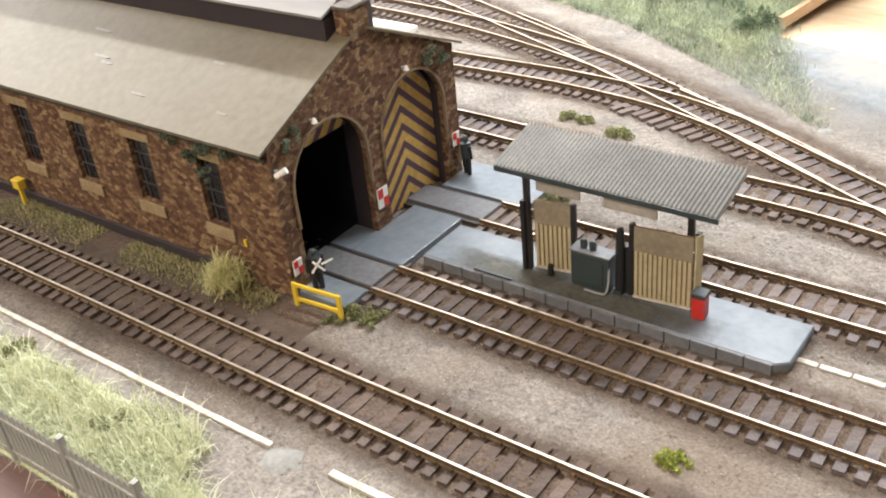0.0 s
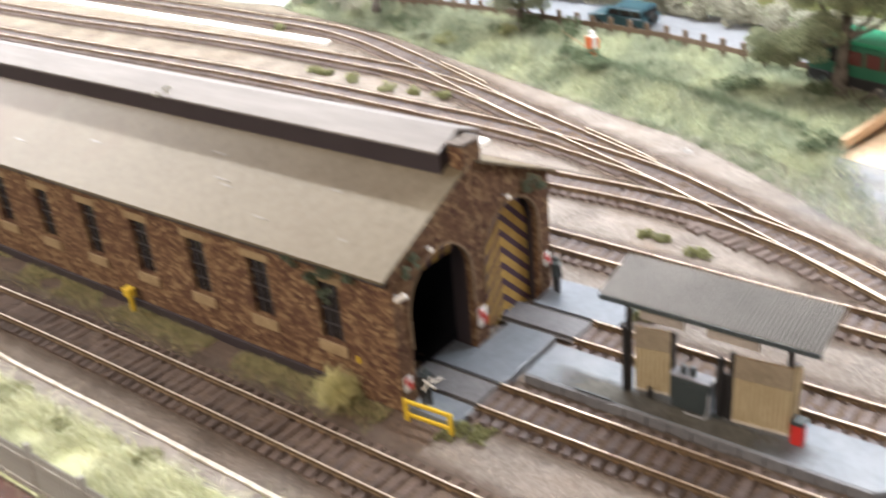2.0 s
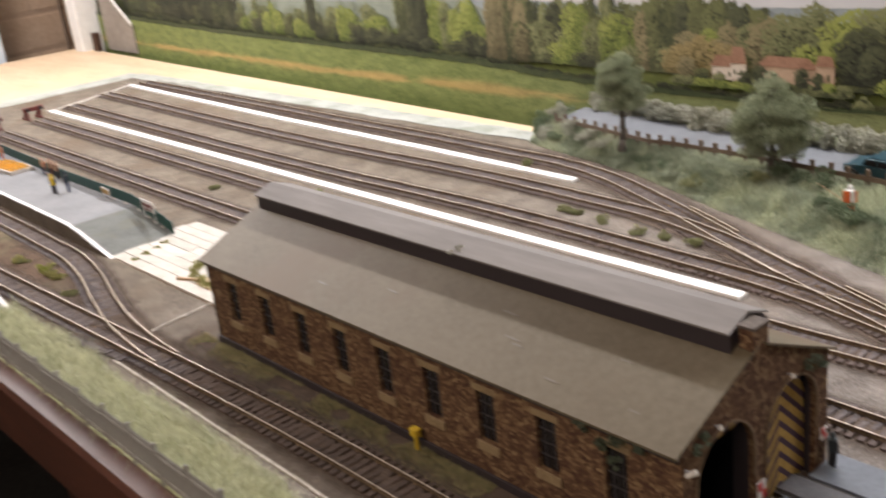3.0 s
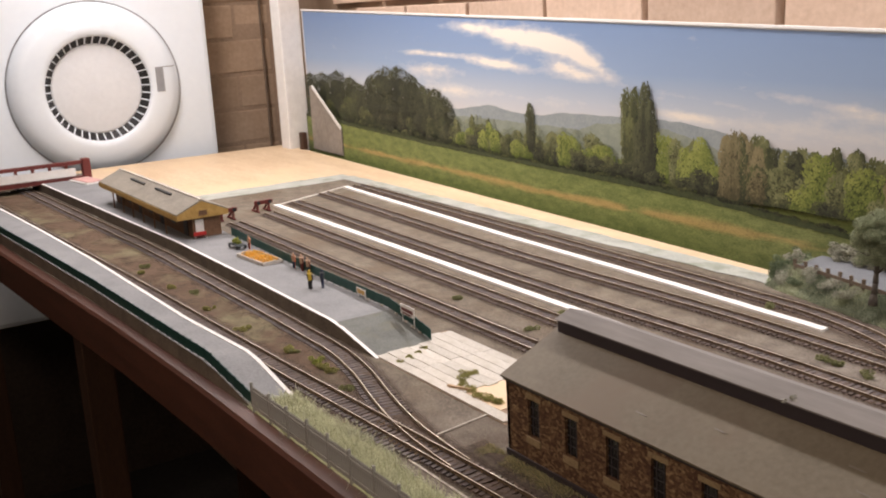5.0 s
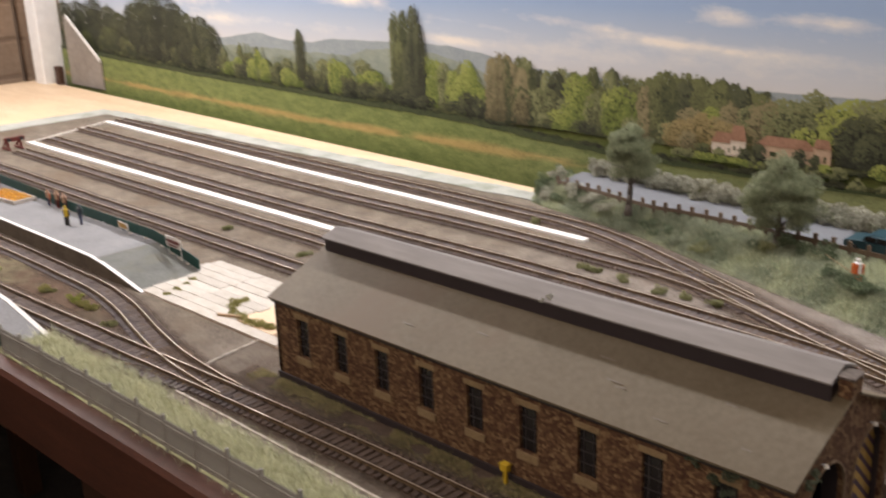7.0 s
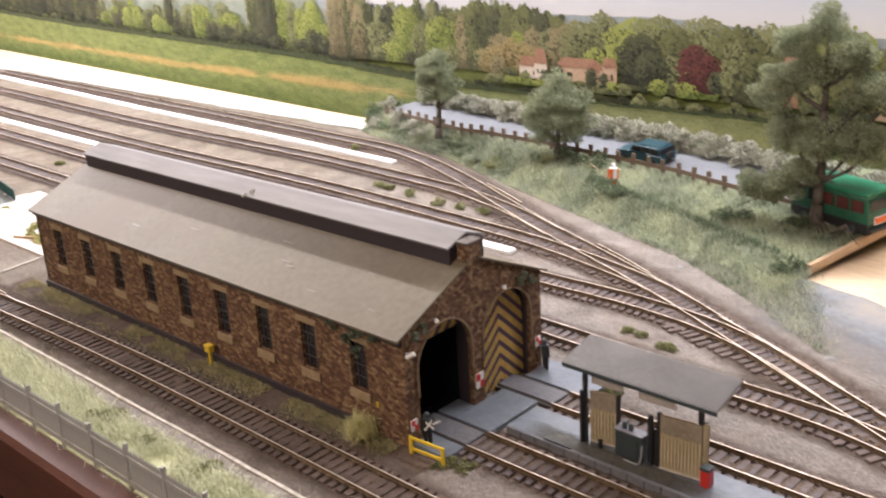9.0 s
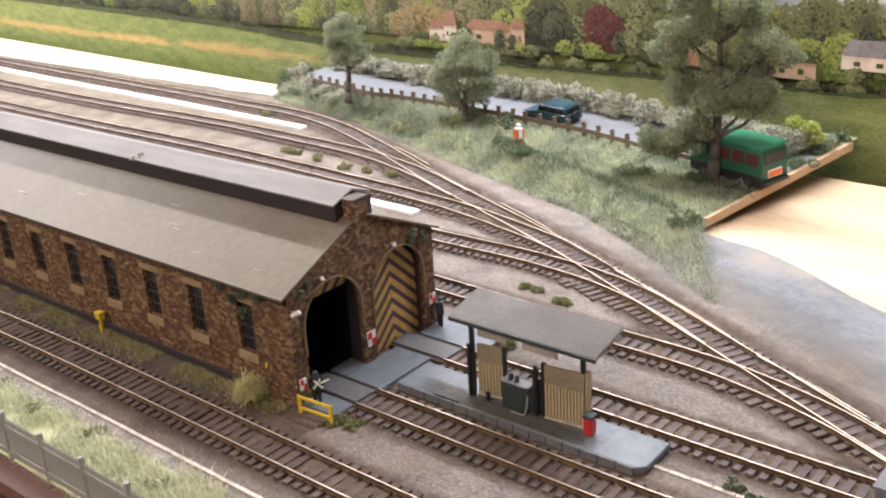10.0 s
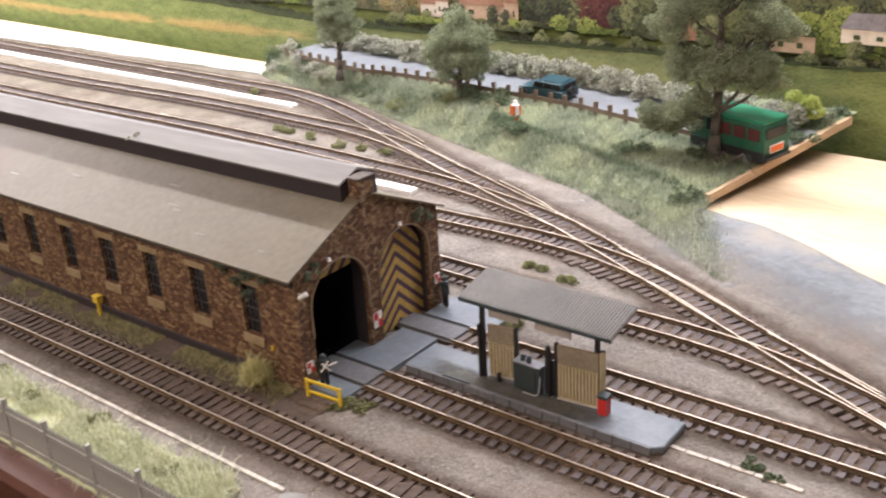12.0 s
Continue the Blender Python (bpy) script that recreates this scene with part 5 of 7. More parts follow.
# buffer stop of red-brown timber at the end of a siding
bs = thing("buffer_stop", "red-brown timber buffer stop at the siding's end", "buffer stop", "", pose(-1.385, 0.218, -0.003, 0, 0, 0))
for sy in (-0.010, 0.010):
    part("upright", boxed(-0.0016, 0.0016, sy - 0.0018, sy + 0.0018, 0, 0.020), MAROON, bs)
    part("brace", boxed(-0.0012, 0.0012, sy - 0.0014, sy + 0.0014, -0.014, 0.014, turn=pose(-0.010, 0, 0.0095, 0, 48, 0)), MAROON, bs)
    part("foot_beam", boxed(-0.024, 0.006, sy - 0.0018, sy + 0.0018, 0, 0.0022), MAROON, bs)
    part("buffer", lathe([(0, 0), (0.0014, 0), (0.0014, 0.003), (0.003, 0.0032), (0.003, 0.0042), (0, 0.0044)], (0.0032, sy, 0.0165), pose(0, 0, 0, 0, 90), 14), BLACK, bs)
part("buffer_beam", boxed(0.0016, 0.0038, -0.016, 0.016, 0.0130, 0.0195, bevel=0.0003), MAROON, bs, "red-brown buffer beam")

copy_thing(bs, pose(-1.362, 0.146, -0.003, 0, 0, 0))["label"] = "red-brown timber buffer stop behind the station building"

# dark red lattice bridge at the far end of the platforms
br = thing("girder_bridge", "dark red model girder bridge at the far end of the platforms", "bridge")
for y in (-0.10, 0.062):
    for z0, z1 in ((0.010, 0.018), (0.042, 0.049)):
        part("girder_flange", boxed(-1.935, -1.925, -0.20, 0.066, z0, z1), MAROON, br) if y < 0 else None
for k in range(9):
    y = -0.195 + k * 0.032
    part("stanchion", boxed(-1.934, -1.926, y - 0.0025, y + 0.0025, 0.018, 0.042), MAROON, br)
part("deck", boxed(-1.990, -1.936, -0.20, 0.066, 0.010, 0.014), PLAT_DARK, br)
part("end_post", boxed(-1.940, -1.920, 0.060, 0.075, 0.010, 0.052, bevel=0.001), MAROON, br)
part("bridge_sign", boxed(-1.9238, -1.9228, -0.14, 0.045, 0.020, 0.036), WHITE, br, "long white board")
ty = thing("card_tray", "pink and white card tray on the platform", "tray", "", pose(-1.875, 0.055, ZP, 0, 0, 10))
part("tray_base", boxed(-0.042, 0.042, -0.021, 0.021, 0.0004, 0.003), WHITE, ty)
part("tray_lining", boxed(-0.036, 0.036, -0.016, 0.016, 0.0031, 0.005), plain("pink_card", (0.62, 0.36, 0.33)), ty, "faded pink lining")

figure(0.0070, -0.0095, -0.0010, 0.0180, 60, [BLACK, BLACK, GREY_DARK, WHITE], "tiny painted figurine in black with white straps beside the shed doorway", True)
figure(0.0045, 0.0925, -0.0010, 0.0185, -20, [BLACK, BLACK, GREY_DARK], "tiny painted figurine in dark clothes at the shed corner")

# ---- concrete pad of slabs behind the shed's far end ----
pad = tagged(part("concrete_pad", boxed(-0.655, -0.430, 0.012, 0.107, -0.0060, -0.0040), MORTAR), "joint bed of the concrete pad", "pavement", kind="structure")
slab_me = bpy.data.meshes.new("slab")
bm = boxed(-0.0365, 0.0365, -0.0056, 0.0056, -0.0041, -0.0026, bevel=0.0003)
bm.to_mesh(slab_me)
bm.free()
slab_me.materials.append(CONCRETE)
for j in range(8):
    for i in range(3):
        x, y = -0.6165 + i * 0.0735 + (0.003 if j % 2 else 0.0), 0.0185 + j * 0.01175
        if i == 2 and 1 <= j <= 4:
            continue
        ob = new("slab", slab_me)
        ob.matrix_basis = pose(x, y, rng.uniform(-0.0003, 0.0002), 0, 0, rng.uniform(-0.5, 0.5))
        ob.parent = pad
tagged(part("bare_patch", prism([(-0.525, 0.026), (-0.455, 0.026), (-0.455, 0.070), (-0.520, 0.072)], "z", -0.0050, -0.0034), PLY), "bare plywood patch inside the concrete pad", "patch", kind="structure")
tagged(part("wood_offcut", boxed(-0.012, 0.012, -0.0011, 0.0011, -0.001, 0.001, turn=pose(-0.513, 0.0255, -0.0015, 0, 0, 24)), BOARD_EDGE), "short strip of wood lying on the pad", "offcut")

# ---- the raised bank with its road ----
def bank_z(x, y):
    foot = interp(x, BANK_FOOT)
    t = min(1.0, max(0.0, (y - foot) / 0.030))
    return -0.0046 + (max(tilt_z(x, y), -0.002) + 0.0046) * (t * t * (3 - 2 * t) * 0.5 + t * 0.5)


verts, faces = [], []
nu, nv = 150, 46
for i in range(nu):
    u = i / (nu - 1)
    for j in range(nv):
        v = j / (nv - 1)
        x = -0.56 + u * 0.60
        y0 = interp(x, BANK_FOOT) - 0.004
        y = y0 + (0.510 - 0.06 * x - 0.012 - y0) * v
        x = x + (board_side(y) - 0.04) * u**2
        z = bank_z(x, y)
        if y < interp(x, FENCE_LINE) - 0.004:
            z += grain(x, y, 60, 0.0014) + grain(x, y, 250, 0.0009)
        if y < 0.3146:
            z -= 0.010 * max(0.0, u - 0.94) / 0.06
        verts.append((x, y, z))
for i in range(nu - 1):
    for j in range(nv - 1):
        a = i * nv + j
        faces.append((a, a + nv, a + nv + 1, a + 1))
BANK = mottled("bank_earth", (0.115, 0.135, 0.075), (0.26, 0.285, 0.17), 30, 500, 0.95)
tagged(raw("bank", verts, faces, BANK, smooth=True), "grassy bank that rises to a lane", "bank", kind="structure")


def lane(x, d):
    return interp(x, FENCE_LINE) + d


verts, faces = [], []
for i in range(90):
    x = -0.535 + 0.605 * i / 89
    for j in range(6):
        y = lane(x, 0.006) + 0.050 * j / 5
        xx = x + (board_side(y) - 0.072) * (i / 89)
        verts.append((xx, y, bank_z(xx, y) + 0.0012 + grain(xx, y, 40, 0.0003)))
for i in range(89):
    for j in range(5):
        a = i * 6 + j
        faces.append((a, a + 6, a + 7, a + 1))
tagged(raw("road", verts, faces, ROAD, smooth=True), "pale grey narrow tarred lane", "road", kind="structure")
bd = thing("scenery_board_edge", "bare wooden edge of the raised scenery board", "board")
side = [(y, 0.005 + (y - 0.3146) * 0.105 - 0.0060, 0.005 + (y - 0.3146) * 0.105 + 0.0004) for y in (0.3146, 0.36, 0.42, 0.484)]
verts, faces = [], []
for y, zb, zt in side:
    x = board_side(y)
    verts += [(x - 0.001, y, zb), (x + 0.0024, y, zb), (x + 0.0024, y, zt), (x - 0.001, y, zt)]
for k in range(len(side) - 1):
    a = 4 * k
    for i in range(4):
        faces.append((a + i, a + (i + 1) % 4, a + 4 + (i + 1) % 4, a + 4 + i))
faces += [(3, 2, 1, 0), tuple(range(4 * len(side) - 4, 4 * len(side)))]
raw("edge_board", verts, faces, BOARD_EDGE, bd)
part("riser", boxed(-0.20, 0.060, 0.455, 0.465, -0.0054, 0.0100), TIMBER, bd)


# lane fence of posts and rails
def lane_fence():
    f = thing("post_fence", "low brown post and rail fence along the lane", "fence")
    xs = np.arange(-0.53, 0.022, 0.0165)
    for k, x in enumerate(xs):
        y = lane(x, 0.0)
        z = bank_z(x, y)
        part("post", boxed(-0.0017, 0.0017, -0.0013, 0.0013, -0.003, 0.0132, bevel=0.0003), FENCE_WOOD, f).matrix_basis = pose(x, y, z, rng.uniform(-4, 4), rng.uniform(-4, 4), 0)
        if k + 1 < len(xs):
            x2 = xs[k + 1]
            y2 = lane(x2, 0.0)
            z2 = bank_z(x2, y2)
            d = Vector((x2 - x, y2 - y, z2 - z))
            m = Matrix.Translation(((x + x2) / 2, (y + y2) / 2 - 0.0014, (z + z2) / 2 + 0.0064)) @ pose(0, 0, 0, 0, -math.degrees(math.atan2(d.z, math.hypot(d.x, d.y))), math.degrees(math.atan2(d.y, d.x)))
            part("fence_rail", boxed(-d.length / 2, d.length / 2, -0.0004, 0.0004, -0.0019, 0.0019), FENCE_WOOD, f).matrix_basis = m


lane_fence()


# ---- planting ----
def spots_in(n, sample):
    out = []
    while len(out) < n:
        p = sample()
        if p is not None:
            out.append(p)
    return np.array(out)


def front_spot():
    x = rng.uniform(-0.60, 0.20)
    y = rng.uniform(interp(x, FRONT) + 0.003, -0.0850)
    d = noise.noise((x * 28, y * 28, 1.7))
    if 0.035 < x < 0.085 and y > -0.105 + 0.02 * d:
        return None
    if d < -0.55 or (y > -0.0895 and d < 0.12):
        return None
    return (x, y, -0.0044)


verts, faces = [], []
for i in range(160):
    x = -0.60 + 0.80 * i / 159
    y0, y1 = interp(x, FRONT) + 0.0015, -0.0885 + 0.0035 * noise.noise((x * 45, 0, 2))
    if 0.03 < x < 0.09:
        y1 = -0.104 + 0.004 * noise.noise((x * 45, 0, 2))
    for j in range(14):
        y = y0 + (y1 - y0) * j / 13
        verts.append((x, y, -0.0036 - 0.0012 * (j == 13) + grain(x, y, 160, 0.0007)))
for i in range(159):
    for j in range(13):
        a = i * 14 + j
        faces.append((a, a + 14, a + 15, a + 1))
TURF = mottled("turf", (0.34, 0.355, 0.19), (0.58, 0.58, 0.38), 45, 700, 0.95, 0, 0.8, 0.001)
tagged(raw("turf", verts, faces, TURF, smooth=True), "pale turf strip along the front edge", "grass", kind="structure")
blades("grass", spots_in(34000, front_spot), 0.0062, 0.00020, 1.35, GRASS, "pale yellow-green static grass along the front edge")
blades("grass", spots_in(11000, front_spot), 0.0125, 0.00024, 1.55, GRASS, "long pale strands of grass along the front edge")


def wall_spot():
    x = rng.uniform(X1 - 0.02, -0.005)
    y = Y0 - 0.002 - abs(rng.normal(0, 0.0075))
    if y < -0.037 or noise.noise((x * 35, y * 60, 5)) < -0.25:
        return None
    return (x, y, -0.0044)


blades("grass", spots_in(9000, wall_spot), 0.0028, 0.0002, 1.1, TUFT, "short green grass along the shed wall")
blades("grass", spots_in(6000, wall_spot), 0.0034, 0.0002, 1.2, GRASS_DRY, "short dry grass along the shed wall")
verts, faces, fade = [], [], []
for i in range(100):
    x = X1 - 0.03 + (0.03 - X1 + 0.02) * i / 99
    for j in range(9):
        y = Y0 - 0.0003 - 0.0032 * j
        verts.append((x, y, -0.0036 + grain(x, y, 150, 0.0004)))
        fade.append(min(1.0, (8 - j) / 5.0))
for i in range(99):
    for j in range(8):
        a = i * 9 + j
        faces.append((a, a + 9, a + 10, a + 1))
ob = raw("dirt_strip", verts, faces, BED, smooth=True)
set_fade(ob, fade)
tagged(ob, "dark brown earth along the foot of the shed", "ground", kind="structure")


def bank_spot():
    x = rng.uniform(-0.55, 0.125)
    y = rng.uniform(interp(x, BANK_FOOT) - 0.006, interp(x, FENCE_LINE) + 0.004)
    if x > board_side(y) + (rng.normal(-0.004, 0.006) if y < 0.310 else -0.001):
        return None
    return (x, y, bank_z(x, y) - 0.0006)


sp = spots_in(70000, bank_spot)
kind = np.array([noise.noise((p[0] * 26, p[1] * 26, 6.1)) + 0.5 * noise.noise((p[0] * 90, p[1] * 90, 2.1)) for p in sp])
blades("grass", sp[kind < 0.26], 0.0066, 0.00021, 1.4, GRASS_BANK, "thick rough grass over the bank")
blades("grass", sp[kind >= 0.26], 0.0075, 0.00021, 1.5, GRASS_PALE, "pale straw-green grass over the bank")
blades("grass", sp[(kind < -0.28)] + np.array([0.0004, 0.0003, 0]), 0.0058, 0.00025, 1.2, SHRUB, "dark green weeds among the bank's grass")
wet = np.stack([rng.uniform(-0.16, 0.040, 2600), np.zeros(2600), np.zeros(2600)], 1)
wet[:, 1] = 0.3330 - 0.333 * wet[:, 0] + rng.normal(0, 0.0016, 2600)
wet[:, 2] = [bank_z(p[0], p[1]) for p in wet]
blades("grass", wet, 0.0062, 0.00028, 1.1, SHRUB, "dark line of weeds along a ditch in the bank")
low = [s for s in spots_in(16000, bank_spot) if (s[1] - interp(s[0], BANK_FOOT)) < 0.035 + 0.02 * noise.noise((s[0] * 20, 3, 3))]
blades("grass", np.array(low), 0.0048, 0.00025, 1.1, GRASS, "paler grass at the foot of the bank")


def verge_spot():
    x = rng.uniform(-0.54, 0.10)
    y = rng.uniform(lane(x, 0.056), 0.512 - 0.06 * x)
    if x > board_side(y) - 0.002:
        return None
    return (x, y, bank_z(x, y))


blades("grass", spots_in(7000, verge_spot), 0.0040, 0.00025, 1.0, GRASS_BANK, "rough grass behind the lane")


def grit(n, x0, x1, y0, y1):
    """Loose crumbs of stone strewn over the ground: small lopsided pyramids."""
    c = np.stack([rng.uniform(x0, x1, n), rng.uniform(y0, y1, n), np.full(n, -0.0040)], 1)
    c = c[[noise.noise((p[0] * 30, p[1] * 30, 8.8)) > -0.25 for p in c]]
    n = len(c)
    a = rng.uniform(0, 2 * math.pi, n)
    s = rng.uniform(0.00022, 0.00048, n) * rng.choice([1, 1, 1, 1.6], n)
    ring = [c + np.stack([s * np.cos(a + k * 2.094) * rng.uniform(0.7, 1.3, n), s * np.sin(a + k * 2.094) * rng.uniform(0.7, 1.3, n), 0 * s], 1) for k in range(3)]
    top = c + np.stack([0 * s, 0 * s, s * rng.uniform(0.3, 0.6, n)], 1)
    v = np.stack([*ring, top], 1).reshape(-1, 3)
    b = np.arange(n)[:, None] * 4
    f = np.concatenate([b + np.array(t) for t in ((0, 1, 3), (1, 2, 3), (2, 0, 3))]).tolist()
    tagged(raw("loose_grit", v, f, GRIT), "loose crumbs of pale stone between the tracks", "gravel", kind="stuff")


grit(60000, -0.45, 0.42, -0.088, 0.26)
grit(9000, -1.55, -0.45, -0.12, 0.46)


# brown dirt between the running lines at the station
verts, faces, fade = [], [], []
for i in range(110):
    x = -0.50 - 1.64 * i / 109
    ya, yb_ = interp(x, [(-0.5, -0.066), (-1.07, -0.092), (-1.58, -0.120), (-2.16, -0.152)]), interp(x, [(-0.5, -0.048), (-0.6, -0.022), (-0.74, -0.004), (-1.2, -0.006), (-1.58, -0.022), (-2.16, -0.048)])
    for j in range(12):
        y = ya - 0.006 + (yb_ - ya + 0.010) * j / 11
        verts.append((x, y, -0.0036 + grain(x, y, 150, 0.0005)))
        fade.append(min(1.0, (x + 0.50) / -0.15) * 0.95)
for i in range(109):
    for j in range(11):
        a = i * 12 + j
        faces.append((a, a + 12, a + 13, a + 1))
DIRT = faded(speckled(mottled("platform_dirt", (0.074, 0.045, 0.030), (0.160, 0.110, 0.077), 18, 500, 0.95, 0, 0.9, 0.0010, 0.2, (0.190, 0.165, 0.102), 14), 900, 0.74, 1.22), 60)
ob = raw("dirt_strip", verts, faces, DIRT, smooth=True)
set_fade(ob, fade)
tagged(ob, "dark brown dirt between the platform lines", "ground", kind="structure")


def blob(x, y, r, mat, label, z=-0.0040):
    """A low lump of dried filler with a ragged edge."""
    bm = bmesh.new()
    rim = [bm.verts.new((x + r * k * math.cos(a), y + 0.8 * r * k * math.sin(a), z - 0.0004)) for a, k in ((2 * math.pi * q / 11, rng.uniform(0.7, 1.2)) for q in range(11))]
    mid = [bm.verts.new(((v.co.x - x) * 0.55 + x, (v.co.y - y) * 0.55 + y, z + 0.0007)) for v in rim]
    bm.faces.new(mid)
    for q in range(11):
        bm.faces.new((rim[q - 1], rim[q], mid[q], mid[q - 1]))
    tagged(part("filler_lump", bm, mat, None, "", True), label, "filler", "filler lumps")


blob(0.0566, -0.0820, 0.0085, FILLER, "flat lump of pale grey filler by the kerb", -0.0042)
blob(-0.0185, 0.2826, 0.0040, FILLER, "small lump of grey filler by the ladder")
blob(0.1264, 0.2043, 0.0040, FILLER, "small lump of grey filler by the last turnout")
blob(0.1175, 0.1230, 0.0026, FILLER, "tiny pale lump of glue beside a rail")
blob(0.2500, 0.0905, 0.0030, FILLER, "tiny pale lump of glue beside a rail")


def bush(name, x, y, z, clumps, count, size, mat, label, category="bush", group=""):
    cs = [(x + a, y + b, z + c) for a, b, c, r in clumps]
    v, f = leaves(cs, [r for *_, r in clumps], count, size)
    ob = raw(name, v, f, mat)
    return tagged(ob, label, category, group)


def heap(r, n, flat=0.5):
    return [(rng.normal(0, r * 0.5), rng.normal(0, r * 0.5), abs(rng.normal(0, r * flat * 0.5)) + r * 0.12, r * rng.uniform(0.35, 0.6)) for _ in range(n)]


for x, y, r, m in ((0.0433, 0.1607, 0.0064, TUFT), (0.012, 0.170, 0.0050, TUFT), (0.022, 0.168, 0.0036, TUFT), (0.1555, -0.0240, 0.0036, LIME), (0.1600, -0.0222, 0.0030, LIME), (0.209, 0.0425, 0.0044, SHRUB), (0.217, 0.0390, 0.0036, SHRUB),
                   (-0.62, 0.2250, 0.0055, TUFT), (-0.60, 0.172, 0.006, TUFT), (-0.74, 0.176, 0.006, TUFT), (-0.66, -0.040, 0.007, LIME), (-0.58, -0.0485, 0.006, TUFT), (-0.70, -0.0440, 0.006, TUFT), (-0.98, -0.045, 0.007, TUFT), (-1.15, -0.05, 0.008, TUFT),
                   (0.030, -0.0150, 0.0055, TUFT), (0.036, -0.0110, 0.0045, TUFT), (0.022, -0.0195, 0.0035, TUFT), (0.0475, 0.0950, 0.0075, TUFT), (0.040, 0.0860, 0.004, TUFT), (0.004, 0.0900, 0.0045, SHRUB),
                   (-0.16, -0.0930, 0.008, TUFT), (-0.07, -0.0925, 0.006, TUFT), (-0.005, -0.101, 0.006, TUFT), (-0.118, -0.098, 0.006, TUFT)):
    bush("grass_tuft", x, y, -0.0045, heap(r, 7, 0.35), int(620 * (r / 0.005) ** 1.5), 0.0007, m, "small tuft of weeds between the tracks" if y > -0.05 else "low green weeds in the grass", "tuft", "weed tufts")
bush("dry_bush", -0.0290, -0.0235, -0.0045, heap(0.0062, 8, 0.7), 320, 0.0009, GRASS_DRY, "dry straw-coloured bush by the shed corner", "bush")
wiry = np.array([(-0.029 + rng.normal(0, 0.003), -0.0235 + rng.normal(0, 0.003), -0.003 + abs(rng.normal(0, 0.003))) for _ in range(1300)])
blades("dry_stalks", wiry, 0.0088, 0.00022, 1.3, STRAW, "wiry dry stalks sprouting by the shed corner", "grass")
# creeper on the eaves of the shed
IVY = leafy("ivy_pale", (0.035, 0.055, 0.035), (0.22, 0.26, 0.19))
for x, y, z, r in ((-0.0400, Y0 - 0.003, 0.0500, 0.0045), (-0.0300, Y0 - 0.003, 0.0520, 0.0045), (-0.0500, Y0 - 0.003, 0.0535, 0.003), (-0.0185, Y0 - 0.003, 0.0535, 0.003), (-0.0330, Y0 - 0.003, 0.0440, 0.003), (0.0015, -0.0075, 0.0560, 0.003), (0.0015, -0.0030, 0.0605, 0.0028), (0.0016, 0.0760, 0.0600, 0.0042), (0.0016, 0.0850, 0.0580, 0.0040)):
    bush("ivy", x, y, z, [(rng.normal(0, r * 0.5), rng.normal(0, 0.0006), rng.normal(0, r * 0.5), r * 0.45) for _ in range(7)], 420, 0.0005, IVY, "dull green ivy clinging under the shed eaves", "ivy", "ivy clumps")
# weeds in the yard and between the platform lines
TUFT_SPOTS = ((-0.360, 0.310, 0.0065), (-0.346, 0.309, 0.005), (-0.314, 0.303, 0.0070), (-0.271, 0.299, 0.0060), (-0.250, 0.299, 0.0055), (-0.223, 0.301, 0.0065), (-0.490, 0.396, 0.006),
              (-0.800, -0.0555, 0.0055), (-0.703, -0.0455, 0.0055), (-0.643, -0.0425, 0.006), (-0.628, -0.0400, 0.005), (-0.90, -0.057, 0.005), (-1.02, -0.060, 0.005), (-1.12, -0.064, 0.006))
for x, y, r in TUFT_SPOTS:
    bush("weed_tuft", x, y, -0.0036, heap(r, 9, 0.5), 800, 0.0007, TUFT if y > 0 else MOSS, "olive tuft of weeds between the yard tracks", "weeds", "yard weeds")
for x, y, r in ((-0.536, 0.054, 0.005), (-0.536, 0.046, 0.006), (-0.531, 0.039, 0.006), (-0.521, 0.034, 0.005), (-0.505, 0.032, 0.006), (-0.492, 0.031, 0.006), (-0.479, 0.032, 0.005), (-0.468, 0.033, 0.006), (-0.606, 0.022, 0.003), (-0.610, 0.034, 0.004), (-0.616, 0.047, 0.003), (-0.622, 0.058, 0.003)):
    bush("moss_clump", x, y, -0.0034, heap(r, 8, 0.20), 800, 0.0006, MOSS, "olive moss heaped round the bare patch", "moss", "moss clumps")
bush("moss_patch", -0.178, 0.034, 0.0900, heap(0.004, 5), 140, 0.0008, LICHEN, "grey moss on the ridge", "moss")

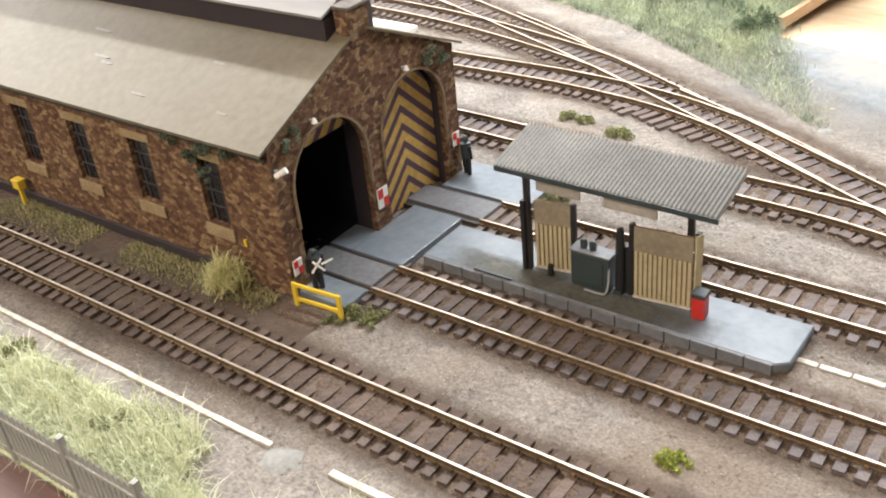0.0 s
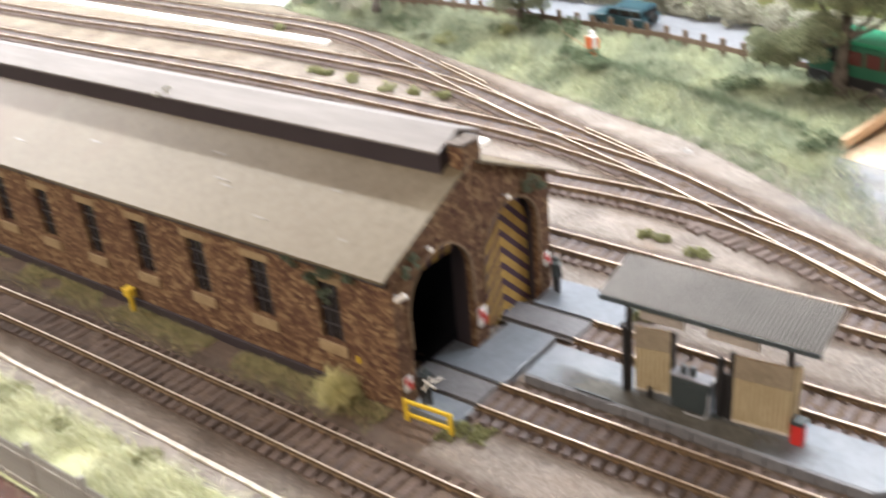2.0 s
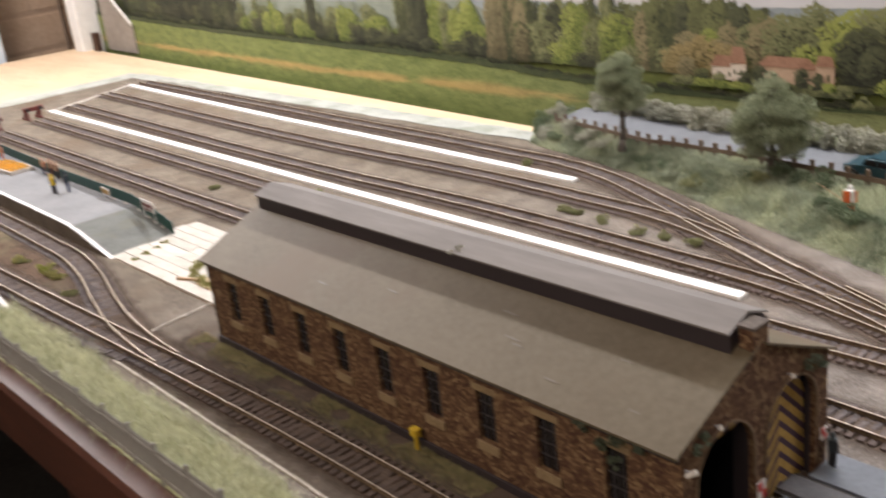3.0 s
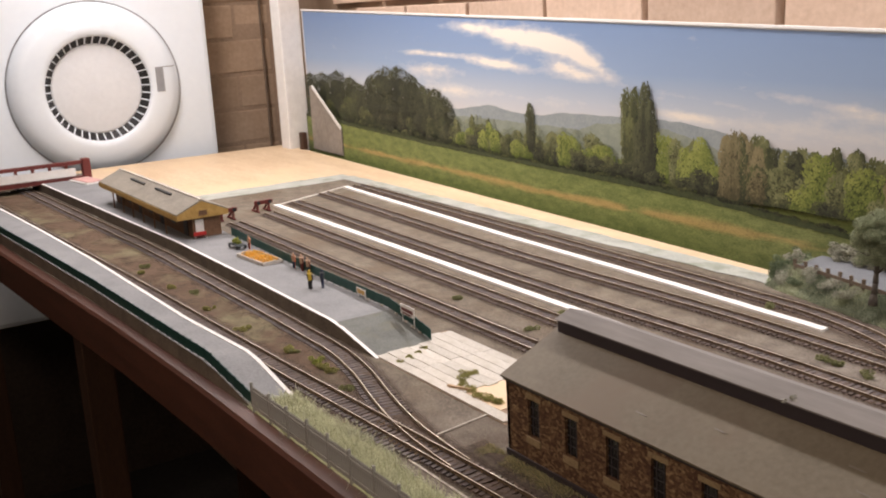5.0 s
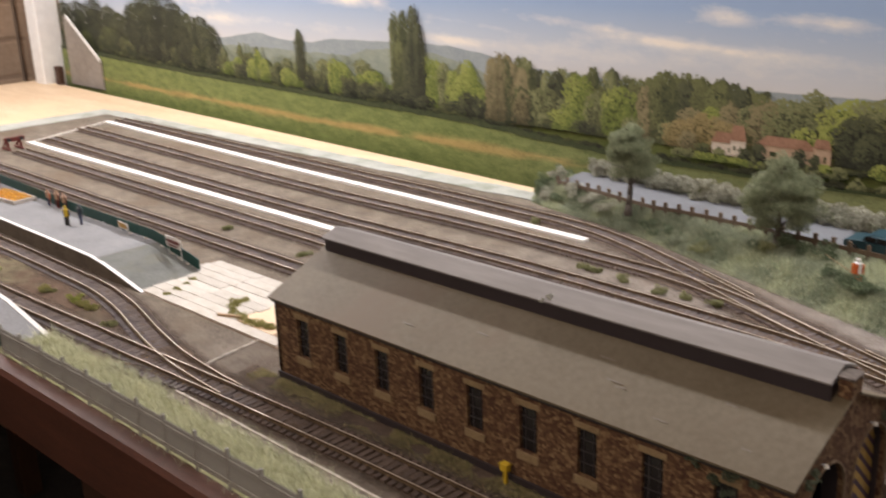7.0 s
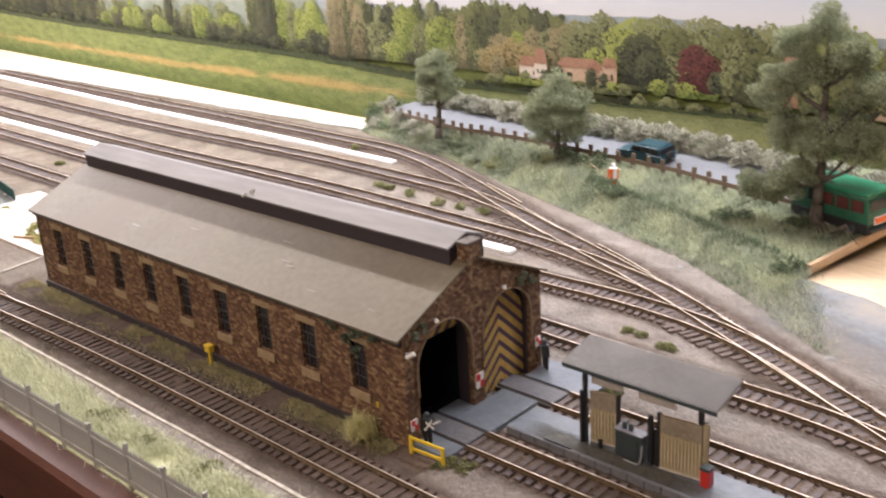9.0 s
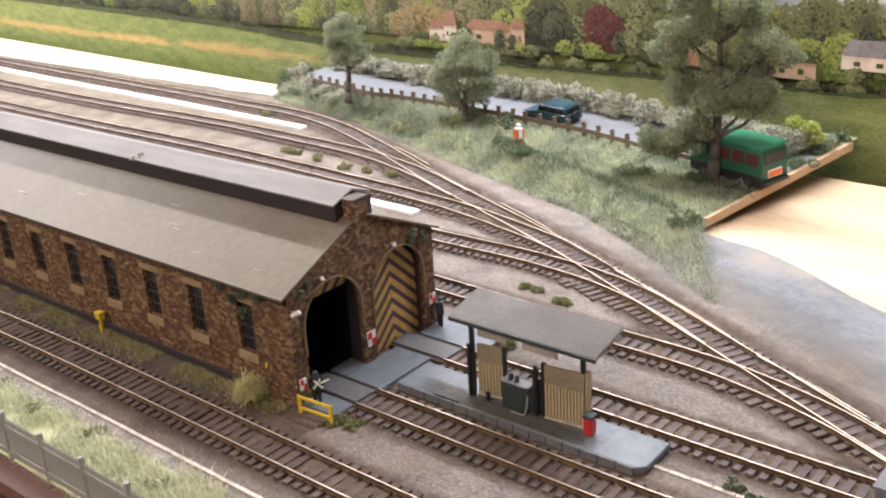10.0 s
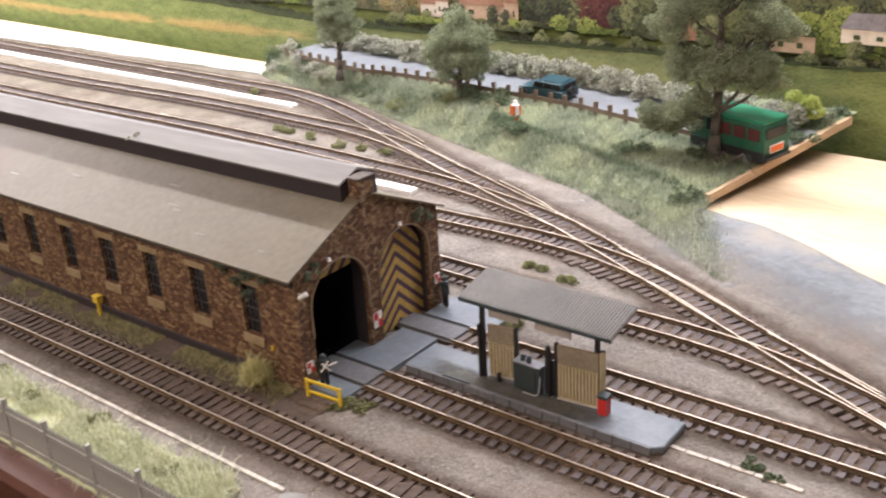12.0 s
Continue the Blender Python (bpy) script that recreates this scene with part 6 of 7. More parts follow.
# shrubs of the bank
for x, y, r, m in ((-0.126, 0.3650, 0.010, SHRUB), (-0.140, 0.3700, 0.010, SHRUB), (-0.165, 0.3850, 0.008, SHRUB), (-0.024, 0.3620, 0.009, SHRUB), (-0.012, 0.3610, 0.008, SHRUB), (0.058, 0.3010, 0.009, SHRUB), (0.050, 0.2960, 0.007, SHRUB),
                   (-0.372, 0.4380, 0.010, SHRUB), (-0.350, 0.4330, 0.007, SHRUB), (-0.225, 0.4240, 0.012, SHRUB), (-0.200, 0.4180, 0.010, SHRUB), (-0.180, 0.4150, 0.010, SHRUB), (-0.235, 0.4080, 0.008, TUFT),
                   (-0.548, 0.4800, 0.011, SHRUB), (-0.535, 0.4740, 0.011, LICHEN), (-0.552, 0.4920, 0.011, SHRUB), (-0.520, 0.4700, 0.010, SHRUB), (-0.545, 0.5050, 0.012, LICHEN), (-0.550, 0.5180, 0.010, SHRUB), (-0.500, 0.4750, 0.012, LICHEN), (-0.470, 0.4650, 0.012, LICHEN), (-0.440, 0.4580, 0.012, LICHEN), (-0.330, 0.4170, 0.010, GRASS_BANK), (-0.295, 0.4080, 0.009, TUFT), (-0.405, 0.4350, 0.010, GRASS_BANK)):
    bush("bank_shrub", x, y, bank_z(x, y), heap(r, 9, 0.7), int(1000 * (r / 0.01) ** 1.5), 0.0009, m, "low tangled shrub on the grassy bank", "shrub", "bank shrubs")
bush("lime_bush", 0.0735, 0.4520, 0.0200, [(0, 0, 0.014, 0.011), (0.010, 0, 0.019, 0.009), (-0.009, 0.002, 0.011, 0.008), (0.014, 0.002, 0.012, 0.008), (-0.002, 0, 0.023, 0.007), (0.002, 0, 0.005, 0.008)], 4200, 0.0010, LIME_BRIGHT, "bright lime green bush at the lane's end", "bush")
for x, y, r in ((0.028, 0.372, 0.008), (0.036, 0.370, 0.007), (0.096, 0.478, 0.009), (0.104, 0.482, 0.008), (0.090, 0.452, 0.008), (0.085, 0.425, 0.009), (0.070, 0.432, 0.008), (0.100, 0.465, 0.010), (0.088, 0.462, 0.008)):
    bush("bank_shrub", min(x, board_side(y) - 0.008), y, bank_z(min(x, 0.09), y), heap(r, 8, 0.6), 1000, 0.0009, SHRUB if r < 0.0095 else GRASS_BANK, "rough green shrub beside the lane", "shrub", "bank shrubs")
# hedge beyond the lane
for k in range(16):
    x = -0.50 + k * 0.0375
    y = lane(x, 0.054)
    if y > 0.520 - 0.06 * x:
        y = 0.520 - 0.06 * x
    z = bank_z(x, y)
    cl = [(rng.uniform(-0.02, 0.02), rng.uniform(-0.006, 0.006), rng.uniform(0.003, 0.0195), rng.uniform(0.0045, 0.0075)) for _ in range(26)]
    bush("hedge", x, y, z, cl, 3600, 0.0011, LICHEN, "grey-green lichen hedge along the lane", "hedge", "hedge lengths")


# ---- trees ----
def tree(x, y, z, h, trunk_r, crown, leaf_n, label, leaf=0.00062, lean=0.0):
    t = thing("tree", label, "tree", "model trees", pose(x, y, z))
    bm = bmesh.new()
    bend = [Vector((lean * h * k * k, 0.004 * math.sin(3 * k), h * 0.72 * k)) for k in np.linspace(0, 1, 8)]
    for k, (a, b) in enumerate(zip(bend, bend[1:])):
        cyl(bm, a, b + (b - a) * 0.05, trunk_r * (1 - 0.105 * k) * (1.35 if k == 0 else 1), trunk_r * (1 - 0.105 * (k + 1)), 10)
    for cx, cy, cz, r in crown:
        c = Vector((cx, cy, cz))
        s = min(bend[1:], key=lambda p: (p - Vector((0, 0, max(0.18 * h, cz - 0.5 * c.xy.length - 0.1 * h)))).length)
        mid = (s + c) / 2 + Vector((0, 0, -0.02 * h))
        cyl(bm, s, mid, trunk_r * 0.42, trunk_r * 0.28, 7)
        cyl(bm, mid, c, trunk_r * 0.28, trunk_r * 0.1, 6)
        for _ in range(3):
            e = c + Vector(rng.normal(0, r * 0.5, 3))
            cyl(bm, mid.lerp(c, 0.5), e, trunk_r * 0.16, trunk_r * 0.05, 5)
    part("trunk", bm, BARK, t, "dark brown trunk and limbs", True)
    centres, radii = [], []
    for cx, cy, cz, r in crown:
        r *= 1.22
        centres.append((cx, cy, cz))
        radii.append(r * 0.75)
        for _ in range(11):
            d = rng.normal(size=3)
            d = d / np.linalg.norm(d) * r * rng.uniform(0.3, 0.85)
            centres.append((cx + d[0], cy + d[1], cz + d[2] * 0.8))
            radii.append(r * rng.uniform(0.28, 0.46))
    v, f = leaves(centres, radii, leaf_n, leaf)
    raw("crown", v, f, LEAF, t, "dusty grey-green foliage")
    return t


tree(-0.4020, 0.4380, 0.0105, 0.104, 0.0036, [(0.0, 0, 0.052, 0.018), (-0.012, 0.002, 0.062, 0.016), (0.014, 0, 0.058, 0.017), (-0.005, 0, 0.076, 0.016), (0.010, 0.002, 0.072, 0.015), (-0.014, 0, 0.080, 0.011), (0.0, 0.004, 0.089, 0.011), (0.020, -0.003, 0.051, 0.011)], 52000, "small round-headed model tree with dusty green foliage")
tree(-0.2290, 0.4170, 0.0110, 0.104, 0.0034, [(0.0, 0, 0.044, 0.022), (-0.017, 0.002, 0.042, 0.016), (0.018, 0, 0.046, 0.018), (-0.010, 0, 0.062, 0.019), (0.011, 0.002, 0.064, 0.018), (0.001, 0.004, 0.079, 0.013), (0.022, -0.004, 0.034, 0.011), (-0.021, -0.003, 0.054, 0.012), (0.020, 0.002, 0.058, 0.013), (-0.008, -0.004, 0.031, 0.012)], 66000, "broad model tree with dense dusty green foliage")
BIG_CROWN = ((-0.036, -0.012, 0.030, 0.016), (-0.024, -0.010, 0.034, 0.016), (-0.047, -0.008, 0.029, 0.013), (-0.012, -0.008, 0.046, 0.013), (-0.024, 0, 0.072, 0.020), (0.004, 0, 0.070, 0.022), (0.026, 0.002, 0.070, 0.019), (0.038, 0.002, 0.064, 0.013), (-0.040, 0, 0.098, 0.017),
             (-0.030, 0.002, 0.112, 0.016), (0.036, 0.003, 0.106, 0.017), (0.046, 0.002, 0.100, 0.013), (0.024, 0.002, 0.100, 0.013), (-0.006, 0, 0.118, 0.018), (0.012, 0, 0.134, 0.018), (-0.022, 0.002, 0.136, 0.017), (0.000, 0, 0.152, 0.015), (0.022, 0, 0.128, 0.014))
tree(0.0405, 0.3760, 0.0095, 0.172, 0.0046, BIG_CROWN, 150000, "tall model tree with layered drooping foliage")


# ---- vehicles and a figure on the bank ----
def wheel(parent, x, y, z, r, w):
    t = part("wheel", lathe([(0, -w / 2), (r, -w / 2), (r, w / 2), (0, w / 2)], (x, y, z), pose(0, 0, 0, 90), 18), TYRE, parent, "black tyre")
    part("rim", lathe([(0, -w / 2 - 0.0003), (r * 0.55, -w / 2 - 0.0003), (r * 0.55, w / 2 + 0.0003), (0, w / 2 + 0.0003)], (x, y, z), pose(0, 0, 0, 90), 14), GREY_DARK, t)


VAN_GLASS = plain("van_glass", (0.085, 0.024, 0.022), 0.25)
van = thing("minibus", "green minibus with dark windows parked on the lane", "minibus", "", pose(0.0549, 0.3915, 0.0125, 3, 0, -18) @ Matrix.Scale(1.10, 4))
part("body", prism([(-0.034, 0.0035), (0.030, 0.0035), (0.030, 0.0170), (0.0285, 0.0275), (-0.022, 0.0275), (-0.027, 0.0160), (-0.034, 0.0140)], "y", -0.0125, 0.0125, 0.0008), VAN_GREEN, van, "green body")
part("roof", boxed(-0.0220, 0.0290, -0.0122, 0.0122, 0.0276, 0.0300, bevel=0.0009), plain("van_roof", (0.022, 0.20, 0.105), 0.45), van, "lighter green roof")
for k in range(4):
    part("side_window", boxed(-0.0185 + k * 0.0118, -0.0090 + k * 0.0118, -0.0131, -0.01255, 0.0165, 0.0245, bevel=0.0002), VAN_GLASS if k else GLASS_DARK, van, "dark red tinted window")
part("rear_window", boxed(0.0293, 0.0299, -0.0100, 0.0100, 0.0160, 0.0245), GLASS_DARK, van, "dark rear window")
part("rear_panel", boxed(0.0301, 0.0307, -0.0060, 0.0060, 0.0085, 0.0125), ORANGE, van, "orange rear panel")
part("panel_border", boxed(0.0300, 0.0304, -0.0066, 0.0066, 0.0078, 0.0132), WHITE, van)
# black box over the lower body stands for the shadow it lies in
part("skirt", boxed(-0.0335, 0.0300, -0.0128, 0.0128, 0.0025, 0.0095, bevel=0.0006), BLACK, van, "black lower body standing for the shadow round it")
part("bumper", boxed(0.0300, 0.0320, -0.0120, 0.0120, 0.0035, 0.0058, bevel=0.0003), BLACK, van)
part("front_panel", boxed(-0.0348, -0.0341, -0.0100, 0.0100, 0.0050, 0.0120), ORANGE, van, "orange front panel")
for x in (-0.021, 0.0185):
    for y in (-0.0115, 0.0115):
        wheel(van, x, y, 0.0045, 0.0046, 0.004)
car = thing("off_roader", "dark teal four-wheel drive parked on the lane", "car", "", pose(-0.1500, 0.4490, 0.0190, 5, 0, -10) @ Matrix.Diagonal((1.0, 1.0, 0.82, 1.0)))
part("body", prism([(-0.028, 0.0040), (0.026, 0.0040), (0.0265, 0.0130), (-0.008, 0.0135), (-0.0270, 0.0115)], "y", -0.0112, 0.0112, 0.0008), CAR_BLUE, car, "dark teal body")
part("cabin", prism([(-0.0115, 0.0130), (0.0255, 0.0130), (0.0245, 0.0210), (-0.0060, 0.0210)], "y", -0.0102, 0.0102, 0.0008), CAR_BLUE, car)
for x0, x1 in ((-0.0068, 0.0030), (0.0045, 0.0135), (0.0150, 0.0232)):
    part("side_window", boxed(x0, x1, -0.0107, -0.01025, 0.0145, 0.0195), GLASS_DARK, car)
part("rear_window", boxed(0.0253, 0.0258, -0.0080, 0.0080, 0.0145, 0.0195), GLASS_DARK, car)
part("roof_rack", boxed(-0.004, 0.0225, -0.0085, 0.0085, 0.0213, 0.0218), CAR_BLUE, car)
part("spare_wheel", lathe([(0, -0.0014), (0.0040, -0.0014), (0.0044, 0), (0.0040, 0.0014), (0, 0.0014)], (0.0280, 0.0, 0.0115), pose(0, 0, 0, 0, 90), 18), TYRE, car)
for x in (-0.0175, 0.0165):
    for y in (-0.0105, 0.0105):
        wheel(car, x, y, 0.0042, 0.0042, 0.0034)
figure(-0.1384, 0.3775, 0.0105, 0.0240, 30, [ORANGE, ORANGE, WHITE], "tiny painted track worker figurine in orange among shrubs")
twigs = thing("bare_twigs", "tangle of bare grey twigs at the tall tree's foot", "twigs")
for k in range(9):
    bm = bmesh.new()
    a = Vector((0.052 + rng.uniform(-0.004, 0.004), 0.368 + rng.uniform(-0.004, 0.004), 0.008))
    b = a + Vector((rng.uniform(-0.012, 0.022), rng.uniform(-0.012, 0.006), rng.uniform(0.004, 0.016)))
    cyl(bm, a, b, 0.0007, 0.0005, 6)
    cyl(bm, b, b + Vector((rng.uniform(0.002, 0.014), rng.uniform(-0.008, 0.002), rng.uniform(-0.010, 0.003))), 0.0005, 0.0002, 6)
    part("twig", bm, BARK, twigs)
stick = thing("cut_branch", "pale bare branch lying in the shrubs", "branch")
part("branch", cylinder((-0.144, 0.3770, 0.022), (-0.168, 0.3830, 0.0300), 0.0004, 0.0002, 6), BOARD_EDGE, stick)


# ---- printed landscape behind the layout ----
def sky_print():
    m, nt, b, vec = base_mat("printed_sky", 0.55, 0, 0.3)
    sep = nt.nodes.new("ShaderNodeSeparateXYZ")
    nt.links.new(vec, sep.inputs[0])
    col = ramp(nt, maths(nt, "DIVIDE", sep.outputs[2], 0.32), [(0.40, (0.58, 0.56, 0.55)), (0.52, (0.43, 0.475, 0.535)), (0.66, (0.250, 0.342, 0.490)), (1.0, (0.130, 0.208, 0.370))])
    wisp = noise_tex(nt, vec, 10, 7, 0.66, (0.5, 1, 2.4))
    ragged = noise_tex(nt, vec, 34, 5, 0.7, (0.6, 1, 1.6))
    total = maths(nt, "MULTIPLY", ramp(nt, noise_tex(nt, vec, 7, 5, 0.6, (0.35, 1, 4.5)), [(0.50, (0, 0, 0)), (0.75, (1, 1, 1))]), 0.22)
    # centre, half length, half height and slope of each printed cloud
    clouds = ((-1.30, 0.276, 0.09, 0.009, -0.06, 1.0), (-1.15, 0.258, 0.13, 0.019, -0.07, 1.3), (-1.04, 0.246, 0.07, 0.016, -0.20, 1.2), (-0.965, 0.222, 0.05, 0.014, -0.30, 1.0), (-1.46, 0.229, 0.13, 0.006, -0.02, 1.0),
              (-1.21, 0.215, 0.13, 0.009, -0.07, 1.2), (-1.015, 0.210, 0.07, 0.010, -0.16, 1.2), (-1.47, 0.199, 0.12, 0.014, 0.0, 0.85), (-1.39, 0.167, 0.10, 0.014, 0.0, 0.8), (-0.77, 0.158, 0.07, 0.008, -0.05, 0.9))
    thin = ((-0.58, 0.156, 0.20, 0.014, 0.0, 0.62), (-0.50, 0.183, 0.15, 0.007, -0.08, 0.75), (-0.42, 0.172, 0.16, 0.006, -0.03, 0.6), (-0.73, 0.181, 0.10, 0.004, -0.08, 0.45), (-0.355, 0.204, 0.045, 0.011, 0.0, 0.95), (-0.250, 0.203, 0.05, 0.009, -0.05, 0.8), (-0.25, 0.160, 0.16, 0.012, 0.0, 0.4), (-1.10, 0.165, 0.25, 0.010, 0.0, 0.4))
    for x0, z0, a, h, lean, much in clouds + thin:
        off = maths(nt, "SUBTRACT", sep.outputs[0], x0)
        dx = maths(nt, "DIVIDE", off, a)
        dz = maths(nt, "DIVIDE", maths(nt, "SUBTRACT", sep.outputs[2], maths(nt, "MULTIPLY_ADD", off, lean, z0)), h)
        r2 = maths(nt, "ADD", maths(nt, "MULTIPLY", dx, dx), maths(nt, "MULTIPLY", dz, dz))
        total = maths(nt, "ADD", total, maths(nt, "MULTIPLY", maths(nt, "POWER", 2.718, maths(nt, "MULTIPLY", r2, -1.0)), much))
    total = maths(nt, "ADD", maths(nt, "MULTIPLY", total, 0.85), maths(nt, "MULTIPLY", maths(nt, "SUBTRACT", wisp, 0.5), 1.5))
    total = maths(nt, "ADD", total, maths(nt, "MULTIPLY", maths(nt, "SUBTRACT", ragged, 0.5), 1.3))
    k = ramp(nt, total, [(0.26, (0, 0, 0)), (0.70, (0.45, 0.45, 0.45)), (1.45, (1, 1, 1))])
    nt.links.new(mix(nt, k, col, (0.74, 0.68, 0.60)), b.inputs["Base Color"])
    return m


def printed(name, dark, light, scale=120, fine=520, stretch=None):
    return mottled(name, dark, light, scale, fine, 0.55, 0, 0.0, stretch=stretch)


def field_print():
    """Grass with loose bands of dry straw along it."""
    m, nt, b, vec = base_mat("printed_field", 0.55, 0, 0.3)
    f = maths(nt, "ADD", maths(nt, "MULTIPLY", noise_tex(nt, vec, 90, 4, 0.6, (0.35, 1, 1)), 0.5), maths(nt, "MULTIPLY", noise_tex(nt, vec, 600, 3, 0.6, (0.4, 1, 1)), 0.5))
    col = ramp(nt, f, [(0.34, (0.070, 0.098, 0.026)), (0.66, (0.225, 0.265, 0.085))])
    sep = nt.nodes.new("ShaderNodeSeparateXYZ")
    nt.links.new(vec, sep.inputs[0])
    ragged = noise_tex(nt, vec, 22, 6, 0.7, (0.35, 1, 2.2))
    low = maths(nt, "MULTIPLY_ADD", maths(nt, "MAXIMUM", maths(nt, "ADD", sep.outputs[0], 1.03), 0.0), 0.0150, 0.0190)
    for centre, wide, amount in ((low, 0.0078, 1.0),):
        d = maths(nt, "DIVIDE", maths(nt, "SUBTRACT", sep.outputs[2], centre), wide)
        near = maths(nt, "POWER", 2.718, maths(nt, "MULTIPLY", maths(nt, "MULTIPLY", d, d), -0.8))
        k = ramp(nt, maths(nt, "ADD", near, maths(nt, "MULTIPLY", maths(nt, "SUBTRACT", ragged, 0.5), 3.4)), [(0.45, (0, 0, 0)), (1.05, (1, 1, 1))])
        straw = ramp(nt, f, [(0.34, (0.22, 0.165, 0.055)), (0.66, (0.47, 0.34, 0.13))])
        share = maths(nt, "MULTIPLY", maths(nt, "MULTIPLY", k, near), amount)
        far = nt.nodes.new("ShaderNodeClamp")
        nt.links.new(maths(nt, "MULTIPLY_ADD", sep.outputs[0], -1.5, 0.25), far.inputs[0])
        share = maths(nt, "MULTIPLY", share, far.outputs[0])
        n = nt.nodes.new("ShaderNodeClamp")
        nt.links.new(share, n.inputs[0])
        col = mix(nt, n.outputs[0], col, straw)
    # paler stretch: the lamp's veil of glare on the print, put into its colour
    pale = ramp(nt, f, [(0.34, (0.105, 0.122, 0.055)), (0.66, (0.262, 0.275, 0.130))])
    near = ramp(nt, maths(nt, "ADD", sep.outputs[0], 0.75), [(0.0, (0, 0, 0)), (0.5, (0.85, 0.85, 0.85)), (0.72, (0.8, 0.8, 0.8)), (0.92, (0.0, 0.0, 0.0))])
    nt.links.new(mix(nt, near, col, pale), b.inputs["Base Color"])
    return m


board = thing("backdrop_board", "printed countryside backdrop board with sky, trees and fields", "backdrop", "", BACK)
TOP_L, TOP_R = 0.3195, 0.2295  # the board's top edge falls towards the shed


def sloped(x0, x1, y0, y1, lo, drop):
    """A slab whose top follows the board's sloping top edge. lo: a height, or None for a strip along that edge."""
    top = lambda x: TOP_L + (TOP_R - TOP_L) * (x + 2.075) / 2.695
    foot = [(x0, lo), (x1, lo)] if lo is not None else [(x0, top(x0) + 0.0001), (x1, top(x1) + 0.0001)]
    return prism(foot + [(x1, top(x1) + drop), (x0, top(x0) + drop)], "y", y0, y1)


part("panel", sloped(-2.075, 0.62, 0.0002, 0.005, -0.05, 0.0), WHITE, board, "white board")
LAYER = [0]


def layer(name, outline, mat, label=""):
    """A flat printed shape on the board, each a hair in front of the last."""
    LAYER[0] += 1
    y = -0.00012 * LAYER[0]
    bm = bmesh.new()
    bm.faces.new([bm.verts.new((x, y, z)) for x, z in outline])
    bmesh.ops.triangulate(bm, faces=bm.faces[:])
    return part(name, bm, mat, board, label)


def band(lo, hi, rough_lo=0.0, rough_hi=0.0, f=40, x0=-2.07, x1=0.615, n=500):
    """An uneven strip between two heights, which are tables of x and z."""
    xs = np.linspace(x0, x1, n)
    up = [(x, interp(x, hi) + rough_hi * (noise.noise((x * f, 1.3, 0)) + 0.6 * noise.noise((x * f * 3.1, 2.3, 0)) + 0.4 * noise.noise((x * f * 8, 4.3, 0)))) for x in xs]
    dn = [(x, interp(x, lo) + rough_lo * (noise.noise((x * f, 7.3, 0)) + 0.6 * noise.noise((x * f * 3.1, 8.3, 0)))) for x in xs]
    return up + dn[::-1]


part("sky", sloped(-2.07, 0.615, -0.0001, 0.0001, -0.045, -0.002), sky_print(), board, "printed blue sky with clouds")
HEDGE = [(-2.1, 0.076), (-1.88, 0.071), (-1.47, 0.062), (-1.18, 0.060), (-0.95, 0.058), (-0.77, 0.058), (-0.62, 0.052), (-0.5, 0.047), (-0.3, 0.047), (0.0, 0.054), (0.62, 0.072)]
layer("far_hills", band(HEDGE, [(-2.1, 0.13), (-1.42, 0.130), (-1.36, 0.132), (-1.255, 0.146), (-1.165, 0.138), (-1.09, 0.139), (-1.047, 0.145), (-0.955, 0.148), (-0.88, 0.150), (-0.78, 0.151), (-0.707, 0.145), (-0.65, 0.132), (-0.4, 0.130), (-0.30, 0.133), (-0.2, 0.136), (0.0, 0.128), (0.62, 0.125)], 0, 0.0022, 14), printed("printed_hills", (0.215, 0.25, 0.27), (0.32, 0.35, 0.34), 30, 200))
layer("near_hills", band(HEDGE, [(-1.4, 0.118), (-1.2, 0.122), (-1.0, 0.124), (-0.95, 0.136), (-0.88, 0.142), (-0.80, 0.138), (-0.72, 0.124), (-0.66, 0.105)], 0, 0.003, 18, x0=-1.40, x1=-0.66, n=200), printed("printed_near_hills", (0.19, 0.22, 0.185), (0.285, 0.31, 0.245), 40, 240))
layer("far_field", band([(-2.1, -0.045), (0.62, -0.045)], [(x, z + 0.03) for x, z in HEDGE], 0, 0.003, 12), printed("printed_far_field", (0.085, 0.115, 0.032), (0.20, 0.235, 0.075), 40, 300, (0.3, 1, 1)))
DARKG = printed("printed_dark_trees", (0.022, 0.032, 0.014), (0.065, 0.080, 0.032), 160, 700)


def print_leaf(name, stops):
    """Printed foliage: each dab has its own tone, from deep shade to lit leaves, with fine grain."""
    m, nt, b, vec = base_mat(name, 0.55, 0, 0.3)
    at = nt.nodes.new("ShaderNodeAttribute")
    at.attribute_name = "tone"
    f = maths(nt, "ADD", at.outputs["Fac"], maths(nt, "MULTIPLY", maths(nt, "SUBTRACT", noise_tex(nt, vec, 260, 4, 0.7), 0.5), 0.45))
    nt.links.new(ramp(nt, f, [(0.0, stops[0]), (0.5, stops[1]), (1.0, stops[2])]), b.inputs["Base Color"])
    return m


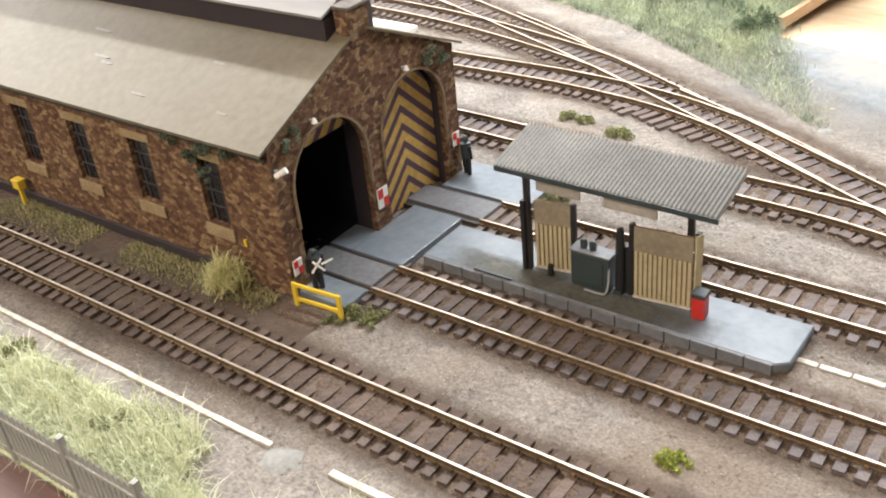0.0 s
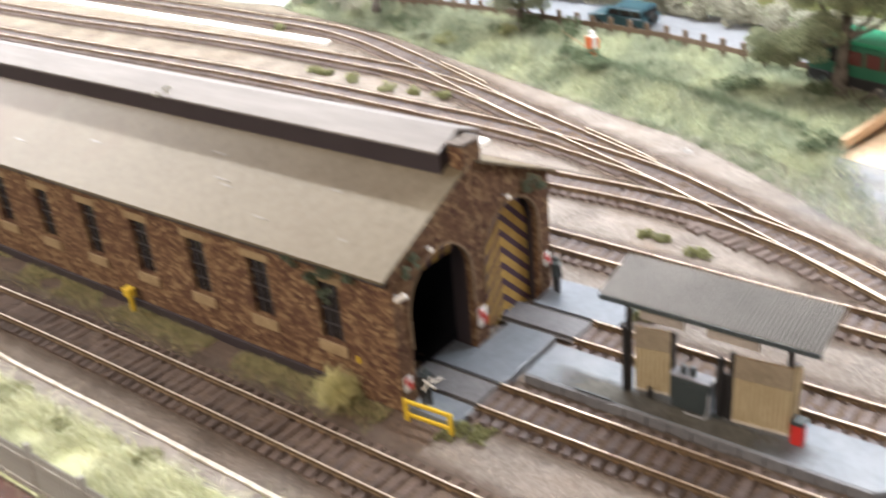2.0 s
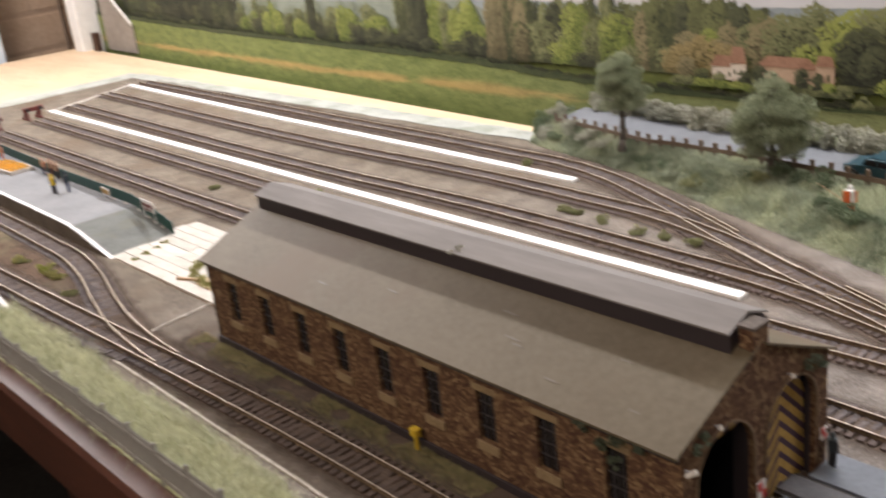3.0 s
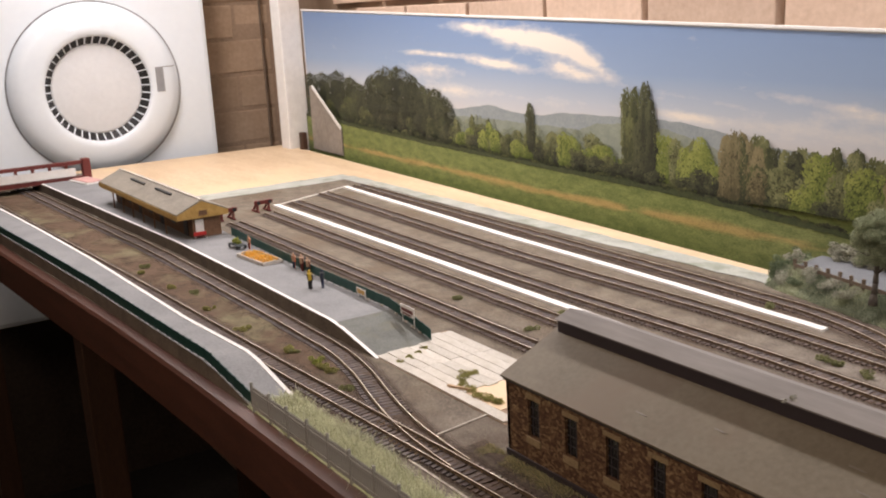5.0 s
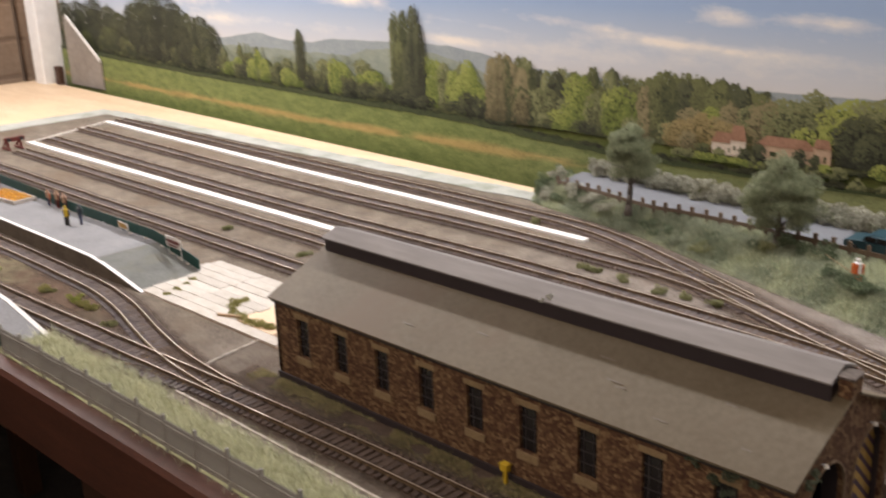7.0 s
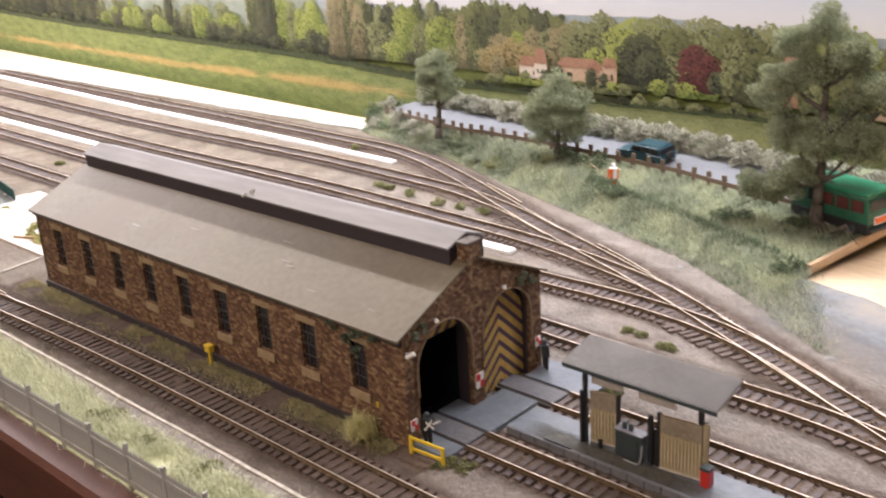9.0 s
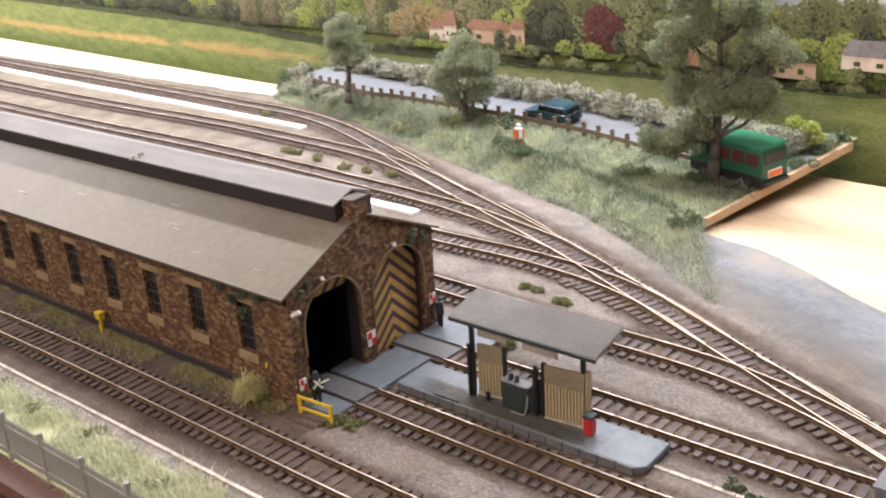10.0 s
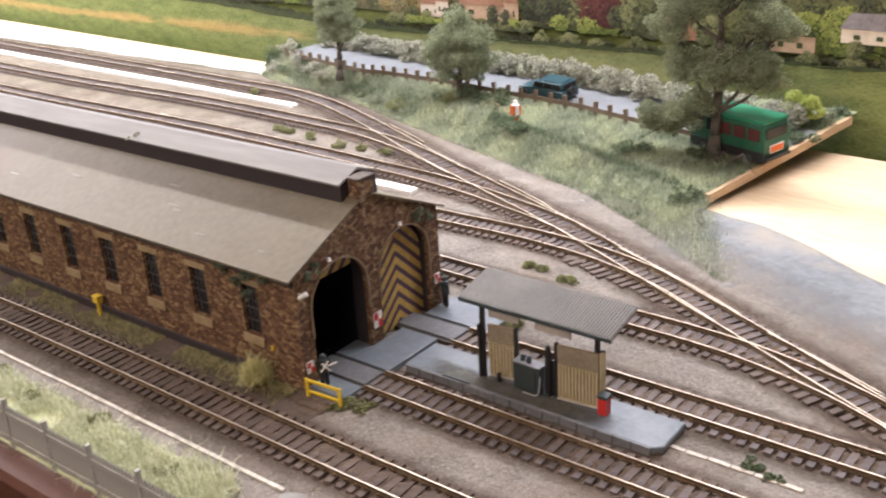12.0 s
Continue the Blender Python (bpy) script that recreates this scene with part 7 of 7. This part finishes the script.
GREEN, OLIVE, SPRING, BARE, COPPER, MISTY, DUSK, AMBER = range(8)
HUES = [((0.018, 0.023, 0.012), (0.055, 0.062, 0.028), (0.135, 0.142, 0.058)), ((0.030, 0.034, 0.017), (0.098, 0.106, 0.046), (0.205, 0.212, 0.098)), ((0.040, 0.055, 0.014), (0.132, 0.164, 0.038), (0.275, 0.300, 0.080)),
        ((0.046, 0.042, 0.021), (0.128, 0.110, 0.056), (0.235, 0.198, 0.105)), ((0.030, 0.014, 0.013), (0.066, 0.020, 0.018), (0.120, 0.042, 0.034)), ((0.105, 0.125, 0.105), (0.170, 0.195, 0.150), (0.240, 0.260, 0.180)), ((0.012, 0.014, 0.009), (0.036, 0.039, 0.022), (0.085, 0.092, 0.046)), ((0.055, 0.046, 0.018), (0.155, 0.120, 0.048), (0.280, 0.218, 0.098))]
PRINT_LEAF = [print_leaf("printed_leaf", h) for h in HUES]
hz = lambda x: interp(x, HEDGE)
MEADOW = [(-0.74, 0.0), (-0.62, 0.011), (-0.45, 0.019), (-0.30, 0.017), (0.10, 0.007), (0.62, 0.005)]
wood = {"v": [], "f": [], "m": [], "t": []}
DAB_ANG = np.arange(6) * math.pi / 3


def dab(x, z, rw, rh, hue, tone):
    """One small ragged dab of printed foliage."""
    n = len(wood["v"])
    y = -0.0010 - 0.000000022 * len(wood["f"])
    t, r = DAB_ANG + rng.uniform(-0.4, 0.4, 6), rng.uniform(0.55, 1.35, 6)
    wood["v"] += [(x + a, y, z + b) for a, b in zip(rw * r * np.cos(t), rh * r * np.sin(t))]
    wood["f"].append(tuple(range(n, n + 6)))
    wood["m"].append(hue)
    wood["t"].append(tone)


def printed_tree(x, w, top, hue, shape="round", lift=0.0, light=0.0):
    """A printed tree from the hedge up to a height. shape: round, column, shrub. light: how bright its leaves are."""
    z = hz(x) + lift + (0.0 if shape == "shrub" else interp(x, MEADOW))
    h = top - z
    seed = rng.uniform(0, 90)
    for u in np.linspace(0.12, 0.75, 6):
        k = 0.36 if shape == "column" else 0.40 * math.sqrt(max(0.1, 1 - (2 * u - 0.85) ** 2))
        dab(x + rng.uniform(-0.03, 0.03) * w, z + h * u, w * k, h * 0.13, hue, 0.12 + light * 0.6)
    n = int(min(2600, max(60, 1.25 * w * h / 0.0000042)))
    u, v = rng.uniform(0, 1, n), rng.uniform(-1, 1, n)
    jit, sz = rng.normal(0, interp(x, [(-0.8, 0.07), (-0.4, 0.12)]), n), rng.uniform(0.6, 1.35, n)
    lumps = 2.4 if shape == "column" else 3.0
    order = np.argsort(rng.normal(0, 0.3, n) + u * 0.4)
    for i in order:
        if shape == "column":
            half = min(1.0, 1.65 * (1.02 - u[i]) ** 0.42) * (0.82 + 0.18 * u[i])
        elif shape == "shrub":
            half = math.sqrt(max(0.0, 1 - u[i] ** 2.2))
        else:
            half = max(0.0, 1 - abs(1.9 * u[i] - 0.88) ** 2.7) ** 0.42 if u[i] > 0.15 else 0.80
        edge = 1.0 + 0.34 * noise.noise((u[i] * 5, 3 + math.copysign(1, v[i]), seed)) + 0.16 * noise.noise((u[i] * 15, 7 + math.copysign(1, v[i]), seed))
        rise = 1.0 + 0.07 * noise.noise((v[i] * 3.1, 1.0, seed + 4)) + 0.05 * noise.noise((v[i] * 11, 1.0, seed + 5))
        px, pz = x + v[i] * half * edge * w / 2, z + h * u[i] * rise
        q = noise.noise((px / w * lumps * 1.3, pz / h * (1.6 if shape == "column" else lumps), seed)) + 0.55 * noise.noise((px / w * lumps * 3, pz / h * lumps * 2.6, seed + 2))
        shade = 0.7 if hue in (SPRING, BARE) else 1.0
        # tones lifted along x for the same veil of glare
        tone = 0.50 + light + interp(x, [(-0.8, 0.0), (-0.5, 0.14), (-0.3, 0.22), (0.6, 0.20)]) + interp(x, [(-1.5, 0.30), (-1.3, 0.42), (-0.7, 0.42), (-0.4, 0.26), (-0.2, 0.20)]) * q * shade + 0.34 * (u[i] - 0.5) - 0.16 * v[i] + jit[i]
        if u[i] < 0.2:
            tone -= 0.22
        r = 0.0013 * sz[i]
        dab(px, pz, r, r * (1.5 if shape == "column" else 1.0), hue, min(1.0, max(0.0, tone)))


def row(n, x0, x1, low, high, wide, hues, shape="round", lift=0.0, light=0.0):
    """Trees scattered along a stretch, with tops between two heights; a shrub's is counted from the hedge."""
    for k, x in enumerate(rng.permutation(np.linspace(x0, x1, n))):
        x += rng.uniform(-0.3, 0.3) * (x1 - x0) / n
        printed_tree(x, wide * rng.uniform(0.75, 1.3), rng.uniform(low, high) + (hz(x) + lift if shape == "shrub" else 0.0), hues[k % len(hues)], shape, lift, light + rng.uniform(-0.10, 0.10))


# far trees in haze, then the woods from the far end of the board to the near one
row(26, -1.37, -0.93, 0.100, 0.122, 0.046, [MISTY, OLIVE, MISTY], "round", 0.012)
row(5, -1.31, -1.24, 0.118, 0.131, 0.018, [MISTY, GREEN], "column", 0.01, 0.1)
for x, w, top in ((-2.05, 0.10, 0.174), (-1.97, 0.13, 0.176), (-1.89, 0.14, 0.182), (-1.82, 0.12, 0.171), (-1.77, 0.10, 0.158), (-1.71, 0.10, 0.178), (-1.65, 0.14, 0.196), (-1.59, 0.15, 0.200), (-1.53, 0.12, 0.184), (-1.48, 0.09, 0.166), (-1.44, 0.09, 0.163), (-1.405, 0.07, 0.149)):
    printed_tree(x, w, top, DUSK, "round", 0.0, 0.04)
row(16, -2.05, -1.76, 0.100, 0.128, 0.052, [GREEN, GREEN, DUSK], "round", 0.0, -0.04)
row(9, -1.75, -1.42, 0.092, 0.112, 0.046, [GREEN, DUSK], "round", 0.0, -0.05)
row(22, -1.38, -0.93, 0.090, 0.116, 0.036, [SPRING, OLIVE, SPRING, OLIVE, GREEN], "round", 0.004, 0.02)
row(16, -1.38, -0.93, 0.078, 0.096, 0.034, [OLIVE, GREEN, SPRING], "round", 0.0, -0.04)
for x, w, top in ((-1.40, 0.05, 0.100), (-1.30, 0.030, 0.090), (-1.225, 0.030, 0.082), (-1.103, 0.034, 0.092), (-1.053, 0.034, 0.089), (-0.995, 0.040, 0.088), (-0.955, 0.040, 0.087)):
    printed_tree(x, w, top, DUSK, "round", 0.0, 0.06)
for x, w, top in ((-1.270, 0.034, 0.100), (-1.232, 0.034, 0.103), (-1.165, 0.040, 0.093), (-1.035, 0.036, 0.116)):
    printed_tree(x, w, top, SPRING, "round", 0.0, 0.10)
printed_tree(-1.124, 0.028, 0.154, DUSK, "column", 0.018, 0.18)
row(7, -0.835, -0.735, 0.112, 0.134, 0.042, [SPRING, OLIVE, SPRING], "round", 0.0, 0.08)
row(6, -0.745, -0.672, 0.100, 0.118, 0.042, [SPRING, SPRING, OLIVE], "round", 0.0, 0.04)
for x, w, top, hue, up in ((-0.885, 0.028, 0.186, OLIVE, -0.18), (-0.866, 0.030, 0.190, GREEN, -0.06), (-0.844, 0.030, 0.197, DUSK, 0.10), (-0.834, 0.028, 0.176, DUSK, 0.06), (-0.876, 0.030, 0.150, GREEN, 0.0), (-0.852, 0.040, 0.150, DUSK, 0.10)):
    printed_tree(x, w, top, hue, "column", 0.0, up)
for x, w, top in ((-0.905, 0.05, 0.082), (-0.865, 0.05, 0.090), (-0.825, 0.04, 0.080), (-0.765, 0.035, 0.078), (-0.735, 0.05, 0.092), (-0.700, 0.055, 0.088), (-0.675, 0.04, 0.078)):
    printed_tree(x, w, top, DUSK, "round", 0.0, 0.05)
row(24, -0.66, -0.31, 0.130, 0.143, 0.030, [GREEN, GREEN, OLIVE, DUSK], "column", 0.0, 0.02)
row(10, -0.695, -0.625, 0.128, 0.146, 0.026, [BARE, BARE, GREEN], "column", 0.0, 0.02)
row(10, -0.64, -0.46, 0.098, 0.118, 0.040, [GREEN, OLIVE, DUSK, BARE], "round", 0.0, -0.02)
for x, w, top, hue, up in ((-0.640, 0.030, 0.104, BARE, 0.0), (-0.548, 0.050, 0.130, SPRING, -0.02), (-0.520, 0.040, 0.112, OLIVE, -0.04), (-0.487, 0.056, 0.122, SPRING, -0.10), (-0.577, 0.046, 0.087, SPRING, 0.14), (-0.538, 0.040, 0.078, DUSK, 0.06), (-0.600, 0.026, 0.080, OLIVE, 0.0), (-0.452, 0.026, 0.126, BARE, 0.12), (-0.437, 0.036, 0.104, BARE, 0.05), (-0.470, 0.030, 0.090, OLIVE, 0.02)):
    printed_tree(x, w, top, hue, "round", 0.0, up)
row(8, -0.43, -0.31, 0.128, 0.144, 0.034, [DUSK, GREEN, GREEN], "column", 0.0, 0.04)
for x, w, top, hue, up in ((-0.392, 0.040, 0.108, BARE, 0.08), (-0.365, 0.034, 0.112, SPRING, -0.10), (-0.345, 0.030, 0.118, BARE, 0.10), (-0.318, 0.036, 0.118, OLIVE, -0.04), (-0.420, 0.030, 0.090, OLIVE, 0.05)):
    printed_tree(x, w, top, hue, "round", 0.0, up)
for x, w, top in ((-0.402, 0.050, 0.094), (-0.376, 0.046, 0.104), (-0.350, 0.040, 0.098)):
    printed_tree(x, w, top, AMBER, "round", 0.0, 0.06)
row(12, -0.30, -0.12, 0.116, 0.128, 0.050, [OLIVE, BARE, SPRING, OLIVE], "round", 0.014, 0.04)
row(26, -0.28, 0.60, 0.122, 0.138, 0.060, [OLIVE, GREEN, OLIVE, SPRING], "round", 0.008, 0.04)
row(16, -0.21, 0.58, 0.118, 0.140, 0.046, [GREEN, DUSK, GREEN], "round", 0.0, 0.02)
row(20, -0.26, 0.58, 0.092, 0.112, 0.044, [OLIVE, SPRING, GREEN], "round", 0.0, 0.0)
for x, w, top, hue, up in ((-0.210, 0.046, 0.116, DUSK, 0.0), (-0.190, 0.040, 0.104, DUSK, 0.04), (-0.142, 0.040, 0.113, COPPER, 0.02), (-0.128, 0.030, 0.104, COPPER, -0.04), (-0.118, 0.022, 0.090, DUSK, 0.05), (-0.100, 0.030, 0.120, OLIVE, -0.05), (0.104, 0.020, 0.118, DUSK, 0.05)):
    printed_tree(x, w, top, hue, "round", 0.006, up)
row(80, -1.45, 0.35, 0.004, 0.009, 0.030, [DUSK, DUSK, GREEN], "shrub", 0.0, -0.04)
row(30, -2.06, -1.45, 0.008, 0.016, 0.030, [DUSK, GREEN], "shrub", 0.0, 0.02)
WOODS = len(wood["f"])
ob = raw("printed_woodland", wood["v"], wood["f"], PRINT_LEAF, board, "printed trees of many greens")
ob.data.polygons.foreach_set("material_index", wood["m"])
ob.data.attributes.new("tone", "FLOAT", "FACE").data.foreach_set("value", wood["t"])
ob["kind"] = "stuff"
DEPTH = 0.0012 + 0.000000022 * WOODS
wood = {"v": [], "f": [], "m": [], "t": []}
LAYER[0] = int(DEPTH / 0.00012) + 1

TERRA = printed("printed_terracotta", (0.225, 0.115, 0.070), (0.37, 0.21, 0.14), 60, 300)
PINK = printed("printed_pale_wall", (0.50, 0.42, 0.34), (0.68, 0.60, 0.50), 60, 300)
TANW = printed("printed_tan_wall", (0.36, 0.24, 0.16), (0.50, 0.36, 0.25), 60, 300)
SLATE = printed("printed_slate", (0.16, 0.14, 0.15), (0.27, 0.25, 0.26), 60, 300)


def house(x, z, w, h, roof, wall, roof_mat):
    layer("house_wall", [(x - w / 2, z), (x + w / 2, z), (x + w / 2, z + h), (x - w / 2, z + h)], wall, "printed house wall")
    for k in (-0.28, 0.12):
        layer("house_window", [(x + w * k, z + h * 0.30), (x + w * (k + 0.12), z + h * 0.30), (x + w * (k + 0.12), z + h * 0.62), (x + w * k, z + h * 0.62)], DARKG)
    layer("house_roof", [(x - w * 0.54, z + h), (x + w * 0.54, z + h), (x + w * 0.34, z + h + roof), (x - w * 0.34, z + h + roof)], roof_mat, "printed house roof")


house(-0.347, 0.064, 0.032, 0.013, 0.011, PINK, TERRA)
house(-0.332, 0.066, 0.018, 0.015, 0.016, PINK, TERRA)
house(-0.278, 0.066, 0.062, 0.015, 0.010, TANW, TERRA)
house(-0.240, 0.066, 0.018, 0.019, 0.009, TANW, TERRA)
house(-0.045, 0.066, 0.016, 0.034, 0.010, TERRA, TERRA)
house(0.048, 0.064, 0.040, 0.014, 0.010, TANW, DARKG)
house(0.110, 0.076, 0.044, 0.011, 0.013, PINK, SLATE)
# shrubs in the gardens before the houses
row(14, -0.40, -0.22, 0.006, 0.013, 0.024, [OLIVE, SPRING, GREEN], "shrub", 0.010, 0.02)
row(16, -0.20, 0.30, 0.007, 0.015, 0.024, [OLIVE, GREEN, OLIVE], "shrub", 0.0, 0.0)
for x, w, top, hue, up in ((-0.392, 0.024, 0.084, BARE, 0.1), (-0.372, 0.020, 0.074, GREEN, 0.0), (-0.352, 0.014, 0.070, OLIVE, 0.1), (-0.322, 0.016, 0.074, DUSK, 0.05), (-0.306, 0.016, 0.082, DUSK, 0.05), (-0.262, 0.014, 0.082, DUSK, 0.05), (-0.246, 0.012, 0.078, DUSK, 0.05), (-0.235, 0.014, 0.070, SPRING, 0.15), (-0.180, 0.022, 0.078, SPRING, 0.02), (-0.148, 0.024, 0.078, SPRING, 0.02), (-0.060, 0.022, 0.092, BARE, 0.05), (-0.026, 0.024, 0.092, OLIVE, 0.0), (0.022, 0.024, 0.090, GREEN, 0.0), (0.100, 0.014, 0.078, OLIVE, 0.0), (0.138, 0.030, 0.100, OLIVE, 0.0)):
    printed_tree(x, w, top, hue, "round", 0.0, up)
wood["v"] = [(x, y + 0.0010 - 0.00012 * (LAYER[0] + 2), z) for x, y, z in wood["v"]]
ob = raw("printed_shrubs", wood["v"], wood["f"], PRINT_LEAF, board, "printed shrubs round the houses")
ob.data.polygons.foreach_set("material_index", wood["m"])
ob.data.attributes.new("tone", "FLOAT", "FACE").data.foreach_set("value", wood["t"])
ob["kind"] = "stuff"
LAYER[0] += 6 + int(0.000000022 * len(wood["f"]) / 0.00012)
layer("near_field", band([(-2.1, -0.048), (0.62, -0.048)], HEDGE, 0, 0.0012, 20), field_print(), "printed green field")
LAYER[0] += 3
layer("hedge_row", band([(x, z - interp(x, [(-0.6, 0.0032), (-0.3, 0.0014)])) for x, z in HEDGE], [(x, z + interp(x, [(-0.6, 0.0040), (-0.3, 0.0016)])) for x, z in HEDGE], 0.0016, 0.0034, 70), DARKG, "printed dark hedge row")
part("top_trim", sloped(-2.075, 0.62, -0.0020, 0.0055, None, 0.0032), WHITE, board, "white edging strip")

# white upright trim and a card triangle at the backdrop's end
post = thing("white_trim_post", "tall white painted trim post at the backdrop's end", "trim")
part("post", boxed(-2.128, -2.078, 0.585, 0.640, -0.016, 1.45, bevel=0.004), WHITE, post)

card = thing("card_offcut", "grey triangular card offcut with a white edge against the backdrop", "card", "", BACK @ pose(0, -0.012, 0))
part("card_face", prism([(-2.03, -0.004), (-1.86, -0.004), (-1.86, 0.058), (-2.01, 0.145), (-2.03, 0.145)], "y", -0.002, 0.001), mottled("grey_card", (0.20, 0.175, 0.15), (0.30, 0.265, 0.23), 10, 90), card)
part("card_edge", boxed(-0.087, 0.087, -0.0036, -0.0021, -0.004, 0.004, turn=pose(-1.935, 0, 0.1015, 0, 30, 0)), WHITE, card, "white cut edge")
tagged(part("small_wood_block", boxed(-2.055, -2.035, 0.60, 0.612, -0.0054, 0.035), TIMBER), "small dark wood block at the backdrop's foot", "block")

# ---- tumble dryer beyond the layout ----
dry = thing("tumble_dryer", "white tumble dryer with a round vented door", "tumble dryer")
part("cabinet", boxed(-2.59, -2.255, -0.14, 0.470, -0.36, 0.50, bevel=0.012), ENAMEL, dry, "glossy white cabinet")
DC = (-2.2545, 0.190, 0.168)
AX = pose(0, 0, 0, 0, 90, 0)
part("door_ring", lathe([(0.1192, 0.004), (0.1195, 0.027), (0.124, 0.031), (0.134, 0.032), (0.165, 0.029), (0.186, 0.020), (0.196, 0.004), (0.197, 0.0)], DC, AX, 72), ENAMEL, dry, "white door ring", True)
part("door_seam", lathe([(0.1975, 0.0), (0.1975, 0.0010), (0.1995, 0.0010), (0.1995, 0.0)], DC, AX, 72), GREY_MID, dry, "thin grey seam round the door")
part("door_disc", lathe([(0.1035, 0.0035), (0.103, 0.0075), (0.098, 0.0088), (0.05, 0.011), (0.0, 0.012)], DC, AX, 60), mottled("disc_white", (0.66, 0.69, 0.72), (0.72, 0.75, 0.78), 30, 90, 0.35, 0, 0.0), dry, "white domed centre disc", True)
part("vent_well", lathe([(0.1025, 0.0040), (0.1188, 0.0235), (0.1190, 0.0225), (0.1030, 0.0032)], DC, AX, 60), BLACK, dry, "dark vent slot")
slat_me = bpy.data.meshes.new("vent_slat")
bm = prism([(0.1020, 0.0050), (0.1020, 0.0085), (0.1175, 0.0275), (0.1192, 0.0250)], "x", -0.0014, 0.0014)
bm.to_mesh(slat_me)
bm.free()
slat_me.materials.append(ENAMEL)
for k in range(40):
    ob = new("vent_slat", slat_me)
    ob.parent = dry
    ob.matrix_basis = Matrix.Translation(DC) @ AX @ pose(0, 0, 0, 0, 0, k * 360 / 40)
part("door_latch", boxed(-2.2250, -2.2221, 0.322, 0.341, 0.150, 0.208), GREY_MID, dry, "grey latch recess")
part("latch_groove", prism([(-2.2243, 0.3412), (-2.2249, 0.3505), (-2.2340, 0.3717), (-2.2365, 0.3717), (-2.2280, 0.3505), (-2.2270, 0.3412)], "z", 0.2068, 0.2080), BLACK, dry, "dark seam beside the latch")

pier = tagged(part("wall_pier", boxed(-2.66, -2.40, 0.478, 0.705, -0.95, 1.48), MORTAR), "brown brick pier between the dryer and the backdrop", "wall", kind="structure")
cable = tagged(part("wall_cable", cylinder((-2.386, 0.668, -0.05), (-2.386, 0.668, 1.40), 0.003), FENCE_WOOD), "thin brown cable running up the brick pier", "cable")

# ---- bricks of the walls in view, last ----
def brick_mesh(name, l, h, d, mat):
    me = bpy.data.meshes.new(name)
    bm = boxed(-l / 2, l / 2, -d / 2, d / 2, -h / 2, h / 2, bevel=0.003)
    bm.to_mesh(me)
    bm.free()
    me.materials.append(mat)
    return me


bw = brick_mesh("brick", 0.209, 0.082, 0.02, BRICK)
bs_ = brick_mesh("brick", 0.096, 0.082, 0.02, BRICK)
for r in range(12):
    for k in range(2):
        wide_first = r % 2
        y = (0.588 if k == 0 else None) if wide_first else (0.545 if k == 0 else 0.648)
        if y is None:
            continue
        ob = new("brick", bw if wide_first else bs_)
        ob.matrix_basis = pose(-2.4080 + rng.uniform(-0.002, 0.002), y, -0.25 + r * 0.092, rng.uniform(-0.5, 0.5), rng.uniform(-1, 1), 90)
        ob.parent = pier
bn = brick_mesh("brick", 0.245, 0.070, 0.02, BRICK_PINK)
for r in range(7):
    for c in range(9):
        ob = new("brick", bn)
        ob.matrix_basis = pose(-2.0 + c * 0.258 + (0.129 if r % 2 else 0), 0.114 + rng.uniform(-0.002, 0.002), 0.20 + r * 0.083, 0, rng.uniform(-0.4, 0.4), 0)
        ob.parent = wall_n
